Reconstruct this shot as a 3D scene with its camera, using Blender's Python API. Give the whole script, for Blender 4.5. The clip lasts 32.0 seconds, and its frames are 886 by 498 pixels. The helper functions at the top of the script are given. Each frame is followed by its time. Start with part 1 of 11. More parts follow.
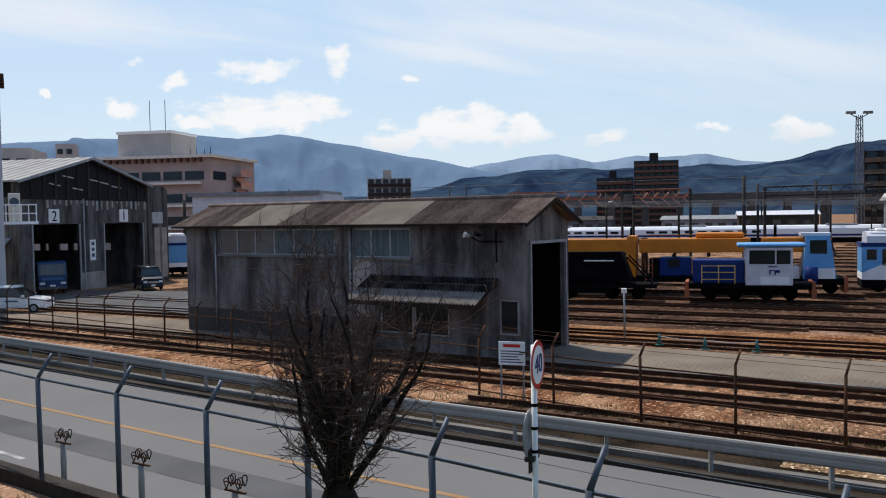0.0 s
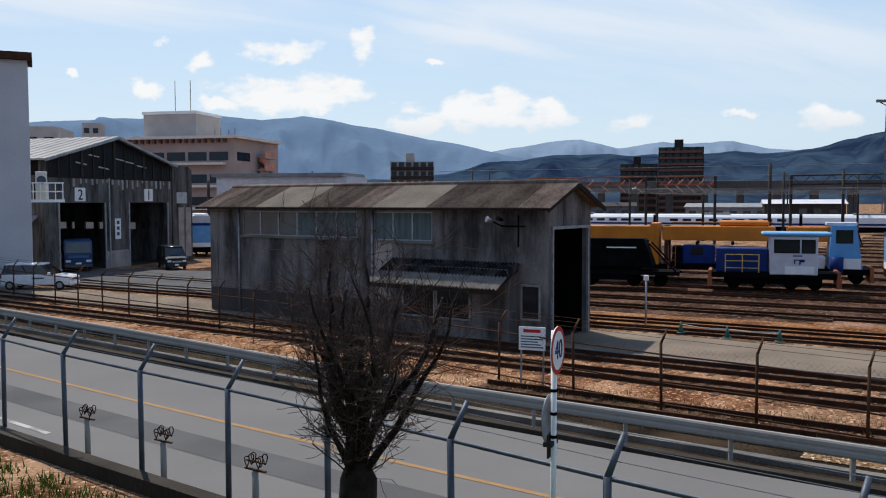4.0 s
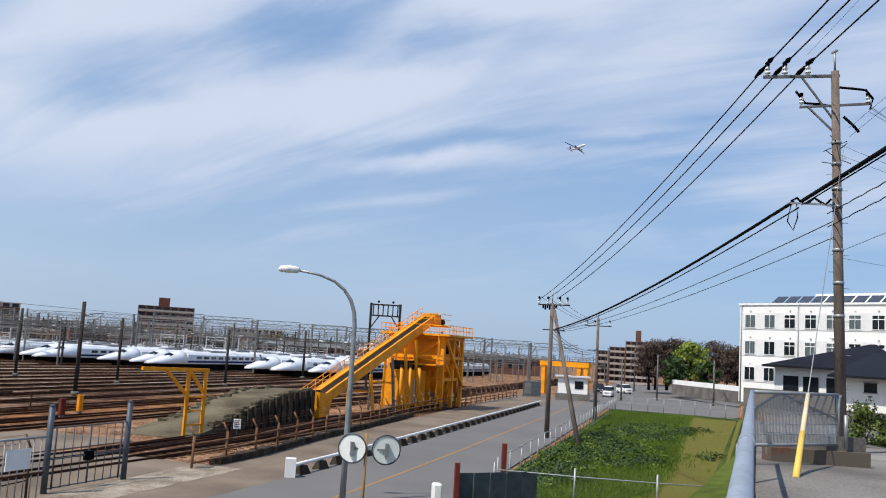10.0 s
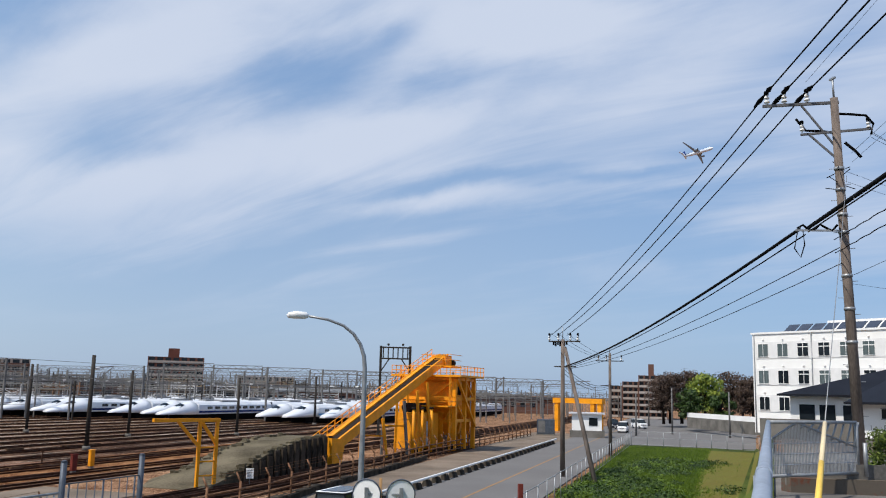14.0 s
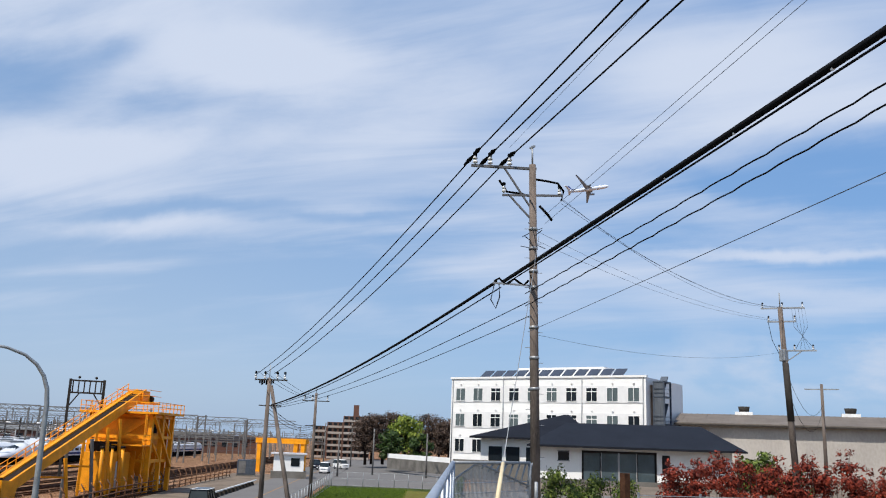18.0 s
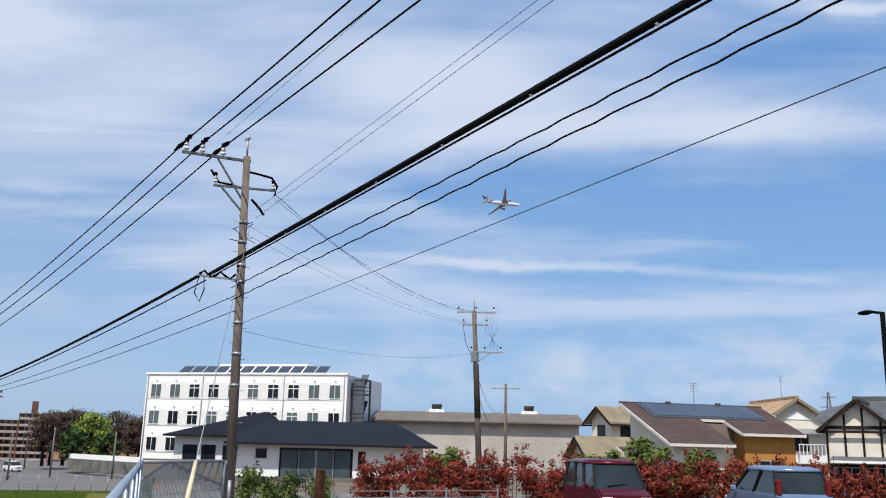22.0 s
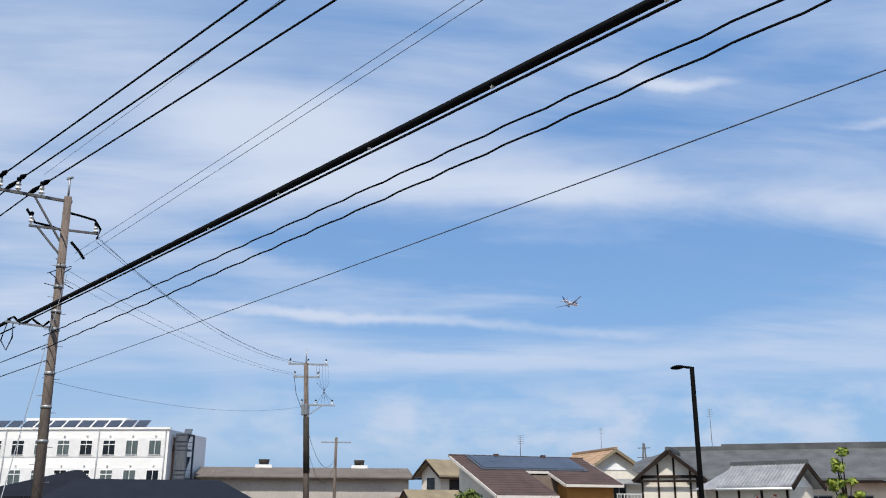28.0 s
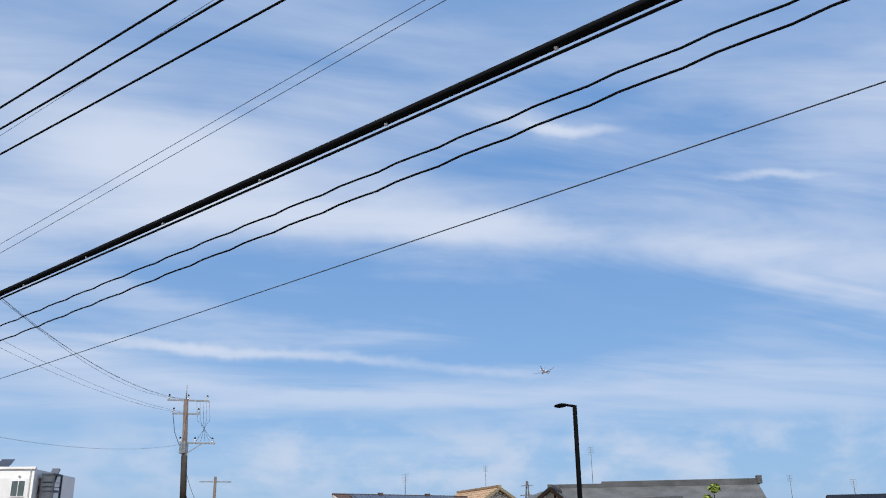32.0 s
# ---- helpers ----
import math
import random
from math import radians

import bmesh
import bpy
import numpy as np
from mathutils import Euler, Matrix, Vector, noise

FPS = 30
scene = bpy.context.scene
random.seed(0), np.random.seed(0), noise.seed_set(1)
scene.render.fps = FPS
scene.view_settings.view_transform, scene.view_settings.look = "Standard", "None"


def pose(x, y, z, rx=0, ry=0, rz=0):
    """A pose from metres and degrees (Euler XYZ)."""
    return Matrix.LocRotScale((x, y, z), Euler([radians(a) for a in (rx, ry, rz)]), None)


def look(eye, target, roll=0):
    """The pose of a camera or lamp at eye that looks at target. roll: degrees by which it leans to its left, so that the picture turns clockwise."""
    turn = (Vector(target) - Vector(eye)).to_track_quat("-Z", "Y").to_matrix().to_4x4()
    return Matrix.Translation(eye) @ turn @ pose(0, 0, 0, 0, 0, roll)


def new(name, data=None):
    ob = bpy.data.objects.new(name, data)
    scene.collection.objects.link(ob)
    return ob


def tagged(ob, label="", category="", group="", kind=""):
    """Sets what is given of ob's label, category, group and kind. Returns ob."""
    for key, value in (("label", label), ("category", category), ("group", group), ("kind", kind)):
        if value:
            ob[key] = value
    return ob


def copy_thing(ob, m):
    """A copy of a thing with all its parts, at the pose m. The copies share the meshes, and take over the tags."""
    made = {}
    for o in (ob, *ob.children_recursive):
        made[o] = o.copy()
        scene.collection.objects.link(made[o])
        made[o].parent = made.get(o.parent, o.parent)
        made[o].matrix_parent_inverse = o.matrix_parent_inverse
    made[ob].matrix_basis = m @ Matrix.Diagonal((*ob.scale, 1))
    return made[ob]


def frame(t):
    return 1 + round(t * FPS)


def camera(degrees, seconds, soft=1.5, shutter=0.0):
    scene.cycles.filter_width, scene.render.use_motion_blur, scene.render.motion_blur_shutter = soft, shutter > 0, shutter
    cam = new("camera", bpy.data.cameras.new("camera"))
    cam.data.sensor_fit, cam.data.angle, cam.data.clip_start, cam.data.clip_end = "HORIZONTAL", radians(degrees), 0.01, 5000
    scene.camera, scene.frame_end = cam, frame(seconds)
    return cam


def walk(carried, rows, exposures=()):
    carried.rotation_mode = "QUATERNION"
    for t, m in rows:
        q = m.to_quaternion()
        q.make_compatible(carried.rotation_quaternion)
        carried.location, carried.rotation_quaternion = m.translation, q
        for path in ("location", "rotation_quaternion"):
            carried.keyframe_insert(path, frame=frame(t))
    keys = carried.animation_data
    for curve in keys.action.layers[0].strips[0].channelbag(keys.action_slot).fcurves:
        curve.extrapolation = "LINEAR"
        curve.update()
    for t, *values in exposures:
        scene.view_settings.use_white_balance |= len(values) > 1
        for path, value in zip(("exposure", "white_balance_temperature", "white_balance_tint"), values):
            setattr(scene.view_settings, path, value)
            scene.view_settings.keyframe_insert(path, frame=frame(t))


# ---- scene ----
cam = camera(53.68, 32.0, soft=1.1)
EYE = (0.0, 0.0, 5.8)


def aim(t, yaw, pitch, lean):
    """Standing pose: yaw clockwise from +y, pitch upwards, lean to the left. The eye sways a little as the body turns."""
    a, e = radians(yaw), radians(pitch)
    k = float(np.interp(t, (0, 6.0, 8.5, 13.5, 15.5, 19.0, 32.0), (0, 0, 1, 1, 0.6, 0, 0)))
    eye = Vector(EYE) + Vector((0.10, 0.14, 0)) * k
    way = Vector((math.sin(a) * math.cos(e), math.cos(a) * math.cos(e), math.sin(e)))
    return look(eye, eye + way, lean)


walk(cam, [(t, aim(t, yaw, pitch, lean)) for t, yaw, pitch, lean in (
    (0.0, -0.00, -2.12, -0.96),
    (0.5, -0.24, -2.18, -0.92),
    (1.0, -0.48, -1.95, -0.92),
    (1.5, -0.53, -1.76, -0.73),
    (2.0, -1.40, -1.58, -0.53),
    (2.5, -1.76, -2.14, -0.27),
    (4.5, -0.99, -3.18, 0.08),
    (5.0, 5.65, -2.37, 0.94),
    (5.5, 9.62, -1.52, 1.36),
    (6.0, 21.20, -1.21, 2.00),
    (6.5, 34.69, -0.19, 2.94),
    (7.0, 48.37, 0.42, 3.90),
    (7.5, 61.81, 2.88, 4.06),
    (8.0, 77.56, 5.17, 4.25),
    (8.5, 89.74, 7.02, 4.46),
    (9.0, 97.24, 6.47, 3.92),
    (9.5, 100.01, 6.29, 3.86),
    (10.0, 101.97, 6.70, 3.44),
    (10.5, 102.09, 6.97, 2.99),
    (11.0, 102.04, 7.61, 2.67),
    (11.5, 101.91, 7.84, 2.17),
    (12.0, 101.70, 7.94, 1.85),
    (12.5, 101.44, 8.61, 1.67),
    (13.0, 101.27, 8.87, 1.56),
    (13.5, 101.23, 9.19, 1.42),
    (15.5, 104.55, 10.84, 1.71),
    (16.0, 108.86, 11.03, 1.55),
    (16.5, 112.90, 11.20, 1.71),
    (17.0, 115.16, 11.74, 2.12),
    (17.5, 117.31, 12.17, 2.14),
    (18.0, 119.98, 12.40, 2.04),
    (18.5, 122.11, 12.63, 2.01),
    (19.0, 123.80, 13.16, 2.02),
    (19.5, 125.49, 13.36, 1.81),
    (20.0, 128.03, 13.67, 1.41),
    (20.5, 131.07, 13.48, 0.96),
    (21.0, 134.07, 13.35, 1.05),
    (21.5, 136.90, 12.98, 1.22),
    (22.0, 139.17, 12.78, 1.39),
    (22.5, 140.77, 12.83, 1.45),
    (23.0, 141.12, 13.05, 1.40),
    (23.5, 142.18, 13.54, 1.42),
    (24.0, 142.63, 14.02, 1.21),
    (24.5, 142.67, 14.18, 0.97),
    (25.0, 143.16, 14.82, 0.77),
    (25.5, 144.57, 15.44, 0.65),
    (27.5, 149.00, 16.19, 0.35),
    (28.0, 150.23, 16.31, 0.15),
    (28.5, 152.05, 16.84, -0.09),
    (29.0, 153.48, 17.16, -0.33),
    (29.5, 154.07, 17.76, -0.39),
    (30.0, 155.22, 18.08, -0.40),
    (30.5, 156.21, 18.35, -0.48),
    (31.0, 157.04, 18.52, -0.61),
    (31.5, 157.32, 18.61, -0.59),
    (32.0, 157.77, 18.66, -0.69),
)], exposures=((0.0, -0.08), (6.0, -0.06), (7.0, 0.02), (8.0, -0.22), (9.0, -0.1), (10.0, 0.0), (13.0, -0.08), (16.0, -0.03), (22.0, 0.02), (32.0, 0.0)))

# ---- light: high sun, sky with thin streaked cloud, cumulus over the hills ----
SUN_AZ, SUN_EL = radians(-26), radians(57)
sun_way = Vector((math.sin(SUN_AZ) * math.cos(SUN_EL), math.cos(SUN_AZ) * math.cos(SUN_EL), math.sin(SUN_EL)))
sun = new("sun", bpy.data.lights.new("sun", "SUN"))
sun.data.energy, sun.data.angle, sun.data.color = 5.0, radians(0.6), (1.0, 0.935, 0.84)
sun.matrix_world = look(sun_way * 50, (0, 0, 0))


def make_world():
    world = bpy.data.worlds.new("sky")
    scene.world = world
    world.use_nodes = True
    nt = world.node_tree
    N, L = nt.nodes, nt.links
    N.clear()

    def node(kind, **kw):
        n = N.new(kind)
        for k, v in kw.items():
            if k == "op":
                n.operation = v
            else:
                n.inputs[k].default_value = v
        return n

    def maths(op, a, b=None):
        n = node("ShaderNodeMath", op=op)
        for i, v in enumerate((a, b)):
            if v is None:
                continue
            if isinstance(v, (int, float)):
                n.inputs[i].default_value = v
            else:
                L.new(v, n.inputs[i])
        return n.outputs[0]

    def ramp(v, a, b):
        n = N.new("ShaderNodeMapRange")
        n.interpolation_type = "SMOOTHSTEP"
        L.new(v, n.inputs[0])
        n.inputs[1].default_value, n.inputs[2].default_value = a, b
        return n.outputs[0]

    def mix(fac, a, b):
        n = N.new("ShaderNodeMix")
        n.data_type = "RGBA"
        for i, v in ((0, fac), (6, a), (7, b)):
            if isinstance(v, (int, float, tuple)):
                n.inputs[i].default_value = v
            else:
                L.new(v, n.inputs[i])
        return n.outputs[2]

    sky = N.new("ShaderNodeTexSky")
    sky.sky_type, sky.sun_disc = "NISHITA", False
    sky.sun_elevation, sky.sun_rotation = SUN_EL, SUN_AZ
    sky.air_density, sky.dust_density, sky.ozone_density = 1.0, 1.2, 2.0
    scale = N.new("ShaderNodeVectorMath")
    scale.operation = "SCALE"
    L.new(sky.outputs[0], scale.inputs[0])
    scale.inputs[3].default_value = 0.15

    way = N.new("ShaderNodeTexCoord").outputs["Generated"]
    xyz = N.new("ShaderNodeSeparateXYZ")
    L.new(way, xyz.inputs[0])
    up = maths("MAXIMUM", xyz.outputs[2], 0.0)
    low = maths("ADD", up, 0.10)
    flat = N.new("ShaderNodeCombineXYZ")
    L.new(maths("DIVIDE", xyz.outputs[0], low), flat.inputs[0])
    L.new(maths("DIVIDE", xyz.outputs[1], low), flat.inputs[1])

    def streaks(sx, sy, turn, detail, rough, dist, off):
        turned = N.new("ShaderNodeMapping")
        L.new(flat.outputs[0], turned.inputs[0])
        turned.inputs["Rotation"].default_value = (0, 0, radians(turn))
        sized = N.new("ShaderNodeMapping")
        L.new(turned.outputs[0], sized.inputs[0])
        sized.inputs["Scale"].default_value = (sx, sy, 1)
        sized.inputs["Location"].default_value = off
        n = node("ShaderNodeTexNoise", Scale=1.0, Detail=detail, Roughness=rough, Distortion=dist)
        L.new(sized.outputs[0], n.inputs["Vector"])
        return n.outputs[0]

    rise = ramp(up, 0.0, 0.42)
    broad = streaks(0.34, 0.80, -32, 5, 0.5, 0.6, (2.1, 0.4, 0))
    wisps = streaks(0.75, 2.6, -36, 9, 0.6, 0.8, (5.3, 1.7, 0))
    veil = maths("ADD", maths("MULTIPLY", broad, 0.70), maths("MULTIPLY", wisps, 0.30))
    puffy = node("ShaderNodeTexNoise", Scale=10.0, Detail=10.0, Roughness=0.56, Distortion=0.15)
    tall = N.new("ShaderNodeMapping")
    L.new(way, tall.inputs[0])
    tall.inputs["Scale"].default_value = (1, 1, 2.0)
    tall.inputs["Location"].default_value = (0.35, 0.1, 0.0)
    L.new(tall.outputs[0], puffy.inputs["Vector"])

    def stir(size, much, detail):
        """The view direction, stirred by a noise so that cloud edges fray."""
        n = node("ShaderNodeTexNoise", Scale=size, Detail=detail, Roughness=0.6)
        L.new(way, n.inputs["Vector"])
        m = N.new("ShaderNodeVectorMath")
        m.operation = "MULTIPLY_ADD"
        L.new(n.outputs["Color"], m.inputs[0])
        m.inputs[1].default_value = (much, much, much)
        L.new(way, m.inputs[2])
        c = N.new("ShaderNodeVectorMath")
        c.operation = "SUBTRACT"
        L.new(m.outputs[0], c.inputs[0])
        c.inputs[1].default_value = (much / 2, much / 2, much / 2)
        return c.outputs[0]

    def spot(stirred, az, el, long, wide, tilt, inner, weight):
        """A soft oval in the sky: centre, half length, half width and tilt in degrees."""
        a, e, k = radians(az), radians(el), radians(tilt)
        r = Vector((math.cos(a), -math.sin(a), 0))
        c = Vector((math.sin(a) * math.cos(e), math.cos(a) * math.cos(e), math.sin(e)))
        u = r.cross(c)
        e1, e2 = r * math.cos(k) + u * math.sin(k), u * math.cos(k) - r * math.sin(k)
        m = N.new("ShaderNodeMapping")
        m.vector_type = "TEXTURE"
        L.new(stirred, m.inputs[0])
        m.inputs["Location"].default_value = c
        m.inputs["Rotation"].default_value = Matrix((e1, e2, -c)).transposed().to_euler()
        m.inputs["Scale"].default_value = (math.tan(radians(long)), math.tan(radians(wide)), 0.6)
        d = N.new("ShaderNodeVectorMath")
        d.operation = "LENGTH"
        L.new(m.outputs[0], d.inputs[0])
        n = N.new("ShaderNodeMapRange")
        n.interpolation_type = "SMOOTHSTEP"
        L.new(d.outputs["Value"], n.inputs[0])
        n.inputs[1].default_value, n.inputs[2].default_value, n.inputs[3].default_value, n.inputs[4].default_value = inner, 1.3, weight, 0.0
        return n.outputs[0]

    frayed = [stir(5.0, 0.05, 6.0)]
    masses = []

    def streak(az, el, long, wide, tilt, weight):
        one = spot(frayed[-1], az, el, long * 1.1, wide * 1.15, tilt, 0.0, weight)
        masses[:] = [maths("ADD", masses[0], one) if masses else one]
        # one spot after the other, so that few values are held at once
        m = N.new("ShaderNodeVectorMath")
        m.operation = "MULTIPLY_ADD"
        L.new(masses[0], m.inputs[0])
        m.inputs[1].default_value = (1e-7, 1e-7, 1e-7)
        L.new(frayed[0], m.inputs[2])
        frayed.append(m.outputs[0])

    # bands of high cloud, and the clear gaps between them (negative)
    streak(-18.9, 12.3, 12.7, 2.0, 2, 1.0)
    streak(1.7, 10.2, 6.8, 0.6, -13, 1.3)
    streak(-14.3, 9.7, 9.0, 1.5, 0, -0.5)
    streak(22.7, 9.7, 4.3, 0.9, -16, 0.5)
    streak(20.8, 12.3, 3.9, 1.1, -3, -0.5)
    streak(17.5, 6.5, 9.3, 2.2, -3, 0.3)
    streak(36.8, 11.4, 12.2, 1.8, -8, 1.3)
    streak(26.4, 9.1, 7.2, 1.0, -8, 1.0)
    streak(50.8, 11.4, 5.2, 2.0, -48, -1.0)
    streak(50.8, 5.2, 3.7, 2.6, 12, -0.3)
    streak(65.9, 12.3, 8.6, 4.1, 16, 1.0)
    streak(64.5, 5.4, 8.4, 2.2, 2, 0.3)
    streak(50.2, 14.9, 1.7, 1.5, 35, -0.6)
    streak(91.1, 19.9, 7.3, 1.8, 23, -1.2)
    streak(80.3, 20.0, 6.6, 1.8, 22, 1.0)
    streak(78.9, 15.7, 4.2, 1.5, 15, -0.4)
    streak(80.4, 12.0, 6.5, 1.5, 12, 0.8)
    streak(79.9, 14.1, 4.3, 1.0, 10, -0.5)
    streak(96.1, 16.5, 12.6, 1.8, 13, 1.1)
    streak(110.6, 23.3, 11.9, 2.2, 1, 1.1)
    streak(105.1, 13.7, 12.0, 0.7, 4, -1.1)
    streak(100.8, 12.1, 6.5, 0.6, 7, 1.0)
    streak(111.5, 12.1, 6.6, 0.5, 1, 0.5)
    streak(113.7, 14.6, 6.2, 0.4, 7, 0.6)
    streak(114.1, 9.8, 12.0, 1.4, -1, -1.0)
    streak(88.0, 9.1, 13.6, 1.7, 5, 0.6)
    streak(103.4, 6.9, 22.1, 1.3, 2, -0.4)
    streak(99.6, 20.0, 4.1, 0.8, 15, -0.5)
    streak(124.4, 18.9, 4.0, 2.2, 3, -0.2)
    streak(107.5, 23.8, 6.4, 2.2, 3, 0.9)
    streak(98.1, 23.0, 2.4, 0.9, 25, -0.8)
    streak(99.6, 18.7, 4.1, 1.3, 14, -1.0)
    streak(114.3, 19.8, 8.7, 2.2, 16, 0.7)
    streak(102.8, 13.0, 6.5, 0.5, 10, 0.9)
    streak(115.3, 12.2, 8.9, 1.1, 7, -0.9)
    streak(100.6, 9.8, 3.9, 0.5, 9, 0.5)
    streak(112.8, 8.2, 7.9, 0.7, 4, 0.3)
    streak(139.1, 23.9, 10.3, 3.0, -14, 0.8)
    streak(141.8, 16.1, 9.5, 1.0, -9, -0.9)
    streak(142.6, 12.3, 8.5, 0.4, -1, 0.9)
    streak(145.1, 9.6, 5.9, 0.5, -8, 0.9)
    streak(133.7, 6.5, 5.3, 0.7, -3, 0.4)
    streak(118.1, 15.3, 4.7, 1.1, 8, -0.8)
    streak(150.5, 16.5, 15.7, 2.2, -8, -1.0)
    streak(149.9, 11.7, 14.5, 0.4, -4, 1.2)
    streak(152.8, 8.9, 10.8, 0.5, -1, 1.1)
    streak(131.4, 6.5, 7.4, 0.4, 3, 0.3)
    streak(152.0, 5.3, 10.8, 1.0, 1, 0.6)
    streak(131.1, 9.4, 4.1, 1.1, -12, -0.5)
    streak(163.4, 26.9, 4.0, 0.8, -14, 0.9)
    streak(159.4, 20.5, 9.5, 2.0, -14, 0.7)
    streak(167.1, 29.0, 6.1, 1.3, -11, -0.6)
    streak(166.8, 26.3, 3.2, 0.4, -4, 1.3)
    streak(164.0, 19.6, 18.3, 1.3, -7, 0.9)
    streak(167.5, 14.7, 14.8, 1.8, -4, -1.0)
    streak(179.6, 21.7, 4.2, 0.3, -11, 0.8)
    streak(177.3, 24.7, 6.7, 1.5, -13, -0.6)
    streak(132.5, 13.2, 4.7, 1.5, 9, -0.5)
    streak(140.5, 25.1, 10.3, 2.0, 13, 0.6)
    streak(161.9, 24.5, 5.4, 0.9, 1, -0.4)
    streak(157.5, 5.5, 5.4, 0.8, -1, 0.7)
    streak(174.2, 7.9, 5.7, 0.5, 1, 0.3)
    streak(161.4, 6.9, 17.9, 0.7, -1, -0.4)
    guided = maths("ADD", maths("MULTIPLY", veil, 0.75), maths("MULTIPLY", masses[0], 0.075))
    cirrus = maths("MULTIPLY", ramp(guided, 0.315, 0.515), maths("MULTIPLY", ramp(up, 0.02, 0.24), 0.95))
    billow = stir(14.0, 0.05, 8.0)
    lumps = node("ShaderNodeTexNoise", Scale=24.0, Detail=9.0, Roughness=0.55)
    L.new(tall.outputs[0], lumps.inputs["Vector"])
    heaps = []

    def puff(az, el, long, high):
        one = spot(billow, az, el, long * 1.15, high * 1.25, 0, 0.2, 1.0)
        heaps[:] = [maths("MAXIMUM", heaps[0], one) if heaps else one]

    # fair-weather heaps over the hills
    puff(-11.5, 9.5, 2.8, 0.7)
    puff(-7.1, 10.1, 0.9, 1.0)
    puff(-19.3, 9.8, 0.6, 0.4)
    puff(-17.1, 8.7, 1.1, 0.5)
    puff(-20.2, 6.9, 1.0, 0.6)
    puff(-10.8, 6.8, 5.3, 1.2)
    puff(1.8, 5.7, 5.5, 1.3)
    puff(-16.1, 6.0, 1.4, 0.5)
    puff(11.1, 4.7, 2.1, 0.7)
    puff(21.5, 4.6, 2.0, 0.7)
    puff(5.5, 5.7, 2.2, 0.9)
    puff(-24.2, 7.6, 0.4, 0.3)
    puff(-1.8, 8.6, 0.9, 0.2)
    puff(16.8, 5.1, 1.3, 0.3)
    puff(22.0, 4.6, 2.1, 0.8)
    puff(31.9, 5.2, 1.0, 0.3)
    puff(-20.0, 6.9, 1.0, 0.5)
    puff(-3.0, 5.0, 2.2, 0.7)
    cumulus = maths("MULTIPLY", ramp(maths("ADD", maths("MULTIPLY", lumps.outputs[0], 1.3), maths("MULTIPLY", heaps[0], 0.5)), 0.82, 1.14), maths("MULTIPLY", ramp(heaps[0], 0.02, 0.3), 0.92))
    side = ramp(xyz.outputs[1], -0.95, -0.1)
    near_sun = ramp(xyz.outputs[1], 0.05, 1.0)
    horizon = mix(near_sun, mix(side, (0.25, 0.455, 0.77, 1), (0.38, 0.52, 0.74, 1)), (0.66, 0.81, 0.95, 1))
    aloft = mix(near_sun, mix(side, (0.15, 0.34, 0.70, 1), (0.24, 0.40, 0.68, 1)), (0.46, 0.68, 0.95, 1))
    clear = mix(rise, horizon, aloft)
    c1 = mix(0.8, scale.outputs[0], clear)
    c2 = mix(cirrus, c1, mix(near_sun, (0.645, 0.72, 0.87, 1), (0.86, 0.91, 0.98, 1)))
    c3 = mix(cumulus, c2, mix(ramp(up, 0.05, 0.10), (0.68, 0.75, 0.85, 1), (1.0, 1.0, 1.0, 1)))
    shelf = maths("MULTIPLY", ramp(up, 0.03, 0.075), maths("SUBTRACT", 1.0, ramp(up, 0.09, 0.16)))
    west = ramp(maths("MULTIPLY", xyz.outputs[1], -1.0), 0.55, 0.85)
    soft = maths("MULTIPLY", ramp(puffy.outputs[0], 0.40, 0.66), maths("MULTIPLY", maths("MULTIPLY", shelf, west), 0.75))
    c4 = mix(soft, c3, (0.60, 0.68, 0.83, 1))
    c5 = mix(ramp(xyz.outputs[2], 0.62, 1.0), c4, (0.10, 0.22, 0.50, 1))
    bg = node("ShaderNodeBackground", Strength=1.0)
    L.new(c5, bg.inputs[0])
    out = N.new("ShaderNodeOutputWorld")
    L.new(bg.outputs[0], out.inputs[0])


make_world()


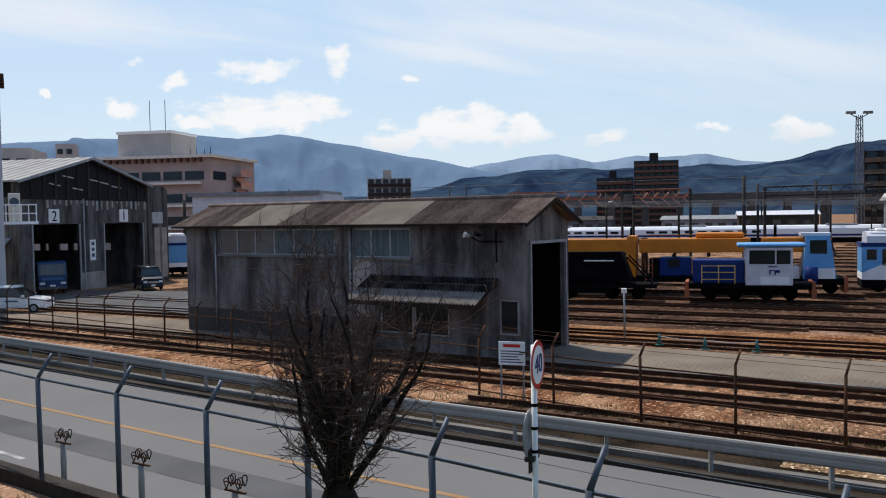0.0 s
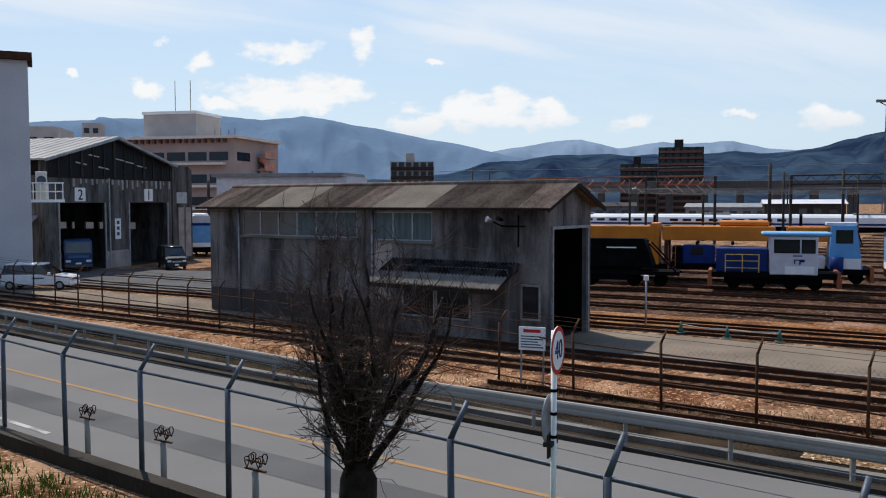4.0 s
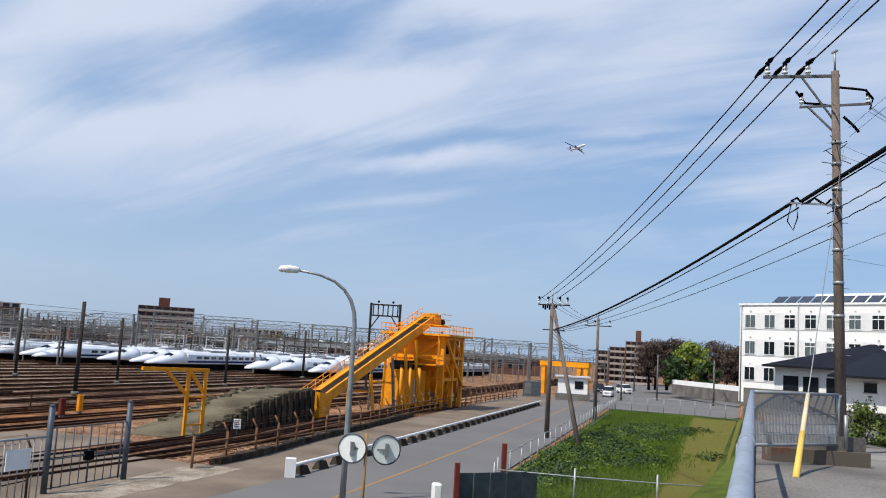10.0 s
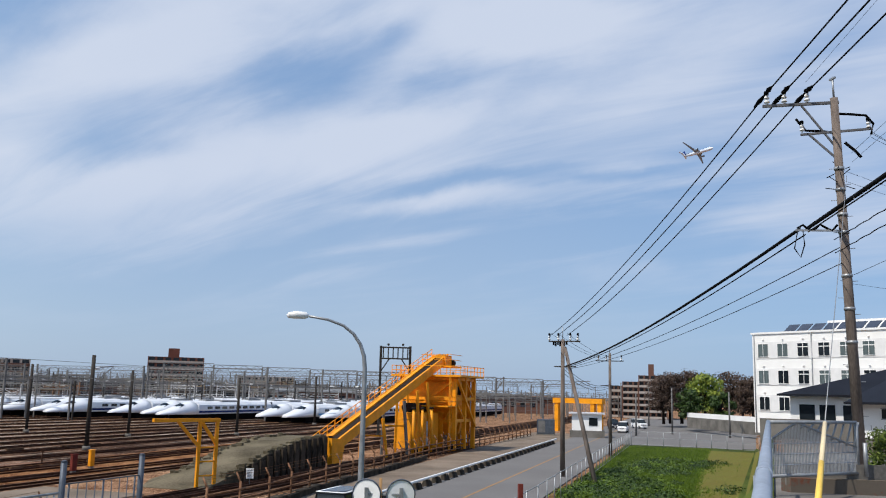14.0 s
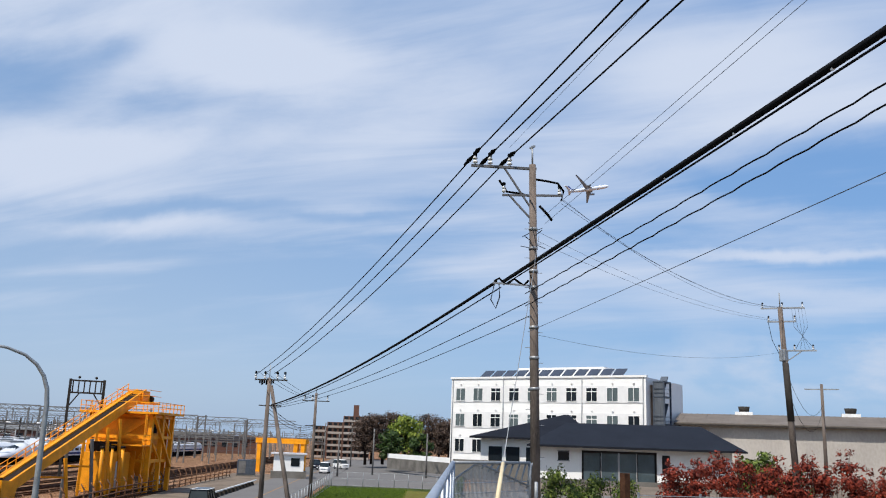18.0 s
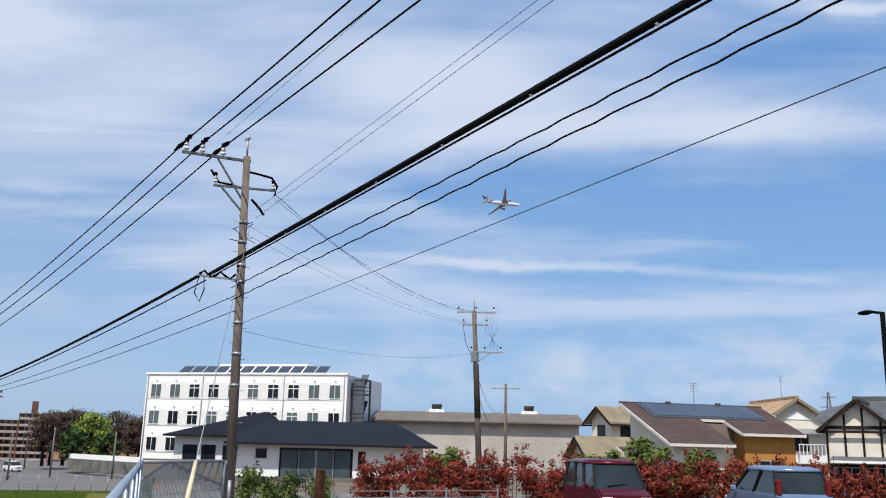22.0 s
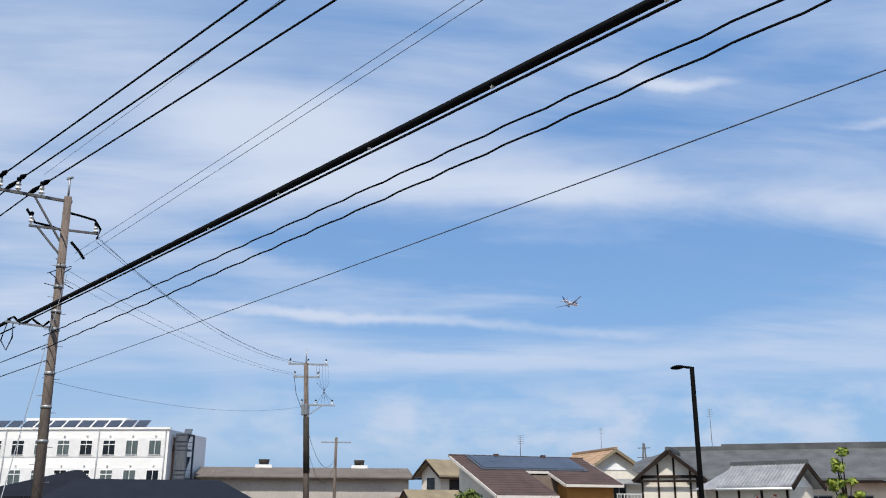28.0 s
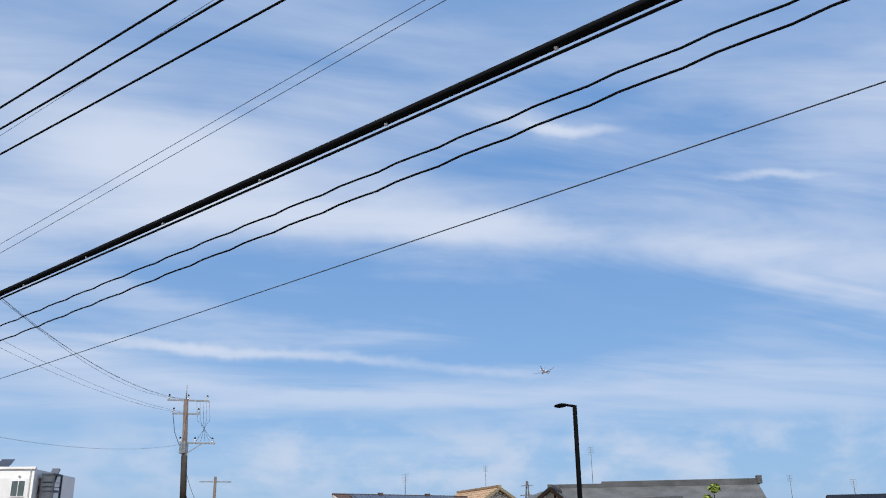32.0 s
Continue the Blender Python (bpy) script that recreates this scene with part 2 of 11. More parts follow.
# ---- materials ----
def mat(name, col, rough=0.75, metal=0.0, var=0.25, scale=1.5, fine=25.0, bump=0.15, col2=None, mixlo=0.35, mixhi=0.65, stretch=(1, 1, 1), rand=0.0, spec=0.12):
    """A worn surface: two colours blended by a coarse and a fine noise, with fine relief."""
    m = bpy.data.materials.new(name)
    m.use_nodes = True
    nt = m.node_tree
    N, L = nt.nodes, nt.links
    bsdf = N["Principled BSDF"]
    bsdf.inputs["Roughness"].default_value = rough
    bsdf.inputs["Metallic"].default_value = metal
    bsdf.inputs["Specular IOR Level"].default_value = spec
    a = tuple(max(0, c * (1 - var)) for c in col) + (1,)
    b = (tuple(col2) if col2 else tuple(min(1, c * (1 + var)) for c in col)) + (1,)
    co = N.new("ShaderNodeTexCoord")
    mp = N.new("ShaderNodeMapping")
    mp.inputs["Scale"].default_value = stretch
    L.new(co.outputs["Object"], mp.inputs[0])
    n1, n2 = N.new("ShaderNodeTexNoise"), N.new("ShaderNodeTexNoise")
    for n, s, d in ((n1, scale, 5), (n2, fine, 3)):
        n.inputs["Scale"].default_value = s
        n.inputs["Detail"].default_value = d
        L.new(mp.outputs[0], n.inputs["Vector"])
    add = N.new("ShaderNodeMath")
    add.operation = "MULTIPLY_ADD"
    L.new(n2.outputs[0], add.inputs[0])
    add.inputs[1].default_value = 0.45
    sub = N.new("ShaderNodeMath")
    sub.operation = "MULTIPLY_ADD"
    L.new(n1.outputs[0], sub.inputs[0])
    sub.inputs[1].default_value, sub.inputs[2].default_value = 0.8, -0.125
    L.new(sub.outputs[0], add.inputs[2])
    rg = N.new("ShaderNodeMapRange")
    rg.inputs[1].default_value, rg.inputs[2].default_value = mixlo, mixhi
    L.new(add.outputs[0], rg.inputs[0])
    mx = N.new("ShaderNodeMix")
    mx.data_type = "RGBA"
    L.new(rg.outputs[0], mx.inputs[0])
    mx.inputs[6].default_value, mx.inputs[7].default_value = a, b
    last = mx.outputs[2]
    if rand:
        oi = N.new("ShaderNodeObjectInfo")
        hv = N.new("ShaderNodeHueSaturation")
        r2 = N.new("ShaderNodeMapRange")
        r2.inputs[3].default_value, r2.inputs[4].default_value = 1 - rand, 1 + rand
        L.new(oi.outputs["Random"], r2.inputs[0])
        L.new(r2.outputs[0], hv.inputs["Value"])
        L.new(last, hv.inputs["Color"])
        last = hv.outputs[0]
    L.new(last, bsdf.inputs["Base Color"])
    if bump:
        bp = N.new("ShaderNodeBump")
        bp.inputs["Strength"].default_value = bump
        bp.inputs["Distance"].default_value = 0.02
        L.new(n2.outputs[0], bp.inputs["Height"])
        L.new(bp.outputs[0], bsdf.inputs["Normal"])
    return m


def leafy(name, dark, light, rough=0.6):
    """Leaves: colour varies from clump to clump."""
    m = bpy.data.materials.new(name)
    m.use_nodes = True
    N, L = m.node_tree.nodes, m.node_tree.links
    bsdf = N["Principled BSDF"]
    bsdf.inputs["Roughness"].default_value = rough
    bsdf.inputs["Specular IOR Level"].default_value = 0.3
    ge = N.new("ShaderNodeNewGeometry")
    mx = N.new("ShaderNodeMix")
    mx.data_type = "RGBA"
    L.new(ge.outputs["Random Per Island"], mx.inputs[0])
    mx.inputs[6].default_value, mx.inputs[7].default_value = dark + (1,), light + (1,)
    L.new(mx.outputs[2], bsdf.inputs["Base Color"])
    return m


def stones(name, dark, mid, light, size=0.07, patch=0.5, bump=0.6, specks=0.12):
    """Loose ballast: stones of mixed tones, drifting in colour from patch to patch, a few pale ones among them."""
    m = bpy.data.materials.new(name)
    m.use_nodes = True
    N, L = m.node_tree.nodes, m.node_tree.links
    bsdf = N["Principled BSDF"]
    bsdf.inputs["Roughness"].default_value = 0.95
    bsdf.inputs["Specular IOR Level"].default_value = 0.05
    co = N.new("ShaderNodeTexCoord").outputs["Object"]
    vo = N.new("ShaderNodeTexVoronoi")
    vo.inputs["Scale"].default_value = 1 / size
    L.new(co, vo.inputs["Vector"])
    pick = N.new("ShaderNodeSeparateColor")
    L.new(vo.outputs["Color"], pick.inputs[0])
    n1 = N.new("ShaderNodeTexNoise")
    n1.inputs["Scale"].default_value, n1.inputs["Detail"].default_value = patch, 7
    L.new(co, n1.inputs["Vector"])
    lift = N.new("ShaderNodeMath")
    lift.operation = "MULTIPLY_ADD"
    L.new(n1.outputs[0], lift.inputs[0])
    lift.inputs[1].default_value, lift.inputs[2].default_value = 2.2, -0.85
    both = N.new("ShaderNodeMath")
    both.operation = "MULTIPLY_ADD"
    L.new(pick.outputs[0], both.inputs[0])
    both.inputs[1].default_value = 0.55
    L.new(lift.outputs[0], both.inputs[2])
    tone = N.new("ShaderNodeValToRGB")
    L.new(both.outputs[0], tone.inputs[0])
    tone.color_ramp.elements[0].position, tone.color_ramp.elements[0].color = 0.15, dark + (1,)
    tone.color_ramp.elements[1].position, tone.color_ramp.elements[1].color = 0.95, light + (1,)
    tone.color_ramp.elements.new(0.52).color = mid + (1,)
    pale = N.new("ShaderNodeMath")
    pale.operation = "GREATER_THAN"
    L.new(pick.outputs[1], pale.inputs[0])
    pale.inputs[1].default_value = 1 - specks
    mx = N.new("ShaderNodeMix")
    mx.data_type = "RGBA"
    L.new(pale.outputs[0], mx.inputs[0])
    L.new(tone.outputs[0], mx.inputs[6])
    mx.inputs[7].default_value = tuple(min(0.6, c * 1.55) for c in light) + (1,)
    L.new(mx.outputs[2], bsdf.inputs["Base Color"])
    bp = N.new("ShaderNodeBump")
    bp.inputs["Strength"].default_value, bp.inputs["Distance"].default_value = bump, size * 0.6
    bp.invert = True
    L.new(vo.outputs["Distance"], bp.inputs["Height"])
    L.new(bp.outputs[0], bsdf.inputs["Normal"])
    return m


def stained_wall(name, base, soot):
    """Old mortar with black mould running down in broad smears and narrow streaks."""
    m = bpy.data.materials.new(name)
    m.use_nodes = True
    N, L = m.node_tree.nodes, m.node_tree.links
    bsdf = N["Principled BSDF"]
    bsdf.inputs["Roughness"].default_value, bsdf.inputs["Specular IOR Level"].default_value = 0.92, 0.1
    co = N.new("ShaderNodeTexCoord").outputs["Object"]

    def layer(stretch, detail, rough, off):
        mp = N.new("ShaderNodeMapping")
        mp.inputs["Scale"].default_value, mp.inputs["Location"].default_value = stretch, off
        L.new(co, mp.inputs[0])
        n = N.new("ShaderNodeTexNoise")
        n.inputs["Scale"].default_value, n.inputs["Detail"].default_value, n.inputs["Roughness"].default_value = 1.0, detail, rough
        L.new(mp.outputs[0], n.inputs["Vector"])
        return n.outputs[0]

    def ramp(v, a, b, to=1.0):
        r = N.new("ShaderNodeMapRange")
        r.interpolation_type = "SMOOTHSTEP"
        L.new(v, r.inputs[0])
        r.inputs[1].default_value, r.inputs[2].default_value, r.inputs[4].default_value = a, b, to
        return r.outputs[0]

    def mix(fac, a, b):
        n = N.new("ShaderNodeMix")
        n.data_type = "RGBA"
        L.new(fac, n.inputs[0])
        for i, v in ((6, a), (7, b)):
            if isinstance(v, tuple):
                n.inputs[i].default_value = v + (1,)
            else:
                L.new(v, n.inputs[i])
        return n.outputs[2]

    smear = layer((0.55, 0.55, 0.20), 7, 0.62, (3.1, 0.0, 1.7))
    run = layer((2.6, 2.6, 0.22), 6, 0.6, (0.4, 0.2, 0.9))
    grain = layer((9, 9, 9), 5, 0.6, (0, 0, 0))
    c = mix(ramp(grain, 0.3, 0.7, 0.5), base, tuple(v * 0.62 for v in base))
    c = mix(ramp(run, 0.50, 0.72, 0.75), c, tuple(v * 2.2 for v in soot))
    c = mix(ramp(smear, 0.38, 0.68, 0.92), c, soot)
    L.new(c, bsdf.inputs["Base Color"])
    bp = N.new("ShaderNodeBump")
    bp.inputs["Strength"].default_value, bp.inputs["Distance"].default_value = 0.15, 0.02
    L.new(grain, bp.inputs["Height"])
    L.new(bp.outputs[0], bsdf.inputs["Normal"])
    return m


M = {}
M["shed_roof"] = mat("shed_roof", (0.27, 0.265, 0.262), 0.7, 0.0, var=0.2, scale=0.4, fine=6, bump=0.1, spec=0.3)
M["concrete"] = mat("concrete", (0.144, 0.135, 0.123), 0.9, var=0.3, scale=0.6, fine=18, bump=0.25)
M["galv"] = mat("galv", (0.294, 0.308, 0.322), 0.5, 0.5, var=0.2, scale=3, fine=30)
M["galv_blue"] = mat("galv_blue", (0.08, 0.095, 0.12), 0.5, 0.3, var=0.2, scale=3, fine=30)
M["rail_paint"] = mat("rail_paint", (0.42, 0.40, 0.37), 0.65, 0.0, var=0.35, scale=0.8, fine=9, bump=0.05, col2=(0.22, 0.18, 0.145), mixlo=0.52, mixhi=0.78, spec=0.2)
M["window_frame"] = mat("window_frame", (0.34, 0.34, 0.35), 0.5, 0.3, var=0.1)
M["tile_silver"] = mat("tile_silver", (0.26, 0.265, 0.28), 0.45, 0.0, var=0.25, scale=1.5, fine=14, bump=0.2, spec=0.4)
M["green_sheet"] = mat("green_sheet", (0.25, 0.36, 0.28), 0.6, 0.0, var=0.15)
M["car_glass"] = mat("car_glass", (0.020, 0.026, 0.028), 0.06, var=0.3, scale=0.8, bump=0, spec=0.6)
M["grey_beam"] = mat("grey_beam", (0.205, 0.214, 0.223), 0.6, 0.2, var=0.2, scale=1, fine=12)
M["white_paint"] = mat("white_paint", (0.78, 0.78, 0.77), 0.5, var=0.06, scale=1.5, fine=20, bump=0.05, spec=0.4)
M["white_wall"] = mat("white_wall", (0.80, 0.80, 0.79), 0.7, var=0.05, scale=0.4, fine=10, bump=0.05)
# black that stands for the shade inside openings
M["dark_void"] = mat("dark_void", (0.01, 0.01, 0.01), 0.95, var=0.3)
M["red"] = mat("red", (0.50, 0.03, 0.02), 0.5, var=0.15)
M["blue"] = mat("blue", (0.0096, 0.028, 0.136), 0.4, var=0.15)
M["sky_blue"] = mat("sky_blue", (0.11, 0.33, 0.62), 0.4, var=0.12, spec=0.4)
M["loco_grey"] = mat("loco_grey", (0.55, 0.55, 0.58), 0.5, var=0.1)
M["tile_brown"] = mat("tile_brown", (0.125, 0.066, 0.050), 0.7, var=0.15, scale=0.2, fine=5, bump=0.05)
M["tile_dark"] = mat("tile_dark", (0.03, 0.024, 0.0228), 0.7, var=0.2, scale=0.2, fine=5, bump=0.05)
M["balcony"] = mat("balcony", (0.36, 0.315, 0.285), 0.8, var=0.12, scale=0.3, fine=5, bump=0.05)
M["balcony_tan"] = mat("balcony_tan", (0.115, 0.085, 0.062), 0.8, var=0.2, scale=0.3, fine=5, bump=0.05)
M["roof_brown"] = mat("roof_brown", (0.08, 0.0544, 0.0496), 0.65, var=0.15, scale=1, fine=14)
M["trim_cream"] = mat("trim_cream", (0.62, 0.58, 0.53), 0.7, var=0.08, spec=0.2)
M["roof_tile"] = mat("roof_tile", (0.0975, 0.101, 0.105), 0.6, var=0.25, scale=1, fine=10)
M["roof_sand"] = mat("roof_sand", (0.225, 0.188, 0.128), 0.8, var=0.2, scale=1, fine=10)
M["roof_orange"] = mat("roof_orange", (0.396, 0.264, 0.1672), 0.8, var=0.2, scale=1, fine=10)
M["ochre_wall"] = mat("ochre_wall", (0.42, 0.20, 0.06), 0.85, var=0.08)
# shaded copy of the cream wall colour
M["taupe_wall"] = mat("taupe_wall", (0.20, 0.155, 0.13), 0.85, var=0.1)
M["ware_roof"] = mat("ware_roof", (0.152, 0.132, 0.116), 0.8, var=0.15, scale=0.5, fine=8)
M["solar"] = mat("solar", (0.045, 0.052, 0.07), 0.2, var=0.2, scale=0.8, bump=0, spec=0.5)
M["mast"] = mat("mast", (0.0385, 0.0341, 0.0303), 0.8, var=0.3, scale=2, fine=25)
M["timber"] = mat("timber", (0.025, 0.0175, 0.014), 0.85, var=0.3)
M["bark"] = mat("bark", (0.0225, 0.016, 0.014), 0.9, var=0.4, scale=6, fine=40, bump=0.6)
M["brick"] = mat("brick", (0.112, 0.0525, 0.0315), 0.9, var=0.3, scale=3, fine=20)
M["tyre"] = mat("tyre", (0.015, 0.015, 0.015), 0.85, var=0.2)
M["car_white"] = mat("car_white", (0.75, 0.75, 0.75), 0.25, var=0.03, bump=0, spec=0.4)
M["car_black"] = mat("car_black", (0.012, 0.014, 0.02), 0.2, var=0.05, bump=0, spec=0.4)
M["chrome"] = mat("chrome", (0.6, 0.6, 0.62), 0.2, 1.0, var=0.05, bump=0, spec=0.4)
M["glass_dark"] = mat("glass_dark", (0.012, 0.016, 0.02), 0.08, var=0.2, scale=0.7, bump=0, spec=0.35)
M["glass_sky"] = mat("glass_sky", (0.06, 0.084, 0.096), 0.12, var=0.3, scale=0.6, bump=0, spec=0.6)
M["curtain"] = mat("curtain", (0.0935, 0.121, 0.127), 0.4, var=0.25, scale=1.2, bump=0, stretch=(6, 6, 0.5))
M["steel_far"] = mat("steel_far", (0.15, 0.147, 0.144), 0.7, 0.1, var=0.2)
M["orange_steel"] = mat("orange_steel", (0.336, 0.104, 0.048), 0.7, var=0.2)
M["green_leaf"] = leafy("green_leaf", (0.025, 0.05, 0.008), (0.13, 0.17, 0.025))
M["bright_leaf"] = leafy("bright_leaf", (0.05, 0.10, 0.012), (0.26, 0.30, 0.04))
# farthest range: air haze is mixed into its base colour
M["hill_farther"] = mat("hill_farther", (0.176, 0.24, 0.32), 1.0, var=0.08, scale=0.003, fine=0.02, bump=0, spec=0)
M["teal"] = mat("teal", (0.035, 0.13, 0.12), 0.6, var=0.2)
M["sign_blue"] = mat("sign_blue", (0.02, 0.13, 0.45), 0.4, var=0.05, bump=0)
M["band_grey"] = mat("band_grey", (0.70, 0.70, 0.70), 0.8, var=0.05)
M["screen_grey"] = mat("screen_grey", (0.096, 0.108, 0.126), 0.4, var=0.2, scale=1, stretch=(5, 5, 0.4))
M["mesh_wire"] = mat("mesh_wire", (0.06, 0.051, 0.042), 0.8, 0.2, var=0.3)
M["mesh_galv"] = mat("mesh_galv", (0.18, 0.186, 0.192), 0.6, 0.4, var=0.2)
M["coach_blue"] = mat("coach_blue", (0.012, 0.022, 0.11), 0.4, var=0.1)
M["blade_dry"] = leafy("blade_dry", (0.10, 0.10, 0.03), (0.26, 0.21, 0.09))
M["stained"] = mat("stained", (0.168, 0.14, 0.112), 0.9, var=0.3, scale=1.4, fine=14, col2=(0.154, 0.0525, 0.0315), mixlo=0.5, mixhi=0.62)
M["headlamp"] = mat("headlamp", (0.7, 0.7, 0.72), 0.1, var=0.05, bump=0, spec=0.4)
M["galv_pipe"] = mat("galv_pipe", (0.33, 0.37, 0.43), 0.4, 0.4, var=0.15, scale=4, fine=40)
M["sky_dull"] = mat("sky_dull", (0.06, 0.13, 0.27), 0.4, var=0.1)
M["cable_black"] = mat("cable_black", (0.006, 0.006, 0.007), 0.9, var=0.2, bump=0, spec=0.1)
M["gravel"] = stones("gravel", (0.1008, 0.0578, 0.02952), (0.2592, 0.17, 0.1), (0.432, 0.306, 0.2009), 0.07, 0.6, 0.8, 0.10)
M["ramp_earth"] = mat("ramp_earth", (0.085, 0.070, 0.044), 0.95, var=0.35, scale=0.35, fine=9, bump=0.9, col2=(0.16, 0.135, 0.09))
M["concrete_dark"] = mat("concrete_dark", (0.038, 0.032, 0.026), 0.9, var=0.35, scale=0.5, fine=15, bump=0.3, stretch=(1, 1, 0.25))
M["rust"] = mat("rust", (0.062, 0.029, 0.016), 0.85, var=0.4, scale=3, fine=30)
M["yard_tan"] = mat("yard_tan", (0.20, 0.15, 0.10), 0.85, var=0.3)
M["yard_pale"] = mat("yard_pale", (0.42, 0.42, 0.42), 0.8, var=0.2)
M["new_sheet"] = mat("new_sheet", (0.235, 0.195, 0.150), 0.85, var=0.2, scale=0.7, fine=12)
M["roof_slate"] = mat("roof_slate", (0.012, 0.0135, 0.019), 0.55, var=0.2, scale=1, fine=14)
M["viaduct_grey"] = mat("viaduct_grey", (0.085, 0.082, 0.080), 0.9, var=0.3, scale=0.1, fine=2, stretch=(1, 1, 0.3))
M["black"] = mat("black", (0.004, 0.004, 0.0045), 0.8, var=0.3, spec=0.03)
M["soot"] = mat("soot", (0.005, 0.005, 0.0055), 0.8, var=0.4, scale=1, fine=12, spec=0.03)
# nearest range: a little blue haze is mixed into the woodland colours
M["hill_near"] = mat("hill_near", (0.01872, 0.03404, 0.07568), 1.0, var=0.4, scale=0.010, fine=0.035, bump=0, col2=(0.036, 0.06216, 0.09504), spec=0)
M["red_leaf"] = leafy("red_leaf", (0.050, 0.008, 0.005), (0.29, 0.040, 0.018), 0.75)
M["rust_light"] = mat("rust_light", (0.17, 0.088, 0.050), 0.85, var=0.4, scale=2, fine=20)
M["grass_dry"] = mat("grass_dry", (0.22, 0.180, 0.040), 0.9, var=0.45, scale=0.5, fine=6, bump=0.8, col2=(0.12, 0.125, 0.023))
M["red_dull"] = mat("red_dull", (0.15, 0.032, 0.024), 0.7, var=0.25)
M["pile"] = mat("pile", (0.028, 0.023, 0.018), 0.9, var=0.5, scale=1.2, fine=8, col2=(0.075, 0.058, 0.042), stretch=(1, 1, 0.4))
M["lawn_leaf"] = leafy("lawn_leaf", (0.09, 0.12, 0.012), (0.27, 0.28, 0.045))
M["asphalt"] = mat("asphalt", (0.192, 0.186, 0.183), 0.9, var=0.3, scale=0.16, fine=60, bump=0.3, col2=(0.155, 0.150, 0.147), mixlo=0.4, mixhi=0.62)
M["plaster_grey"] = mat("plaster_grey", (0.46, 0.46, 0.48), 0.8, var=0.08, scale=0.3, fine=8, bump=0.05)
M["road_yellow"] = mat("road_yellow", (0.42, 0.22, 0.075), 0.85, var=0.35, scale=1.5, fine=30, mixlo=0.25, mixhi=0.6, col2=(0.30, 0.19, 0.10))
M["gable_glass"] = mat("gable_glass", (0.010, 0.011, 0.013), 0.5, var=0.4, scale=0.5, fine=3, bump=0, spec=0.1)
# dark tone stands for the shadow in the ditch
M["ditch"] = mat("ditch", (0.018, 0.013, 0.009), 0.95, var=0.5, scale=0.6, fine=10, bump=0.8, col2=(0.05, 0.034, 0.022), spec=0.05)
M["asphalt_patch"] = mat("asphalt_patch", (0.085, 0.084, 0.086), 0.9, var=0.22, scale=0.3, fine=60, bump=0.3)
M["road_white"] = mat("road_white", (0.50, 0.50, 0.48), 0.85, var=0.2, scale=1.2, fine=14, mixlo=0.42, mixhi=0.62, col2=(0.16, 0.157, 0.155))
M["beige"] = mat("beige", (0.47, 0.345, 0.270), 0.85, var=0.08, scale=0.7, fine=15, bump=0.05)
M["brown_leaf"] = leafy("brown_leaf", (0.030, 0.020, 0.015), (0.12, 0.078, 0.056))
M["gable_trim"] = mat("gable_trim", (0.02, 0.018, 0.017), 0.8, var=0.2)
M["shade_green"] = leafy("shade_green", (0.008, 0.022, 0.004), (0.045, 0.085, 0.012))
M["cream_wall"] = mat("cream_wall", (0.66, 0.61, 0.53), 0.85, var=0.08)
M["ware_wall"] = mat("ware_wall", (0.40, 0.37, 0.34), 0.85, var=0.12, scale=0.25, fine=4, bump=0.05, stretch=(1, 1, 0.6))
M["tail_red"] = mat("tail_red", (0.13, 0.008, 0.008), 0.2, var=0.05, bump=0, spec=0.4)
M["rust_roof"] = mat("rust_roof", (0.105, 0.068, 0.052), 0.9, var=0.4, scale=1.0, fine=9, bump=0.3, col2=(0.21, 0.160, 0.130), mixlo=0.34, mixhi=0.74, stretch=(1.6, 0.5, 0.5), rand=0.5)
M["patch_plaster"] = mat("patch_plaster", (0.31, 0.275, 0.25), 0.9, var=0.25, scale=1, fine=10)
M["low_plaster"] = mat("low_plaster", (0.125, 0.108, 0.10), 0.9, var=0.4, scale=0.8, fine=10, col2=(0.05, 0.043, 0.04), mixlo=0.4, mixhi=0.7)
M["salmon"] = mat("salmon", (0.50, 0.24, 0.17), 0.7, var=0.2)
M["red_ballast"] = stones("red_ballast", (0.075, 0.026, 0.010), (0.175, 0.075, 0.030), (0.29, 0.155, 0.075), 0.09, 0.5, 0.7, 0.05)
M["sleeper"] = mat("sleeper", (0.095, 0.054, 0.032), 0.9, var=0.45, scale=2, fine=30)
M["rail_rust"] = mat("rail_rust", (0.045, 0.019, 0.010), 0.7, var=0.4, scale=2, fine=30)
M["awning_pale"] = mat("awning_pale", (0.20, 0.175, 0.15), 0.9, var=0.25, scale=3, fine=8)
M["awning_sheet"] = mat("awning_sheet", (0.014, 0.012, 0.012), 0.9, var=0.4, scale=1.5, fine=8, col2=(0.075, 0.064, 0.056), mixlo=0.42, mixhi=0.72)
M["block_red"] = mat("block_red", (0.135, 0.052, 0.038), 0.8, var=0.15, scale=0.2, fine=5, bump=0.05)
M["car_blue"] = mat("car_blue", (0.17, 0.245, 0.38), 0.25, 0.3, var=0.05, bump=0, spec=0.4)
M["car_red"] = mat("car_red", (0.085, 0.008, 0.017), 0.25, 0.2, var=0.06, bump=0, spec=0.4)
M["lot_paving"] = mat("lot_paving", (0.150, 0.140, 0.130), 0.9, var=0.25, scale=0.35, fine=30, bump=0.25, col2=(0.25, 0.235, 0.215))
# ballast tones lowered to carry the shadows along the rails
M["track_bed"] = stones("track_bed", (0.016, 0.008, 0.004), (0.060, 0.028, 0.014), (0.20, 0.115, 0.07), 0.07, 0.7, 0.8, 0.05)
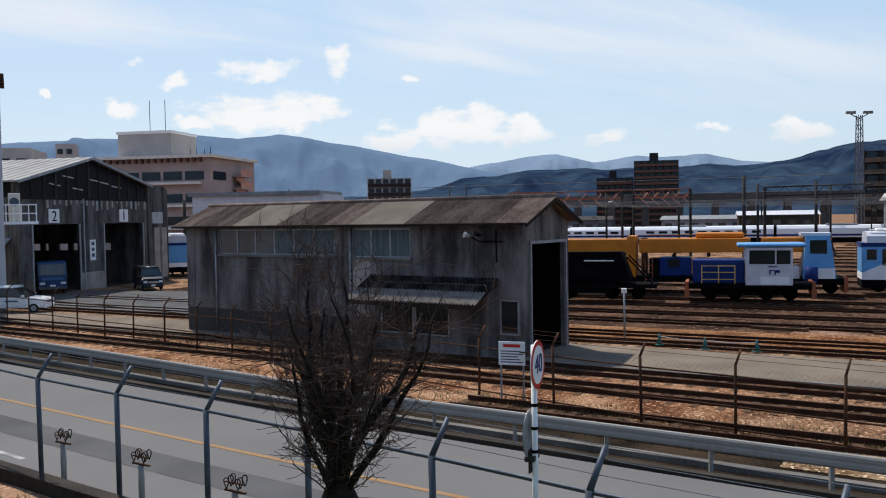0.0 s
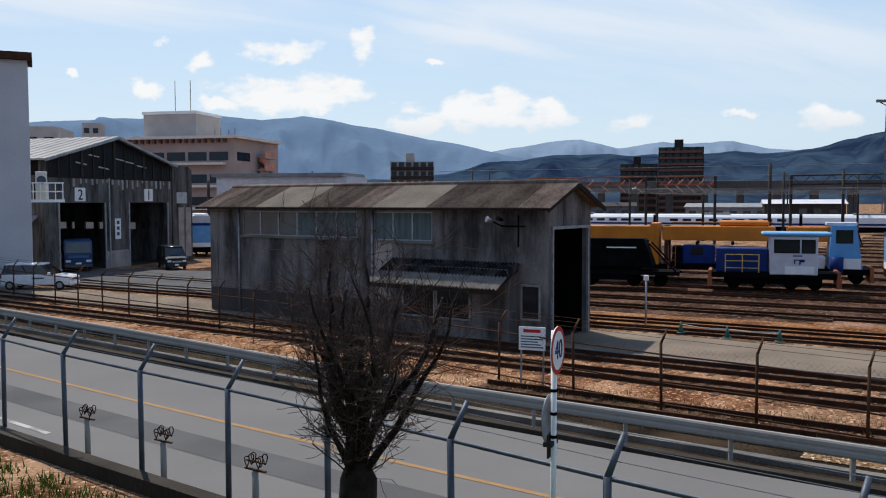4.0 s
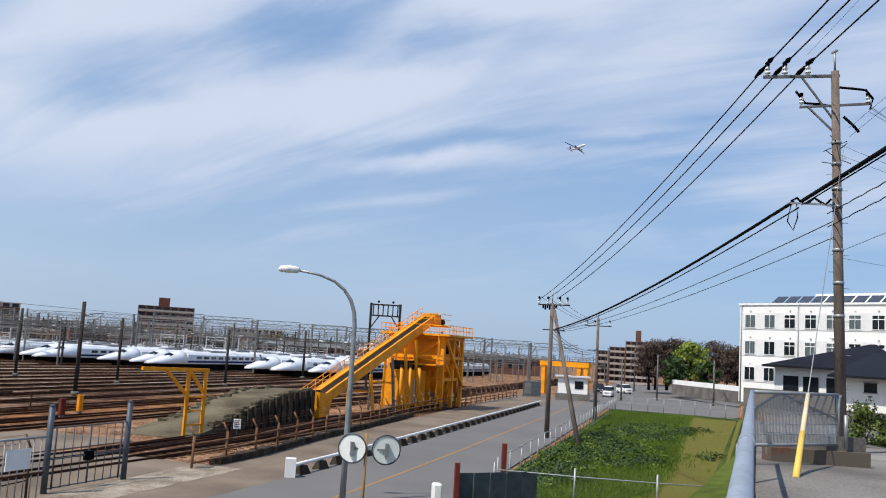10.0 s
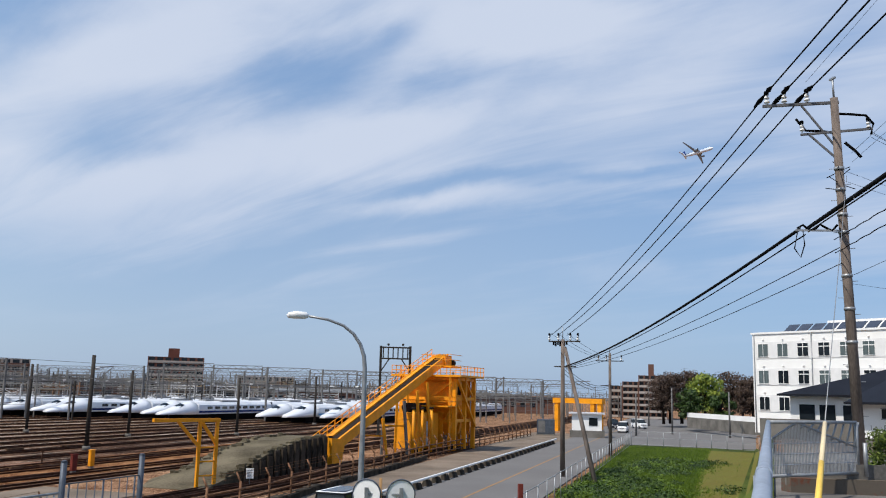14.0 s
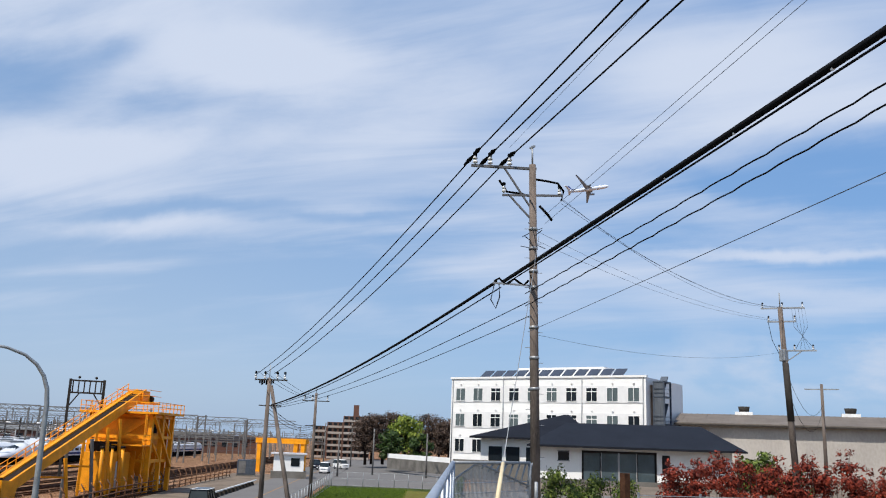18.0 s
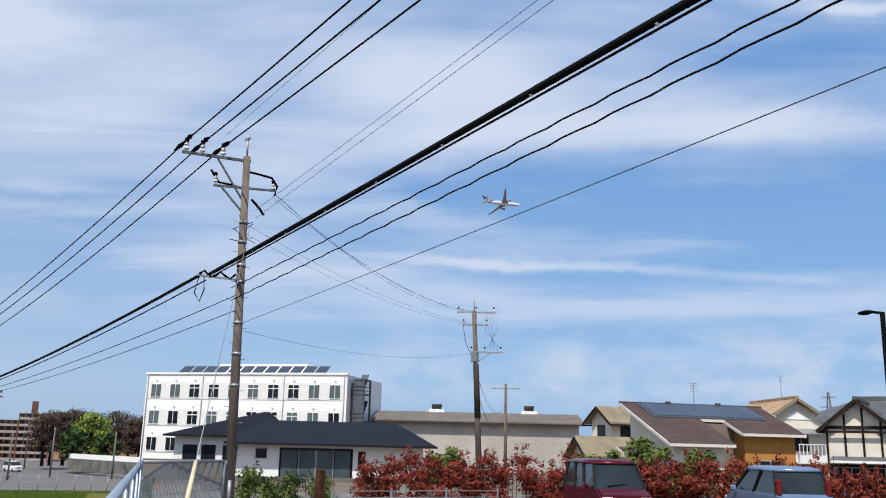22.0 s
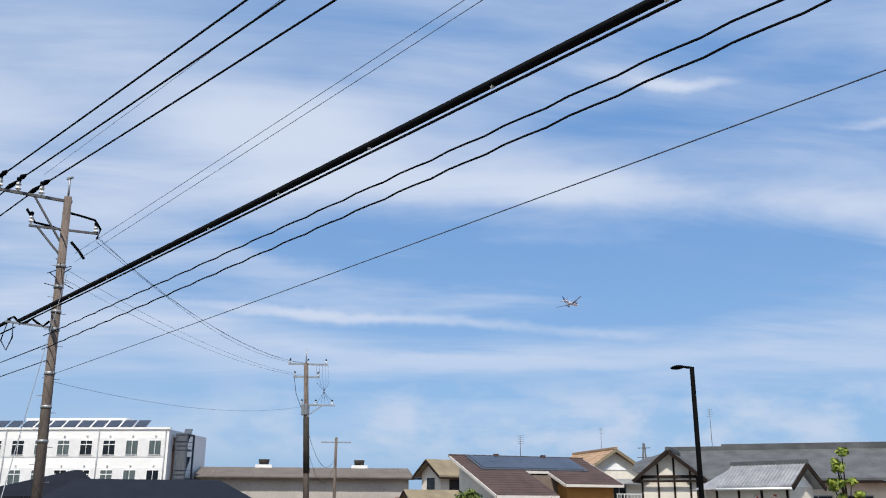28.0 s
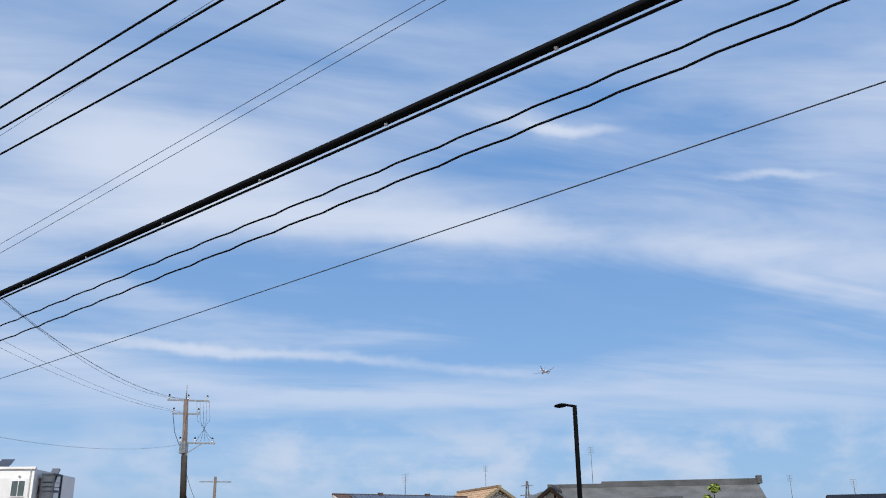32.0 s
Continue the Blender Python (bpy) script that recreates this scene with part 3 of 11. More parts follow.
M["pale_ballast"] = stones("pale_ballast", (0.10, 0.065, 0.045), (0.235, 0.175, 0.13), (0.38, 0.31, 0.25), 0.08, 0.5, 0.6, 0.08)
M["dust"] = stones("dust", (0.15, 0.12, 0.09), (0.25, 0.21, 0.165), (0.36, 0.31, 0.25), 0.04, 0.8, 0.4, 0.03)
M["pole_concrete"] = mat("pole_concrete", (0.145, 0.118, 0.102), 0.9, var=0.35, scale=2, fine=25, stretch=(1, 1, 0.3))
M["plane_grey"] = mat("plane_grey", (0.22, 0.28, 0.37), 0.45, var=0.08, bump=0)
M["plane_white"] = mat("plane_white", (0.66, 0.75, 0.88), 0.35, var=0.03, bump=0, spec=0.4)
M["arm_steel"] = mat("arm_steel", (0.13, 0.13, 0.135), 0.6, 0.3, var=0.3, scale=3, fine=30)
M["cream_plastic"] = mat("cream_plastic", (0.62, 0.52, 0.34), 0.5, var=0.1)
M["yellow_plastic"] = mat("yellow_plastic", (0.68, 0.46, 0.10), 0.5, var=0.12)
M["red_earth"] = stones("red_earth", (0.0792, 0.0255, 0.01022), (0.22, 0.105, 0.05256), (0.3608, 0.2213, 0.1351), 0.07, 0.55, 0.8, 0.08)
M["oil_ballast"] = stones("oil_ballast", (0.012, 0.006, 0.004), (0.045, 0.022, 0.013), (0.17, 0.095, 0.06), 0.12, 0.22, 0.8, 0.04)
M["yard_paving"] = mat("yard_paving", (0.1665, 0.1318, 0.1008), 0.9, var=0.28, scale=0.3, fine=30, bump=0.25)
M["truck_blue"] = mat("truck_blue", (0.016, 0.05, 0.14), 0.35, var=0.12, bump=0, spec=0.4)
M["pink_wall"] = mat("pink_wall", (0.36, 0.285, 0.255), 0.85, var=0.12, scale=0.3, fine=8, bump=0.05)
M["sheet_grey"] = mat("sheet_grey", (0.062, 0.058, 0.055), 0.8, var=0.45, scale=0.5, fine=3.0, bump=0.1, col2=(0.19, 0.178, 0.168), stretch=(2.0, 2.0, 0.3), mixlo=0.36, mixhi=0.74)
M["old_mortar"] = stained_wall("old_mortar", (0.225, 0.205, 0.196), (0.020, 0.0175, 0.0165))
# middle range: blue air haze is mixed into its base colour
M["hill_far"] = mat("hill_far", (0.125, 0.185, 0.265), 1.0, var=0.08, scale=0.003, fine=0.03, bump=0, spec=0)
M["twig"] = mat("twig", (0.066, 0.043, 0.038), 0.9, var=0.4, scale=6, fine=40)
M["plant_wall"] = mat("plant_wall", (0.40, 0.37, 0.35), 0.85, var=0.1, scale=0.4, fine=8, bump=0.05)
M["yellow"] = mat("yellow", (0.78, 0.295, 0.006), 0.55, var=0.2, scale=0.8, fine=12, bump=0.05, spec=0.3)
M["orange"] = mat("orange", (0.56, 0.168, 0.003), 0.5, var=0.18, scale=0.8, fine=12, bump=0.05, spec=0.4)
M["blade"] = leafy("blade", (0.022, 0.058, 0.003), (0.135, 0.205, 0.013))
M["grass"] = mat("grass", (0.022, 0.046, 0.005), 0.9, var=0.5, scale=0.12, fine=5, bump=0.8, col2=(0.085, 0.112, 0.014))
M["train_white"] = mat("train_white", (0.70, 0.72, 0.75), 0.35, var=0.05, scale=0.4, fine=6, bump=0, spec=0.4)
M["works_ballast"] = stones("works_ballast", (0.05632, 0.02363, 0.01314), (0.1584, 0.08438, 0.05146), (0.2957, 0.1772, 0.1232), 0.09, 0.4, 0.8, 0.07)
M["ballast"] = stones("ballast", (0.0748, 0.0315, 0.0146), (0.198, 0.1065, 0.0584), (0.3344, 0.2063, 0.1278), 0.08, 0.45, 0.8, 0.07)
M["rusty_bed"] = stones("rusty_bed", (0.0836, 0.03375, 0.01898), (0.1936, 0.1013, 0.06424), (0.3344, 0.21, 0.1533), 0.08, 0.6, 0.8, 0.06)


# ---- building tools ----
class Bm:
    """A mesh under construction."""

    def __init__(self):
        self.bm = bmesh.new()

    def box(self, x0, y0, z0, x1, y1, z1, m=None):
        vs = [self.bm.verts.new(p) for p in ((x0, y0, z0), (x1, y0, z0), (x1, y1, z0), (x0, y1, z0), (x0, y0, z1), (x1, y0, z1), (x1, y1, z1), (x0, y1, z1))]
        if m:
            for v in vs:
                v.co = m @ v.co
        for q in ((3, 2, 1, 0), (4, 5, 6, 7), (0, 1, 5, 4), (1, 2, 6, 5), (2, 3, 7, 6), (3, 0, 4, 7)):
            self.bm.faces.new([vs[i] for i in q])
        return self

    def beam(self, a, b, w, h=None):
        """A square bar from a to b."""
        a, b = Vector(a), Vector(b)
        h = h or w
        d = b - a
        q = d.to_track_quat("Z", "Y").to_matrix().to_4x4()
        return self.box(-w / 2, -h / 2, 0, w / 2, h / 2, d.length, Matrix.Translation(a) @ q)

    def cyl(self, a, b, r0, r1=None, n=10, caps=True):
        a, b = Vector(a), Vector(b)
        r1 = r0 if r1 is None else r1
        q = (b - a).to_track_quat("Z", "Y")
        ring = []
        for p, r in ((a, r0), (b, r1)):
            ring.append([self.bm.verts.new(p + q @ Vector((r * math.cos(t), r * math.sin(t), 0))) for t in (math.tau * i / n for i in range(n))])
        for i in range(n):
            j = (i + 1) % n
            f = self.bm.faces.new((ring[0][i], ring[0][j], ring[1][j], ring[1][i]))
            f.smooth = n > 5
        if caps:
            self.bm.faces.new(ring[0][::-1])
            self.bm.faces.new(ring[1])
        return self

    def tube(self, pts, r, n=6):
        """A smooth pipe through points; r may be one radius or one for each point."""
        pts = [Vector(p) for p in pts]
        rs = r if isinstance(r, (list, tuple)) else [r] * len(pts)
        rings = []
        for i, p in enumerate(pts):
            d = pts[min(i + 1, len(pts) - 1)] - pts[max(i - 1, 0)]
            q = d.to_track_quat("Z", "Y")
            rings.append([self.bm.verts.new(p + q @ Vector((rs[i] * math.cos(t), rs[i] * math.sin(t), 0))) for t in (math.tau * k / n for k in range(n))])
        for a, b in zip(rings, rings[1:]):
            for i in range(n):
                j = (i + 1) % n
                f = self.bm.faces.new((a[i], a[j], b[j], b[i]))
                f.smooth = n > 4
        self.bm.faces.new(rings[0][::-1])
        self.bm.faces.new(rings[-1])
        return self

    def prism(self, poly, y0, y1, axis="y", m=None):
        """A polygon in the plane across an axis, drawn out along that axis. y: poly is (x, z); x: poly is (y, z); z: poly is (x, y)."""
        put = {"y": lambda p, t: (p[0], t, p[1]), "x": lambda p, t: (t, p[0], p[1]), "z": lambda p, t: (p[0], p[1], t)}[axis]
        A = [self.bm.verts.new(put(p, y0)) for p in poly]
        B = [self.bm.verts.new(put(p, y1)) for p in poly]
        if m:
            for v in A + B:
                v.co = m @ v.co
        n = len(poly)
        fs = [self.bm.faces.new(A), self.bm.faces.new(B[::-1])]
        for i in range(n):
            j = (i + 1) % n
            fs.append(self.bm.faces.new((A[i], B[i], B[j], A[j])))
        bmesh.ops.recalc_face_normals(self.bm, faces=fs)
        return self

    def quad(self, *pts):
        self.bm.faces.new([self.bm.verts.new(p) for p in pts])
        return self

    def loft(self, rings, smooth=True, caps=True):
        R = [[self.bm.verts.new(p) for p in ring] for ring in rings]
        n = len(R[0])
        fs = []
        for a, b in zip(R, R[1:]):
            for i in range(n):
                j = (i + 1) % n
                f = self.bm.faces.new((a[i], a[j], b[j], b[i]))
                f.smooth = smooth
                fs.append(f)
        if caps:
            fs.append(self.bm.faces.new(R[0][::-1]))
            fs.append(self.bm.faces.new(R[-1]))
        bmesh.ops.recalc_face_normals(self.bm, faces=fs)
        return self

    def ball(self, c, r, n=8, squash=(1, 1, 1)):
        m = Matrix.Translation(c) @ Matrix.Diagonal((r * squash[0], r * squash[1], r * squash[2], 1))
        for f in bmesh.ops.create_uvsphere(self.bm, u_segments=n, v_segments=max(4, n // 2), radius=1, matrix=m)["verts"]:
            for g in f.link_faces:
                g.smooth = True
        return self

    def bevel(self, w, seg=1):
        bmesh.ops.bevel(self.bm, geom=list(self.bm.edges), offset=w, segments=seg, affect="EDGES", clamp_overlap=True)
        return self

    def mesh(self, name, material):
        me = bpy.data.meshes.new(name)
        self.bm.to_mesh(me)
        self.bm.free()
        for mm in material if isinstance(material, (list, tuple)) else [material]:
            me.materials.append(M[mm])
        return me


def part(name, b, material, parent, label=""):
    """One mesh object under a thing or a part."""
    ob = new(name, b.mesh(name, material) if isinstance(b, Bm) else b)
    ob.parent = parent
    if label:
        ob["label"] = label
    return ob


def thing(name, label, category, at=None, group="", kind=""):
    ob = tagged(new(name), label, category, group, kind)
    if at is not None:
        ob.matrix_basis = at
    return ob


def solid(name, b, material, label="", category="", group="", kind="", at=None):
    """A thing that is one mesh."""
    ob = tagged(new(name, b.mesh(name, material)), label, category, group, kind)
    if at is not None:
        ob.matrix_basis = at
    return ob


# the yard's own axes: u runs along the road, v from the camera's side across the tracks
TURN = -32.0
YARD = pose(0, 0, 0, 0, 0, TURN)


def at_yard(u, v, z=0.0, rz=0.0):
    return YARD @ pose(u, v, z, 0, 0, rz)


def W(u, v, z=0.0):
    return YARD @ Vector((u, v, z))


def polar(az, d, z=0.0):
    return Vector((d * math.sin(radians(az)), d * math.cos(radians(az)), z))


def road_v(u):
    """The road's middle line, a gentle bend."""
    if u < -24:
        return 16.2 - 0.088 * (u + 24)
    if u > 43:
        return 16.1 + 0.086 * (u - 43)
    return 14.7 + 0.0013 * (u - 10) ** 2


def lerp(xs, ys, x):
    return float(np.interp(x, xs, ys))


def smooth(a, b, x):
    t = min(1, max(0, (x - a) / (b - a)))
    return t * t * (3 - 2 * t)


# ---- ground, road, slopes ----
def ground_z(x, y):
    p = YARD.inverted() @ Vector((x, y, 0))
    u, v = p.x, p.y
    d = math.hypot(x, y)
    high = 4.3 - 0.6 * smooth(8, 30, d) + 0.26 * (smooth(9, 13, d) - smooth(18, 23, d)) - 0.7 * smooth(45, 80, d) - 2.6 * smooth(90, 250, d)
    foot = 9.3 - 7.4 * smooth(5, 15, u)
    foot += 4 * smooth(-40, -80, u)
    k = 1 - smooth(0.4, foot, v)
    k *= 1 - smooth(250, 400, d)
    return high * k - 0.03 * (1 - k)


def bank_cut(x, y):
    """The bare sheet lies deeper where turf covers the bank."""
    p = YARD.inverted() @ Vector((x, y, 0))
    return 0.4 if -56 < p.x < 113 and 0.28 < p.y < 8.6 else 0.0


def make_ground():
    b = Bm()
    radii = [0.6 * 1.04 ** i for i in range(227)]
    steps = 420
    rows = []
    for r in radii:
        row = []
        for i in range(steps):
            a = math.tau * i / steps
            x, y = r * math.sin(a), r * math.cos(a)
            row.append(b.bm.verts.new((x, y, ground_z(x, y) - bank_cut(x, y))))
        rows.append(row)
    for p, q in zip(rows, rows[1:]):
        for i in range(steps):
            j = (i + 1) % steps
            b.bm.faces.new((p[i], q[i], q[j], p[j])).smooth = True
    b.bm.faces.new(rows[0][::-1])
    bmesh.ops.recalc_face_normals(b.bm, faces=list(b.bm.faces))
    solid("ground", b, "ballast", "brown ballast and dirt of the railway yard", "ground", kind="structure")


make_ground()


def ribbon(us, v0, v1, z, thick=0.0):
    """A strip along u between two offsets (functions of u)."""
    b = Bm()
    L = [b.bm.verts.new(W(u, v0(u), z)) for u in us]
    R = [b.bm.verts.new(W(u, v1(u), z)) for u in us]
    for i in range(len(us) - 1):
        b.bm.faces.new((L[i], L[i + 1], R[i + 1], R[i]))
    if thick:
        geo = bmesh.ops.extrude_face_region(b.bm, geom=list(b.bm.faces))
        for g in geo["geom"]:
            if isinstance(g, bmesh.types.BMVert):
                g.co.z -= thick
    bmesh.ops.recalc_face_normals(b.bm, faces=list(b.bm.faces))
    return b


US = [-120 + 4 * i for i in range(100)]
solid("road", ribbon(US, lambda u: road_v(u) - 4.1, lambda u: road_v(u) + 3.7, 0.05, 0.2), "asphalt", "grey asphalt two-lane road", "road", kind="structure")
solid("road_patch", ribbon([-60 + 3 * i for i in range(22)], lambda u: road_v(u) - 2.3, lambda u: road_v(u) - 1.2, 0.056), "asphalt_patch", "darker strip along the lane", "road", kind="structure")
solid("centre_line", ribbon(US, lambda u: road_v(u) - 0.08, lambda u: road_v(u) + 0.08, 0.058), "road_yellow", "yellow centre line on the road", "road marking", kind="structure")
solid("edge_line", ribbon([u for u in US if u < -16], lambda u: road_v(u) - 3.45, lambda u: road_v(u) - 3.3, 0.058), "road_white", "white edge line on the road", "road marking", kind="structure")
# kerb and ditch wall between road and guard rail
solid("kerb", ribbon([u for u in US if u < 24], lambda u: road_v(u) + 3.75, lambda u: road_v(u) + 4.0, 0.16, 0.3), "concrete_dark", "dirty concrete kerb along the road", "kerb", kind="structure")
solid("retaining_wall", ribbon([u for u in US if u < 20], lambda u: road_v(u) - 4.5, lambda u: road_v(u) - 4.15, 0.28, 0.7), "concrete_dark", "low dark concrete wall under the road fence", "wall", kind="structure")
# flat strip; the ditch's shadow is painted by its dark colour
solid("ditch", ribbon([u for u in US if u < 22], lambda u: road_v(u) + 4.0, lambda u: road_v(u) + 6.4, 0.0), "ditch", "ditch behind the guard rail, its shadow put into a dark colour", "ditch", kind="structure")
solid("kerb", ribbon([u for u in US if u < 22], lambda u: road_v(u) + 4.75, lambda u: road_v(u) + 5.0, 0.14, 0.3), "concrete", "pale concrete ledge of the ditch", "kerb", kind="structure")
solid("kerb", ribbon([u for u in US if u < 22], lambda u: road_v(u) + 6.2, lambda u: road_v(u) + 6.5, 0.2, 0.3), "rust_roof", "rust-stained concrete edge of the yard", "kerb", kind="structure")
# paving inside the yard and at the gate
solid("pavement", ribbon([-60 + 4 * i for i in range(26)], lambda u: 31.2 + 0.02 * u, lambda u: 36.9 + 0.05 * u, 0.04, 0.2), "yard_paving", "grey paved lane between the tracks", "pavement", kind="structure")
solid("pavement", ribbon([19 + 2 * i for i in range(9)], lambda u: road_v(u) + 3.7, lambda u: 33 - 0.12 * (u - 19), 0.045, 0.2), "yard_paving", "grey paved gateway into the yard", "pavement", kind="structure")


solid("pavement", ribbon([32 + 3 * i for i in range(36)], lambda u: road_v(u) + 3.7, lambda u: 23.4 + 0.118 * (u - 33), 0.02, 0.2), "yard_paving", "grey dusty paved strip between road and yard fence", "pavement", kind="structure")


def hill(name, profile, near, far, base, material, rough, seed, label):
    """A range of hills whose crest runs through the profile (azimuth, elevation)."""
    az = [p[0] for p in profile]
    el = [p[1] for p in profile]
    b = Bm()
    nx, ny = 220, 14
    rows = []
    for j in range(ny):
        t = j / (ny - 1)
        d = near + (far - near) * t
        row = []
        for i in range(nx):
            a = az[0] + (az[-1] - az[0]) * i / (nx - 1)
            crest = 5.8 + far * math.tan(radians(lerp(az, el, a)))
            n = noise.fractal(Vector((a * rough, t * 3.0, seed)), 0.9, 2.0, 6)
            h = base + (crest - base) * (smooth(0, 1, t) * 0.55 + t * 0.45) + n * (crest - base) * 0.22 * math.sin(math.pi * min(1, t * 1.02)) + n * 6 * (t > 0.95)
            row.append(b.bm.verts.new(polar(a, d, h)))
        rows.append(row)
    for p, q in zip(rows, rows[1:]):
        for i in range(nx - 1):
            b.bm.faces.new((p[i], p[i + 1], q[i + 1], q[i])).smooth = True
    bmesh.ops.recalc_face_normals(b.bm, faces=list(b.bm.faces))
    solid(name, b, material, label, "hills", kind="structure")


# distance haze is painted by the three hill colours
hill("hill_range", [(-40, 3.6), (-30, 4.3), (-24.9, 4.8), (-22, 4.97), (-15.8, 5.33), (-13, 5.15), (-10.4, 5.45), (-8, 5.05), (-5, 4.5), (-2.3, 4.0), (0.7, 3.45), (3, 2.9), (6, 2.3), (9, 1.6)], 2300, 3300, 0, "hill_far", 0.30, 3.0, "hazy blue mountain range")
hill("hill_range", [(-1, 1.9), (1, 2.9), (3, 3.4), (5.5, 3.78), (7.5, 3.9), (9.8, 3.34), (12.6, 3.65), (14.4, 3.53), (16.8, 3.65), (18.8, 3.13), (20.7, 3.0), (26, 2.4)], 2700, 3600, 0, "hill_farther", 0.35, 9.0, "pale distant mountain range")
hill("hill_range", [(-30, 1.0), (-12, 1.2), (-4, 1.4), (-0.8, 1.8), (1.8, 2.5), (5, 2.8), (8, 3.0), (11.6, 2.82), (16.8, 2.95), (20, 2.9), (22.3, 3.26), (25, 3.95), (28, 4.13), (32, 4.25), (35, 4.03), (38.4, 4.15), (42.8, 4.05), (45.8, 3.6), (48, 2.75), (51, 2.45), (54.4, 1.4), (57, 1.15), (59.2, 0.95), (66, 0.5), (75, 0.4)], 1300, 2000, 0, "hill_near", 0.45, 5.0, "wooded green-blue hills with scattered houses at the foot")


# ---- tracks ----
SLEEPER = Bm().box(-0.11, -1.05, -0.05, 0.11, 1.05, 0.03).mesh("sleeper", "sleeper")


def track(u0, u1, v, slope=0.0, bend=0.0, bed=1.15, name="railway_track", bed_mat="track_bed"):
    """Two rails on sleepers along u; v + slope * u + bend * u * u across."""
    f = lambda u: v + slope * u + bend * u * u
    root = thing(name, "rusty rails on dark sleepers in brown ballast", "railway track", group="yard tracks")
    us = [u0 + (u1 - u0) * i / 24 for i in range(25)]
    sink = 0.05 if v < 32 else 0.09
    for off in (-0.56, 0.56):
        prof = ((-0.06, 0.02), (0.06, 0.02), (0.06, 0.05), (0.015, 0.05), (0.015, 0.15), (0.034, 0.15), (0.034, 0.19), (-0.034, 0.19), (-0.034, 0.15), (-0.015, 0.15), (-0.015, 0.05), (-0.06, 0.05))
        b = Bm().loft([[W(u, f(u) + off + d, h - sink) for d, h in prof] for u in us], smooth=False)
        part("rail", b, "rail_rust", root)
    b = Bm()
    for a, e in zip(us, us[1:]):
        b.quad(W(a, f(a) - bed, -0.014), W(e, f(e) - bed, -0.014), W(e, f(e) + bed, -0.014), W(a, f(a) + bed, -0.014))
    part("ballast_bed", b, bed_mat, root, "brown ballast with the track shadows put into its colour" if bed_mat == "track_bed" else "rust-tinted pale ballast")
    b = Bm()
    n = int((u1 - u0) / 0.75)
    for i in range(n):
        u = u0 + i * 0.75 + random.uniform(-0.05, 0.05)
        c = f(u)
        m = at_yard(u, c, 0, math.degrees(math.atan(slope + 2 * bend * u)) + random.uniform(-1, 1))
        if v < 31 and -22 < u < 26:
            part("sleeper", SLEEPER, None, root).matrix_basis = m @ pose(0, 0, random.uniform(-0.045, -0.03))
            continue
        b.box(-0.11, -1.05, -0.05, 0.11, 1.05, random.uniform(0, 0.012) - (0.03 if 32 < v < 42 else 0.022 if 42 < v < 63 else 0), m)
    part("sleeper_stretch", b, "sleeper", root)["kind"] = "stuff"
    return root


for u0, u1, v, s, k in ((-14, 18.5, 23.2, 0, 0), (-60, 60, 27.0, 0.0, 0.0002), (-70, 90, 29.9, 0.0, 0.0001), (-70, 140, 38.4, 0.045, 0), (-70, 150, 41.0, 0.05, 0),
                        (-60, 160, 46.4, 0.06, 0), (-50, 170, 50.6, 0.07, 0), (-50, 180, 55.2, 0.08, 0), (-50, 190, 59.4, 0.085, 0), (-40, 200, 64.5, 0.07, 0),
                        (-40, 200, 70.3, 0.06, 0), (-40, 210, 76.5, 0.05, 0), (-30, 210, 83.0, 0.04, 0), (-30, 210, 90.0, 0.03, 0), (-30, 220, 97, 0.03, 0), (-30, 220, 104, 0.03, 0), (-30, 220, 111, 0.03, 0),
                        (-20, 230, 119, 0.02, 0), (-20, 230, 127, 0.02, 0), (-20, 240, 136, 0.02, 0), (-20, 240, 146, 0.02, 0), (-20, 240, 157, 0.02, 0)):
    track(u0, u1, v, s, k, 0.5 if v < 32 else 0.35 if v < 42 else 0.5 if v < 63 else 1.2 if v < 80 else 2.3 if v < 112 else 3.8)
for u0, u1, v, s in ((14, 64, 42.6, 0.02), (6, 70, 44.3, 0.06), (60, 240, 40.0, 0.02), (66, 250, 36.5, 0.03), (92, 300, 27.6, 0.09), (92, 300, 30.6, 0.085), (94, 300, 33.8, 0.08), (33, 100, 25.9, 0.07), (36, 96, 28.0, 0.06)):
    track(u0, u1, v, s, 0, 0.9, bed_mat="rusty_bed" if u0 in (33, 36) else "track_bed")
solid("yard_earth", ribbon([-70 + 4 * i for i in range(17)], lambda u: road_v(u) + 6.3, lambda u: 31.3 + 0.02 * u, -0.022), "red_earth", "rust-brown earth and ballast by the workshop", "ground", kind="structure")
solid("yard_earth", ribbon([-8 + 4 * i for i in range(16)], lambda u: 43.8 + 0.05 * u, lambda u: 44 + 0.05 * u + 22 * smooth(-12, 18, u), -0.021), "works_ballast", "pinkish-grey dusty ballast among the works tracks", "ground", kind="structure")
solid("oily_ground", ribbon([-60 + 4 * i for i in range(47)], lambda u: 43.8 + 0.05 * u, lambda u: 112 + 0.05 * u, -0.026), "oil_ballast", "dark ballast under the works trains", "ground", kind="structure")
solid("ballast_strip", ribbon([-40 + 4 * i for i in range(36)], lambda u: 38.6 + 0.06 * (u + 15), lambda u: 42.8 + 0.12 * (u + 15), -0.012), "red_ballast", "strip of rust-red ballast between tracks", "ground", kind="structure")
solid("dust_strip", ribbon([19 + 2 * i for i in range(9)], lambda u: 20.9 + 0.06 * (u - 19), lambda u: 22.6 + 0.11 * (u - 19), 0.052, 0.1), "dust", "pale sandy strip at the foot of the yard gate", "ground", kind="structure")
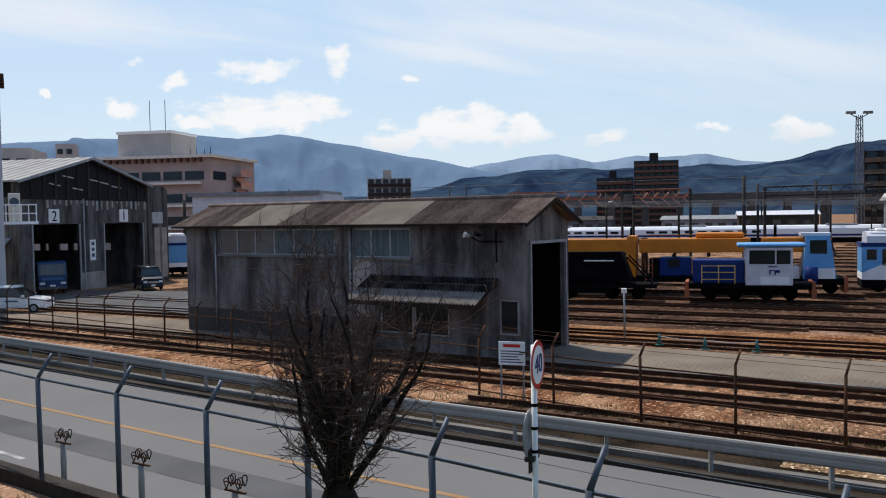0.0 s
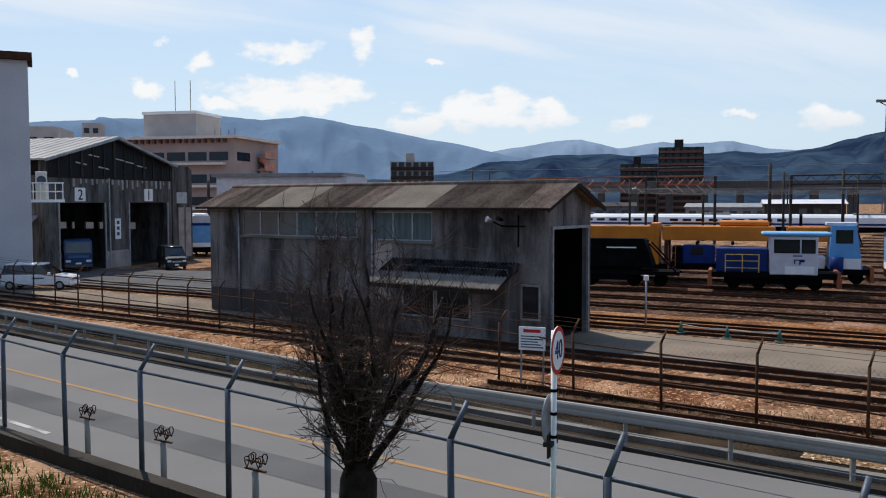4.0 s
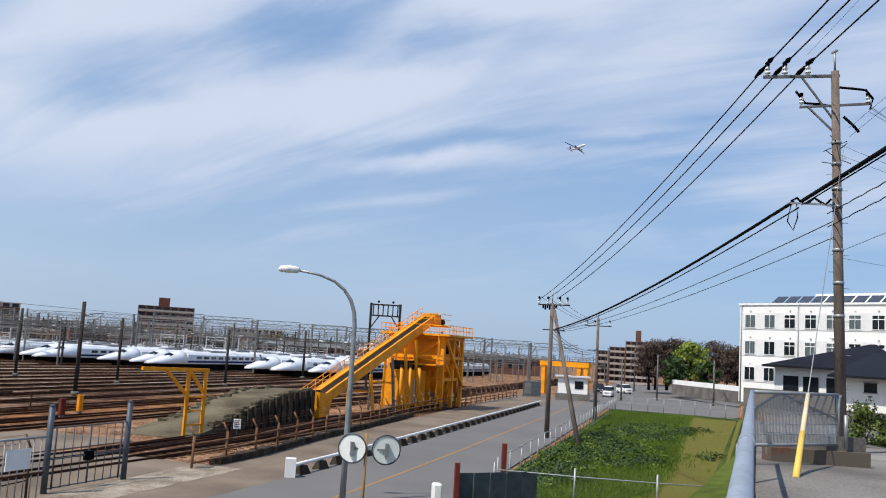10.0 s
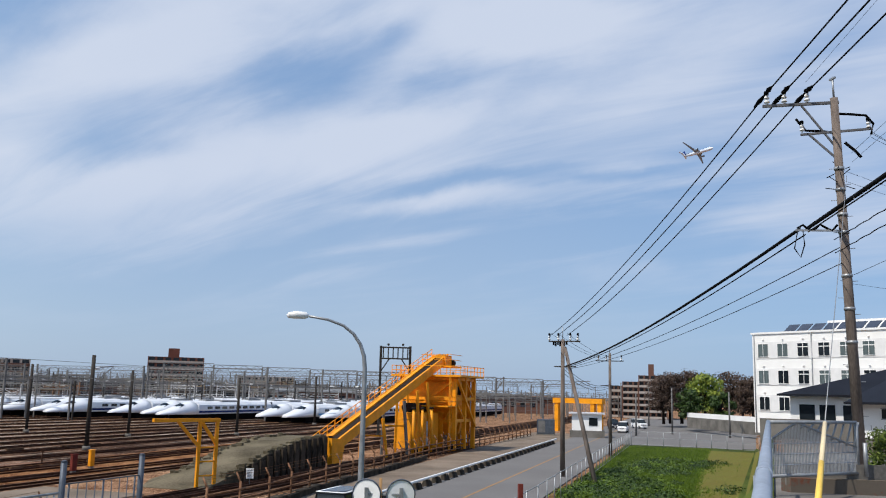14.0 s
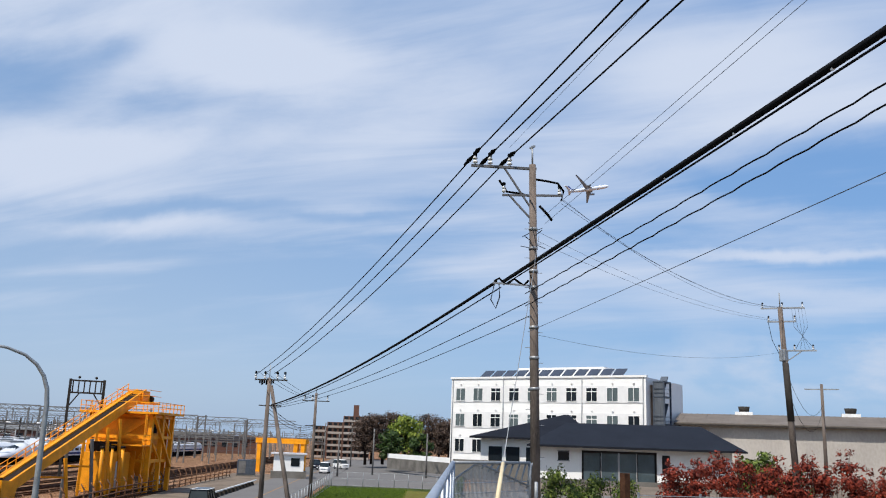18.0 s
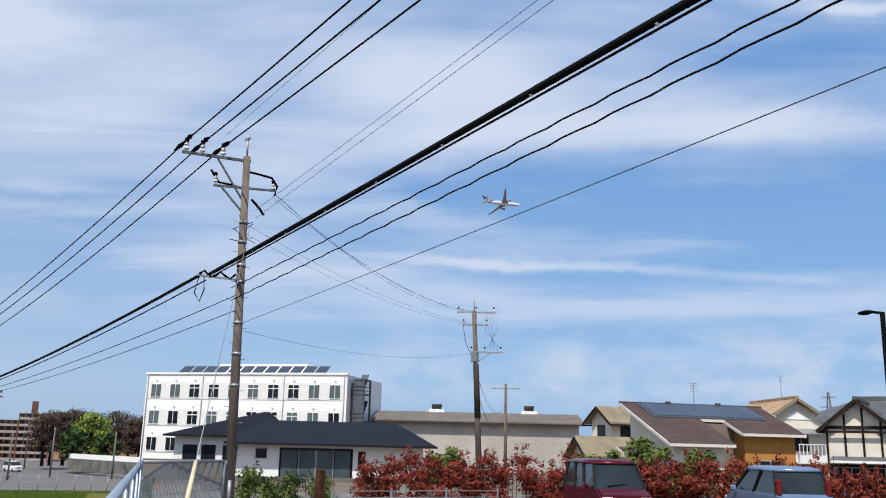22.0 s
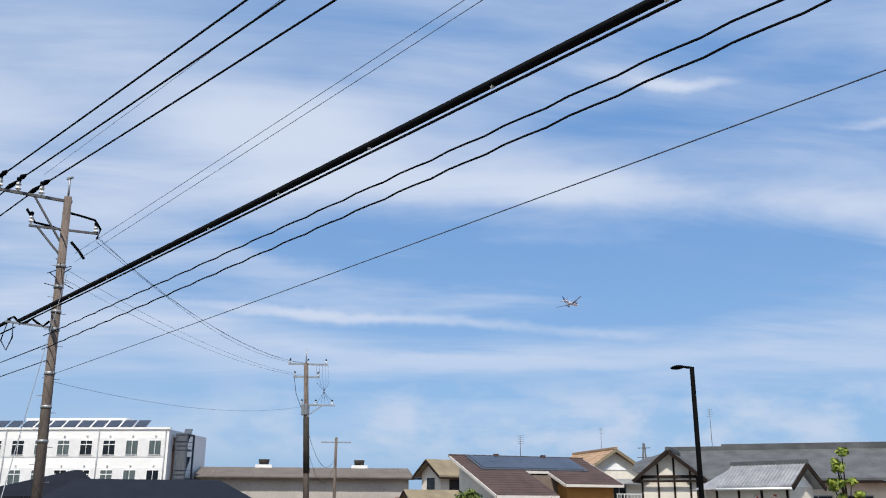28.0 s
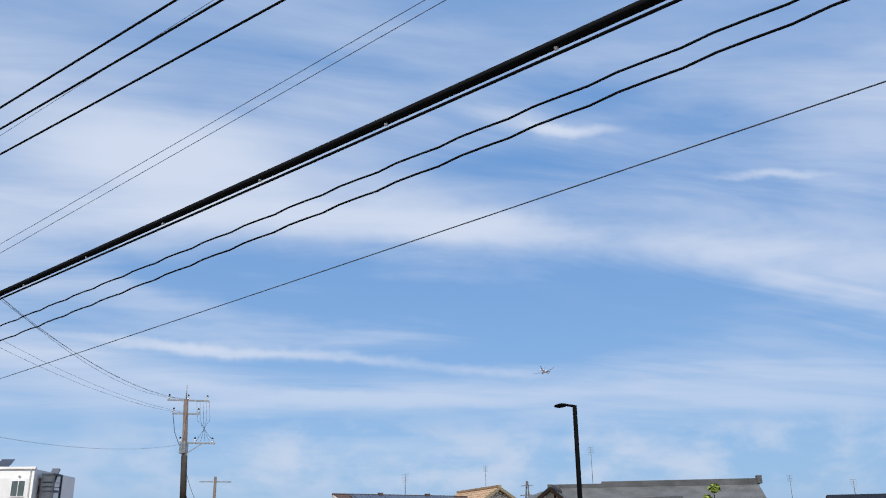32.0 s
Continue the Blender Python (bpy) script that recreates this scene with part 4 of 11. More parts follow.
solid("lane_edge", ribbon([-30 + 4 * i for i in range(13)], lambda u: 31.1 + 0.02 * u, lambda u: 31.32 + 0.02 * u, 0.075, 0.2), "concrete", "pale concrete edging of the paved lane", "kerb", kind="structure")
for k, (u1, v, sl) in enumerate(((160, 48.9, 0.065), (170, 53.2, 0.075), (180, 57.6, 0.082), (190, 62.3, 0.078), (200, 67.6, 0.065), (200, 73.6, 0.055), (200, 80.0, 0.045), (200, 86.8, 0.035), (200, 93.8, 0.03), (200, 100.8, 0.03), (200, 107.9, 0.03), (210, 115.4, 0.025))):
    w = 0.2 + 0.009 * (v - 46) * (1 + 0.6 * math.sin(2.7 * k))
    solid("path_strip", ribbon([25 + 10 * i for i in range((u1 - 25) // 10 + 1)], lambda u: v + sl * u - w, lambda u: v + sl * u + w * (2.2 * math.sin((0.05 + 0.013 * (k % 4)) * u + 1.9 * k) - 0.9), 0.008), "pale_ballast", "pale dusty walking strip between two tracks", "ground", kind="structure")
solid("shed_apron", ribbon([-78 + 4 * i for i in range(12)], lambda u: 37.0 + 0.10 * (u + 50), lambda u: 51.5 + 0.3 * (u + 50), 0.03, 0.05), "asphalt_patch", "worn grey asphalt apron before the engine shed", "ground", kind="structure")
cross = Bm()
for i in range(9):
    cross.box(-0.32, -0.12, 0.03, 0.32, 0.12, 0.07 + 0.004 * (i % 2), at_yard(-1.3 - 1.5 * i / 8, 31.9 + 5.1 * i / 8, 0, 15))
solid("crossing_boards", cross, "concrete", "grey boards laid diagonally across the paved lane", "crossing", kind="structure")
for v in (45.2, 57.4):
    b = Bm()
    for i in range(26):
        u = -8 + i * 3.1 + random.uniform(-0.8, 0.8)
        m = at_yard(u, v + 0.07 * u + random.uniform(-0.3, 0.3), 0, random.uniform(-12, 12))
        b.box(-random.uniform(0.3, 1.4), -0.1, 0, random.uniform(0.3, 1.4), 0.1, random.uniform(0.08, 0.2), m)
    solid("spare_sleepers", b, "sleeper", "old sleepers and rail ends lying beside the track", "sleepers", kind="stuff")


# ---- the long workshop beside the tracks ----
def make_shed():
    root = thing("workshop_building", "long two-storey workshop of stained mortar with rusty corrugated roof", "building", pose(3.2, 35.2, 0, 0, 0, -34.0))
    Lx, D, E, R = 20.3, 4.15, 5.6, 6.55
    t = 0.2
    win = [(-17.75, -9.95, 4.05, 5.32), (-8.9, -5.6, 4.0, 5.32)]
    low = [(-7.6, -4.2, 0.75, 2.2)]
    # front wall with openings, built from its bands
    cuts = sorted([-Lx, 0] + [c for w in win + low for c in w[:2]])
    for x0, x1 in zip(cuts, cuts[1:]):
        holes = sorted((w[2], w[3]) for w in win + low if w[0] <= x0 and x1 <= w[1])
        z = 0.0
        for h0, h1 in holes:
            part("wall_panel", Bm().box(x0, 0, z, x1, t, h0), "old_mortar", root)
            z = h1
        part("wall_panel", Bm().box(x0, 0, z, x1, t, E), "old_mortar", root)
    b = Bm()
    b.box(-Lx, D - t, 0, 0, D, E)
    part("back_wall", b, "old_mortar", root)
    # two added black sheets paint the unlit dark of the interior
    part("lining", Bm().box(-Lx + t, D - t - 0.04, 0.06, -t, D - t - 0.004, E - 0.1), "soot", root, "added black sheet for the unlit interior")
    part("partition", Bm().box(-6.5, t + 0.004, 0.06, -6.4, D - t - 0.05, E - 0.1), "soot", root, "added black cross sheet for the unlit interior")
    b = Bm()
    b.prism([(t, 0), (D - t, 0), (D - t, E), (D / 2, R - 0.15), (t, E)], -Lx, -Lx + t, "x")
    part("gable_wall", b, "old_mortar", root)
    b = Bm()
    b.prism([(t, 0), (0.62, 0), (0.62, 4.62), (t, 4.62)], -t, 0, "x")
    b.prism([(3.75, 0), (D - t, 0), (D - t, 4.62), (3.75, 4.62)], -t, 0, "x")
    b.prism([(t, 4.62), (D - t, 4.62), (D - t, E), (D / 2, R - 0.15), (t, E)], -t, 0, "x")
    part("gable_wall", b, "old_mortar", root)
    b = Bm()
    b.box(0.0, 0.52, 0, 0.1, 0.62, 4.7).box(0.0, 3.75, 0, 0.1, 3.85, 4.7).box(0.0, 0.52, 4.62, 0.1, 3.85, 4.74)
    part("door_frame", b, "galv", root, "pale steel door frame")
    b = Bm().box(-Lx + t, t, -0.02, -t, D - t, 0.06)
    part("floor", b, "concrete_dark", root)
    # corrugated roof in panels, some renewed
    n = 14
    for i in range(n):
        x0, x1 = -Lx - 0.5 + i * (Lx + 1.0) / n, -Lx - 0.5 + (i + 1) * (Lx + 1.0) / n
        for side in (0, 1):
            b = Bm()
            wv = int((x1 - x0) / 0.16)
            y0, z0, y1, z1 = (-0.55, E - 0.12, D / 2, R) if side == 0 else (D / 2, R, D + 0.55, E - 0.12)
            top = []
            for k in range(wv * 2 + 1):
                x = x0 + (x1 - x0) * k / (wv * 2)
                dz = 0.06 if k % 2 else 0.0
                top.append((x, dz))
            for (xa, da), (xb, db) in zip(top, top[1:]):
                b.quad((xa, y0, z0 + da), (xb, y0, z0 + db), (xb, y1, z1 + db), (xa, y1, z1 + da))
            new_one = i in (3, 4, 8, 9) and side == 0
            part("roof_panel", b, "new_sheet" if new_one else "rust_roof", root, "newer pale corrugated sheet" if new_one else "")
    b = Bm().tube([(x, D / 2, R + 0.04) for x in (-Lx - 0.5, 0.5)], 0.11, 8)
    part("ridge_cap", b, "rust_roof", root)
    b = Bm().box(-Lx - 0.5, -0.58, E - 0.2, 0.5, -0.48, E - 0.1)
    b.beam((0.45, -0.55, E - 0.2), (0.45, D / 2, R - 0.1), 0.06, 0.16)
    b.beam((0.45, D + 0.55, E - 0.2), (0.45, D / 2, R - 0.1), 0.06, 0.16)
    part("eaves_board", b, "timber", root)
    # windows
    for (x0, x1, z0, z1), k in ((win[0], 6), (win[1], 3), (low[0], 3)):
        fr = Bm()
        fr.box(x0, 0.03, z0, x1, 0.11, z0 + 0.07).box(x0, 0.03, z1 - 0.07, x1, 0.11, z1)
        for i in range(k + 1):
            x = x0 + (x1 - x0) * i / k
            fr.box(max(x0, x - 0.045), 0.02, z0 + 0.07, min(x1, x + 0.045), 0.12, z1 - 0.07)
        w = part("window", fr, "galv", root, "window strip with pale steel frames")
        part("sill", Bm().box(x0 - 0.1, -0.1, z0 - 0.1, x1 + 0.1, -0.002, z0 + 0.02), "concrete", w)
        for i in range(k):
            xa, xb = x0 + (x1 - x0) * i / k + 0.045, x0 + (x1 - x0) * (i + 1) / k - 0.045
            part("pane", Bm().box(xa, 0.06, z0 + 0.07, xb, 0.075, z1 - 0.07), "curtain" if (k == 6 and i > 2) or (k == 3 and z0 > 2) else "glass_sky" if z0 > 2 else "glass_dark", w)
    # lean-to annex with awning
    b = Bm()
    b.box(-7.2, -0.55, 0, -1.35, -0.004, 0.72)
    b.box(-7.2, -0.55, 0.72, -6.9, -0.004, 2.6)
    b.box(-3.15, -0.55, 0.72, -1.35, -0.004, 3.0)
    b.box(-6.9, -0.55, 2.15, -3.15, -0.004, 3.0)
    annex = part("annex", b, "old_mortar", root)
    for x0, x1 in ((-6.85, -5.05), (-5.0, -3.2)):
        fr = Bm().box(x0, -0.58, 0.75, x1, -0.5, 0.82).box(x0, -0.58, 2.05, x1, -0.5, 2.12).box(x0, -0.58, 0.82, x0 + 0.08, -0.5, 2.05).box(x1 - 0.08, -0.58, 0.82, x1, -0.5, 2.05)
        part("window_frame", fr, "galv", annex)
        part("pane", Bm().box(x0 + 0.08, -0.54, 0.82, x1 - 0.08, -0.52, 2.05), "glass_dark", annex)
    # the lower strip's paler colour paints the lit front edge
    for y0, z0, y1, z1, mm, lb in ((-1.9, 2.28, -1.05, 2.7, "awning_pale", "corrugated awning strip, lit front edge put into its pale colour"), (-1.05, 2.7, -0.02, 3.2, "awning_sheet", "dark corrugated lean-to awning")):
        b = Bm()
        k = 76
        for i in range(k):
            xa, xb = -7.75 + i * 6.7 / k, -7.75 + (i + 1) * 6.7 / k
            da, db = (0.0, 0.075) if i % 2 else (0.075, 0.0)
            b.quad((xa, y0, z0 + da), (xb, y0, z0 + db), (xb, y1, z1 + db), (xa, y1, z1 + da))
        part("awning", b, mm, root, lb)
    part("awning_edge", Bm().box(-7.75, -1.92, 2.1, -1.05, -1.86, 2.27), "timber", root)
    for x in (-7.5, -4.4, -1.25):
        part("awning_strut", Bm().beam((x, -0.02, 2.95), (x, -1.86, 2.2), 0.07), "timber", root)
    part("wall_patch", Bm().box(-8.85, -0.035, 1.3, -7.85, -0.003, 3.95), "patch_plaster", root, "paler plaster patch")
    for x in (-17.95, -8.95):
        part("downpipe", Bm().cyl((x, -0.09, 0), (x, -0.09, E - 0.15), 0.05, n=8), "galv", root)
    sw = part("side_window", Bm().box(-0.98, -0.05, 1.0, -0.22, -0.003, 2.3), "glass_dark", root)
    part("window_frame", Bm().box(-1.06, -0.09, 0.92, -0.98, -0.003, 2.38).box(-0.22, -0.09, 0.92, -0.14, -0.003, 2.38).box(-0.98, -0.09, 2.3, -0.22, -0.003, 2.38).box(-0.98, -0.09, 0.92, -0.22, -0.003, 1.0), "galv", sw)
    part("low_stain", Bm().box(-20.2, -0.03, 0.0, -9.0, -0.003, 1.25), "low_plaster", root, "weathered plaster at the wall foot")
    b = Bm().cyl((-2.0, -0.05, 4.75), (-2.0, -0.75, 4.95), 0.03).cyl((-1.2, -0.05, 3.9), (-1.2, -0.05, 5.2), 0.03).cyl((-2.0, -0.05, 4.75), (-0.9, -0.05, 4.75), 0.03)
    lamp = part("lamp_bracket", b, "black", root)
    part("floodlight", Bm().cyl((-2.0, -0.75, 4.97), (-2.15, -0.98, 5.05), 0.06, 0.13, 12), "galv", lamp)
    part("floodlight", Bm().cyl((-1.6, -0.6, 5.0), (-1.7, -0.85, 5.1), 0.05, 0.1, 12), "soot", lamp)


make_shed()


def make_garage():
    """The numbered front runs along local x, receding from its near corner at x = 0."""
    root = thing("engine_shed", "open-fronted engine shed with a grey metal gable and two numbered bays", "building", pose(-33.0, 68.45, 0, 0, 0, 74.0))
    Lx, Dp, E, R, G, H = 16.5, 24.0, 9.25, 11.3, 7.8, 5.7
    doors = ((1.27, 6.9), (10.1, 15.7))
    for x0, x1 in ((0, 1.27), (6.9, 10.1), (15.7, Lx)):
        part("front_pier", Bm().box(x0, 0, 0, x1, 0.3, H), "sheet_grey", root)
    part("pier_skirt", Bm().box(6.86, -0.06, 0, 10.14, -0.004, 1.5), "patch_plaster", root, "paler plinth between the doors")
    part("front_lintel", Bm().box(0, 0, H, Lx, 0.3, G), "sheet_grey", root)
    part("gable_glazing", Bm().prism([(0, G), (Lx, G), (Lx, E), (Lx / 2, R), (0, E)], 0.05, 0.15, "y"), "gable_glass", root)
    for i in range(13):
        x = i * Lx / 12
        top = E + (R - E) * (1 - abs(x - Lx / 2) / (Lx / 2)) - 0.05
        w = 0.14 if i % 3 == 0 else 0.05
        part("gable_bar", Bm().box(max(0, x - w), -0.02, G, min(Lx, x + w), 0.05, top), "mast", root)
    part("gable_beam", Bm().box(0, -0.03, G - 0.08, Lx, -0.004, G + 0.08), "gable_trim", root)
    for x, z in ((3.4, 8.9), (5.0, 9.6), (6.2, 8.6), (8.4, 9.4), (9.8, 9.2), (11.4, 8.9)):
        part("roof_light", Bm().beam((x, 0.03, z + 0.15), (x + 1.3, 0.03, z), 0.03, 0.1), "yard_pale", root)
    for x in (1.15, 6.75, 7.3, 9.95, 15.75):
        part("wall_strip", Bm().box(x, -0.09, 0, x + 0.16, -0.004, H if x != 7.3 else G), "galv", root)
    # near side wall; a black sheet paints the unlit openings under the eaves
    part("side_wall", Bm().box(-0.3, 0, 0, 0, Dp, 7.9), "sheet_grey", root)
    for k in range(9):
        part("side_post", Bm().box(-0.3, 2.8 * k, 7.9, 0, 2.8 * k + 0.5, E), "sheet_grey", root)
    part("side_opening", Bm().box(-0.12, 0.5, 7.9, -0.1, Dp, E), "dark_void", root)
    lean = part("side_awning", Bm().prism([(-0.31, 4.6), (-2.6, 3.2), (-2.6, 3.3), (-0.31, 4.72)], 0.6, 6.5, "y"), "galv", root)
    for y in (0.8, 6.3):
        part("awning_post", Bm().box(-2.55, y - 0.05, 0, -2.45, y + 0.05, 3.2), "mast", lean)
    # far side wall with a band of openings through it
    part("far_wall", Bm().box(Lx, 0.3, 0, Lx + 0.25, Dp, 3.1), "sheet_grey", root)
    part("far_wall", Bm().box(Lx, 0.3, 3.75, Lx + 0.25, Dp, E), "sheet_grey", root)
    for k in range(15):
        part("far_post", Bm().box(Lx, 0.3 + 1.65 * k, 3.1, Lx + 0.25, 0.3 + 1.65 * k + (1.2 if k % 3 == 0 else 0.55), 3.75), "sheet_grey", root)
    part("rear_wall", Bm().box(-0.3, Dp, 0, Lx + 0.25, Dp + 0.3, E), "sheet_grey", root)
    part("floor", Bm().box(0, 0.3, -0.03, Lx, Dp, 0.05), "concrete_dark", root)
    for s in (0, 1):
        x0, x1 = (-0.7, Lx / 2) if s == 0 else (Lx / 2, Lx + 0.4)
        z0, z1 = (E - 0.2, R + 0.05) if s == 0 else (R + 0.05, E - 0.1)
        part("roof", Bm().prism([(x0, z0), (x1, z1), (x1, z1 + 0.14), (x0, z0 + 0.14)], -0.5, Dp + 0.5, "y"), "shed_roof", root)
        part("verge_board", Bm().beam((x0, -0.53, z0), (x1, -0.53, z1), 0.05, 0.22), "galv", root)
    for k in range(24):
        part("roof_rib", Bm().beam((-0.68, 0.2 + k * 1.0, E - 0.04), (Lx / 2, 0.2 + k * 1.0, R + 0.21), 0.05, 0.05), "shed_roof", root)
    # low annex at the far end of the front
    ann = part("annex", Bm().prism([(Lx + 0.26, 0), (20.0, 0), (20.0, 8.9), (19.4, 9.25), (Lx + 0.26, 9.35)], 0.0, 4.0, "y"), "sheet_grey", root)
    for x in (17.6, 18.8):
        part("annex_panel", Bm().box(x, -0.05, 0.3, x + 0.9, -0.004, 5.2), "patch_plaster", ann)
    part("annex_vent", Bm().box(17.3, -0.09, 5.6, 19.0, -0.004, 6.7), "yard_pale", ann)
    for x, txt in ((3.75, "2"), (12.9, "1")):
        part("number_plate", Bm().box(x - 0.62, -0.06, 5.82, x + 0.62, -0.005, 6.95), "white_paint", root)
        cu = bpy.data.curves.new("digit", "FONT")
        cu.body, cu.size, cu.align_x, cu.extrude = txt, 1.25, "CENTER", 0.01
        cu.materials.append(M["black"])
        ob = new("digit", cu)
        ob.parent = root
        ob.matrix_basis = pose(x, -0.075, 5.95, 90, 0, 0)
    part("notice_board", Bm().box(8.1, -0.05, 2.5, 8.85, -0.005, 4.3), "white_paint", root)
    for k in range(3):
        part("lettering_bar", Bm().box(8.3, -0.06, 2.8 + 0.5 * k, 8.65, -0.051, 3.1 + 0.5 * k), "galv_blue", root)
    for i in range(20):
        x = 3.0 + i * 0.68 + random.uniform(-0.1, 0.1)
        part("flaking_board", Bm().box(x, -0.05, G - 0.12 - random.uniform(0.2, 0.9), x + random.uniform(0.15, 0.3), -0.003, G - 0.1), random.choice(("galv", "patch_plaster", "patch_plaster")), root)


make_garage()


def make_left_block():
    root = thing("white_building", "tall plain pale grey rendered building with red-brown coping", "building", pose(*polar(-26.6, 66.5), 0, 0, 26))
    part("wall", Bm().box(-14, 0, 0, 0, 3, 15.4), "plaster_grey", root)
    part("coping", Bm().box(-14.3, -0.4, 15.4, 0.3, 3.3, 15.9), "rust", root)
    shelf = part("balcony", Bm().box(0.003, 0.2, 5.75, 2.15, 1.5, 5.95), "white_paint", root)
    part("cooling_unit", Bm().box(0.3, 0.5, 5.95, 1.05, 1.2, 7.9).bevel(0.04), "cream_wall", shelf)
    part("fan", Bm().cyl((0.68, 0.5, 7.3), (0.68, 0.46, 7.3), 0.3, n=16), "galv_blue", shelf)
    for z in (6.5, 7.1):
        part("rail", Bm().beam((0.05, 0.25, z), (2.1, 0.25, z), 0.09), "white_paint", shelf)
    for k in range(5):
        part("rail_post", Bm().beam((0.15 + 0.47 * k, 0.25, 5.95), (0.15 + 0.47 * k, 0.25, 7.1), 0.07), "white_paint", shelf)


make_left_block()


def make_hut(u, v, w, d, h):
    root = thing("equipment_hut", "small beige rendered equipment hut with a flat roof", "hut", at_yard(u, v, 0, 1.5), group="equipment huts")
    base = 0.62
    part("plinth", Bm().box(-0.05, -0.05, 0, w + 0.05, d + 0.05, base), "concrete", root)
    part("wall", Bm().box(0, 0, base, w, d, h), "beige", root)
    b = Bm().box(-0.5, 0.05, h - 0.28, -0.0, d, h - 0.06)
    part("canopy", b, "concrete_dark", root)
    b = Bm()
    b.box(-0.06, -0.06, h, w + 0.06, 0.06, h + 0.12).box(-0.06, d - 0.06, h, w + 0.06, d + 0.06, h + 0.12).box(-0.06, 0.06, h, 0.06, d - 0.06, h + 0.12).box(w - 0.06, 0.06, h, w + 0.06, d - 0.06, h + 0.12)
    part("parapet", b, "black", root)
    part("roof", Bm().box(0.06, 0.06, h, w - 0.06, d - 0.06, h + 0.05), "concrete", root)
    door = part("door", Bm().box(-0.05, 0.75, base + 0.05, -0.003, 1.65, base + 2.1), "white_paint", root, "white steel door")
    part("handle", Bm().box(-0.1, 1.5, base + 1.0, -0.05, 1.6, base + 1.1), "chrome", door)


make_hut(5.6, 25.2, 2.95, 4.0, 3.62)
make_hut(9.75, 26.9, 3.7, 4.0, 3.4)
rb = thing("hose_cabinet", "bright red steel hose cabinet beside the hut", "cabinet", at_yard(13.55, 27.0, 0, 1.5))
part("body", Bm().box(0, 0, 0.1, 0.55, 0.5, 1.05).bevel(0.02), "red", rb)
part("foot", Bm().box(0.05, 0.05, -0.03, 0.5, 0.45, 0.1), "black", rb)
part("side_box", Bm().box(0.56, 0.05, 0.1, 0.8, 0.4, 0.62).bevel(0.02), "red", rb)
sk = thing("skirting_panel", "blue-grey sheet leaning along the hut plinth", "panel", at_yard(9.9, 26.72, 0, 1.5))
part("sheet", Bm().box(0, 0, -0.02, 3.5, 0.05, 0.72).bevel(0.01), "galv_blue", sk)
for u, h in ((5.45, 3.9), (9.3, 3.65), (13.5, 3.6)):
    vp = thing("vent_pipe", "slim grey steel vent pipe beside the hut", "pipe", at_yard(u, 25.0 if u < 9 else 26.7), group="vent pipes")
    part("pipe", Bm().cyl((0, 0, -0.1), (0, 0, h), 0.028, n=8), "mast", vp)
    part("cap", Bm().ball((0, 0, h), 0.06, 8), "galv", vp)


# ---- far apartment blocks ----
def block(az0, az1, d, top_el, storeys, wall, bands, name="apartment_block", label="brown-tiled apartment block with balconies", turn=0.0, base=0.0, depth=14.0, penthouse=True, bays=6):
    a = polar(az0, d)
    e = polar(az1, d * (1 + turn))
    top = 5.8 + d * math.tan(radians(top_el))
    w = (e - a).length
    rz = math.degrees(math.atan2(e.y - a.y, e.x - a.x))
    root = thing(name, label, "apartment block", pose(a.x, a.y, base, 0, 0, rz), group="far blocks")
    h = top - base
    part("wall", Bm().box(0, 0, 0, w, depth, h), wall, root)
    s = h / storeys
    for i in range(1, storeys + 1):
        part("balcony", Bm().box(0.2, -1.3, (i - 1) * s + 0.1, w - 0.2, -0.004, (i - 1) * s + s * 0.42), bands, root)
        for k in range(bays):
            x0 = w * (k + 0.15) / bays
            part("window", Bm().box(x0, -0.06, (i - 1) * s + s * 0.45, x0 + w * 0.7 / bays, -0.004, (i - 1) * s + s * 0.92), "glass_dark", root)
    for k in range(bays + 1):
        x = min(w - 0.3, w * k / bays)
        part("partition", Bm().box(x, -1.25, 0, x + 0.3, -0.006, h), wall, root)
    if penthouse:
        part("roof_house", Bm().box(w * 0.35, 3, h, w * 0.55, 8, h + 3.2), wall, root)
    return root


block(-4.85, -2.0, 330, 2.55, 6, "balcony", "tile_dark", label="grey-brown apartment block with dark balconies")
block(10.0, 12.3, 380, 2.3, 7, "tile_dark", "tile_brown")
block(12.35, 15.1, 360, 3.33, 11, "tile_dark", "tile_brown", label="tall dark brown apartment tower")
block(25.7, 30.9, 230, 3.42, 7, "tile_dark", "balcony_tan", label="dark brown apartment block with tan balconies")
block(41.3, 44.1, 330, 2.65, 9, "block_red", "balcony", label="tan and brown apartment block")
block(49.0, 53.75, 420, 2.42, 8, "block_red", "balcony", label="long grey-brown apartment block", bays=10)
block(83.05, 86.4, 330, 1.78, 7, "block_red", "balcony", label="red-brown apartment block with white balcony bands", bays=7)
block(71.5, 76.5, 420, 1.35, 5, "balcony", "tile_brown", bays=10, penthouse=False)
block(88.5, 92.0, 420, 0.75, 3, "balcony", "tile_brown", bays=8, penthouse=False)


# ---- utility poles and lines ----
def cable(a, b, r, sag=0.0, mat_name="cable_black", name="overhead_cable", label="thin black overhead service cable", twist=0.0, n=14):
    a, b = Vector(a), Vector(b)
    L = (b - a).length
    if twist:
        n = int(L / 0.35)
    side = (b - a).cross(Vector((0, 0, 1))).normalized()
    pts = []
    for i in range(n + 1):
        t = i / n
        p = a.lerp(b, t) - Vector((0, 0, 4 * sag * t * (1 - t)))
        if twist:
            p += twist * (side * math.cos(i * 2.1) + Vector((0, 0, 1)) * math.sin(i * 2.1))
        pts.append(p)
    return solid(name, Bm().tube(pts, r, 5), mat_name, label, "cable", group="overhead lines")


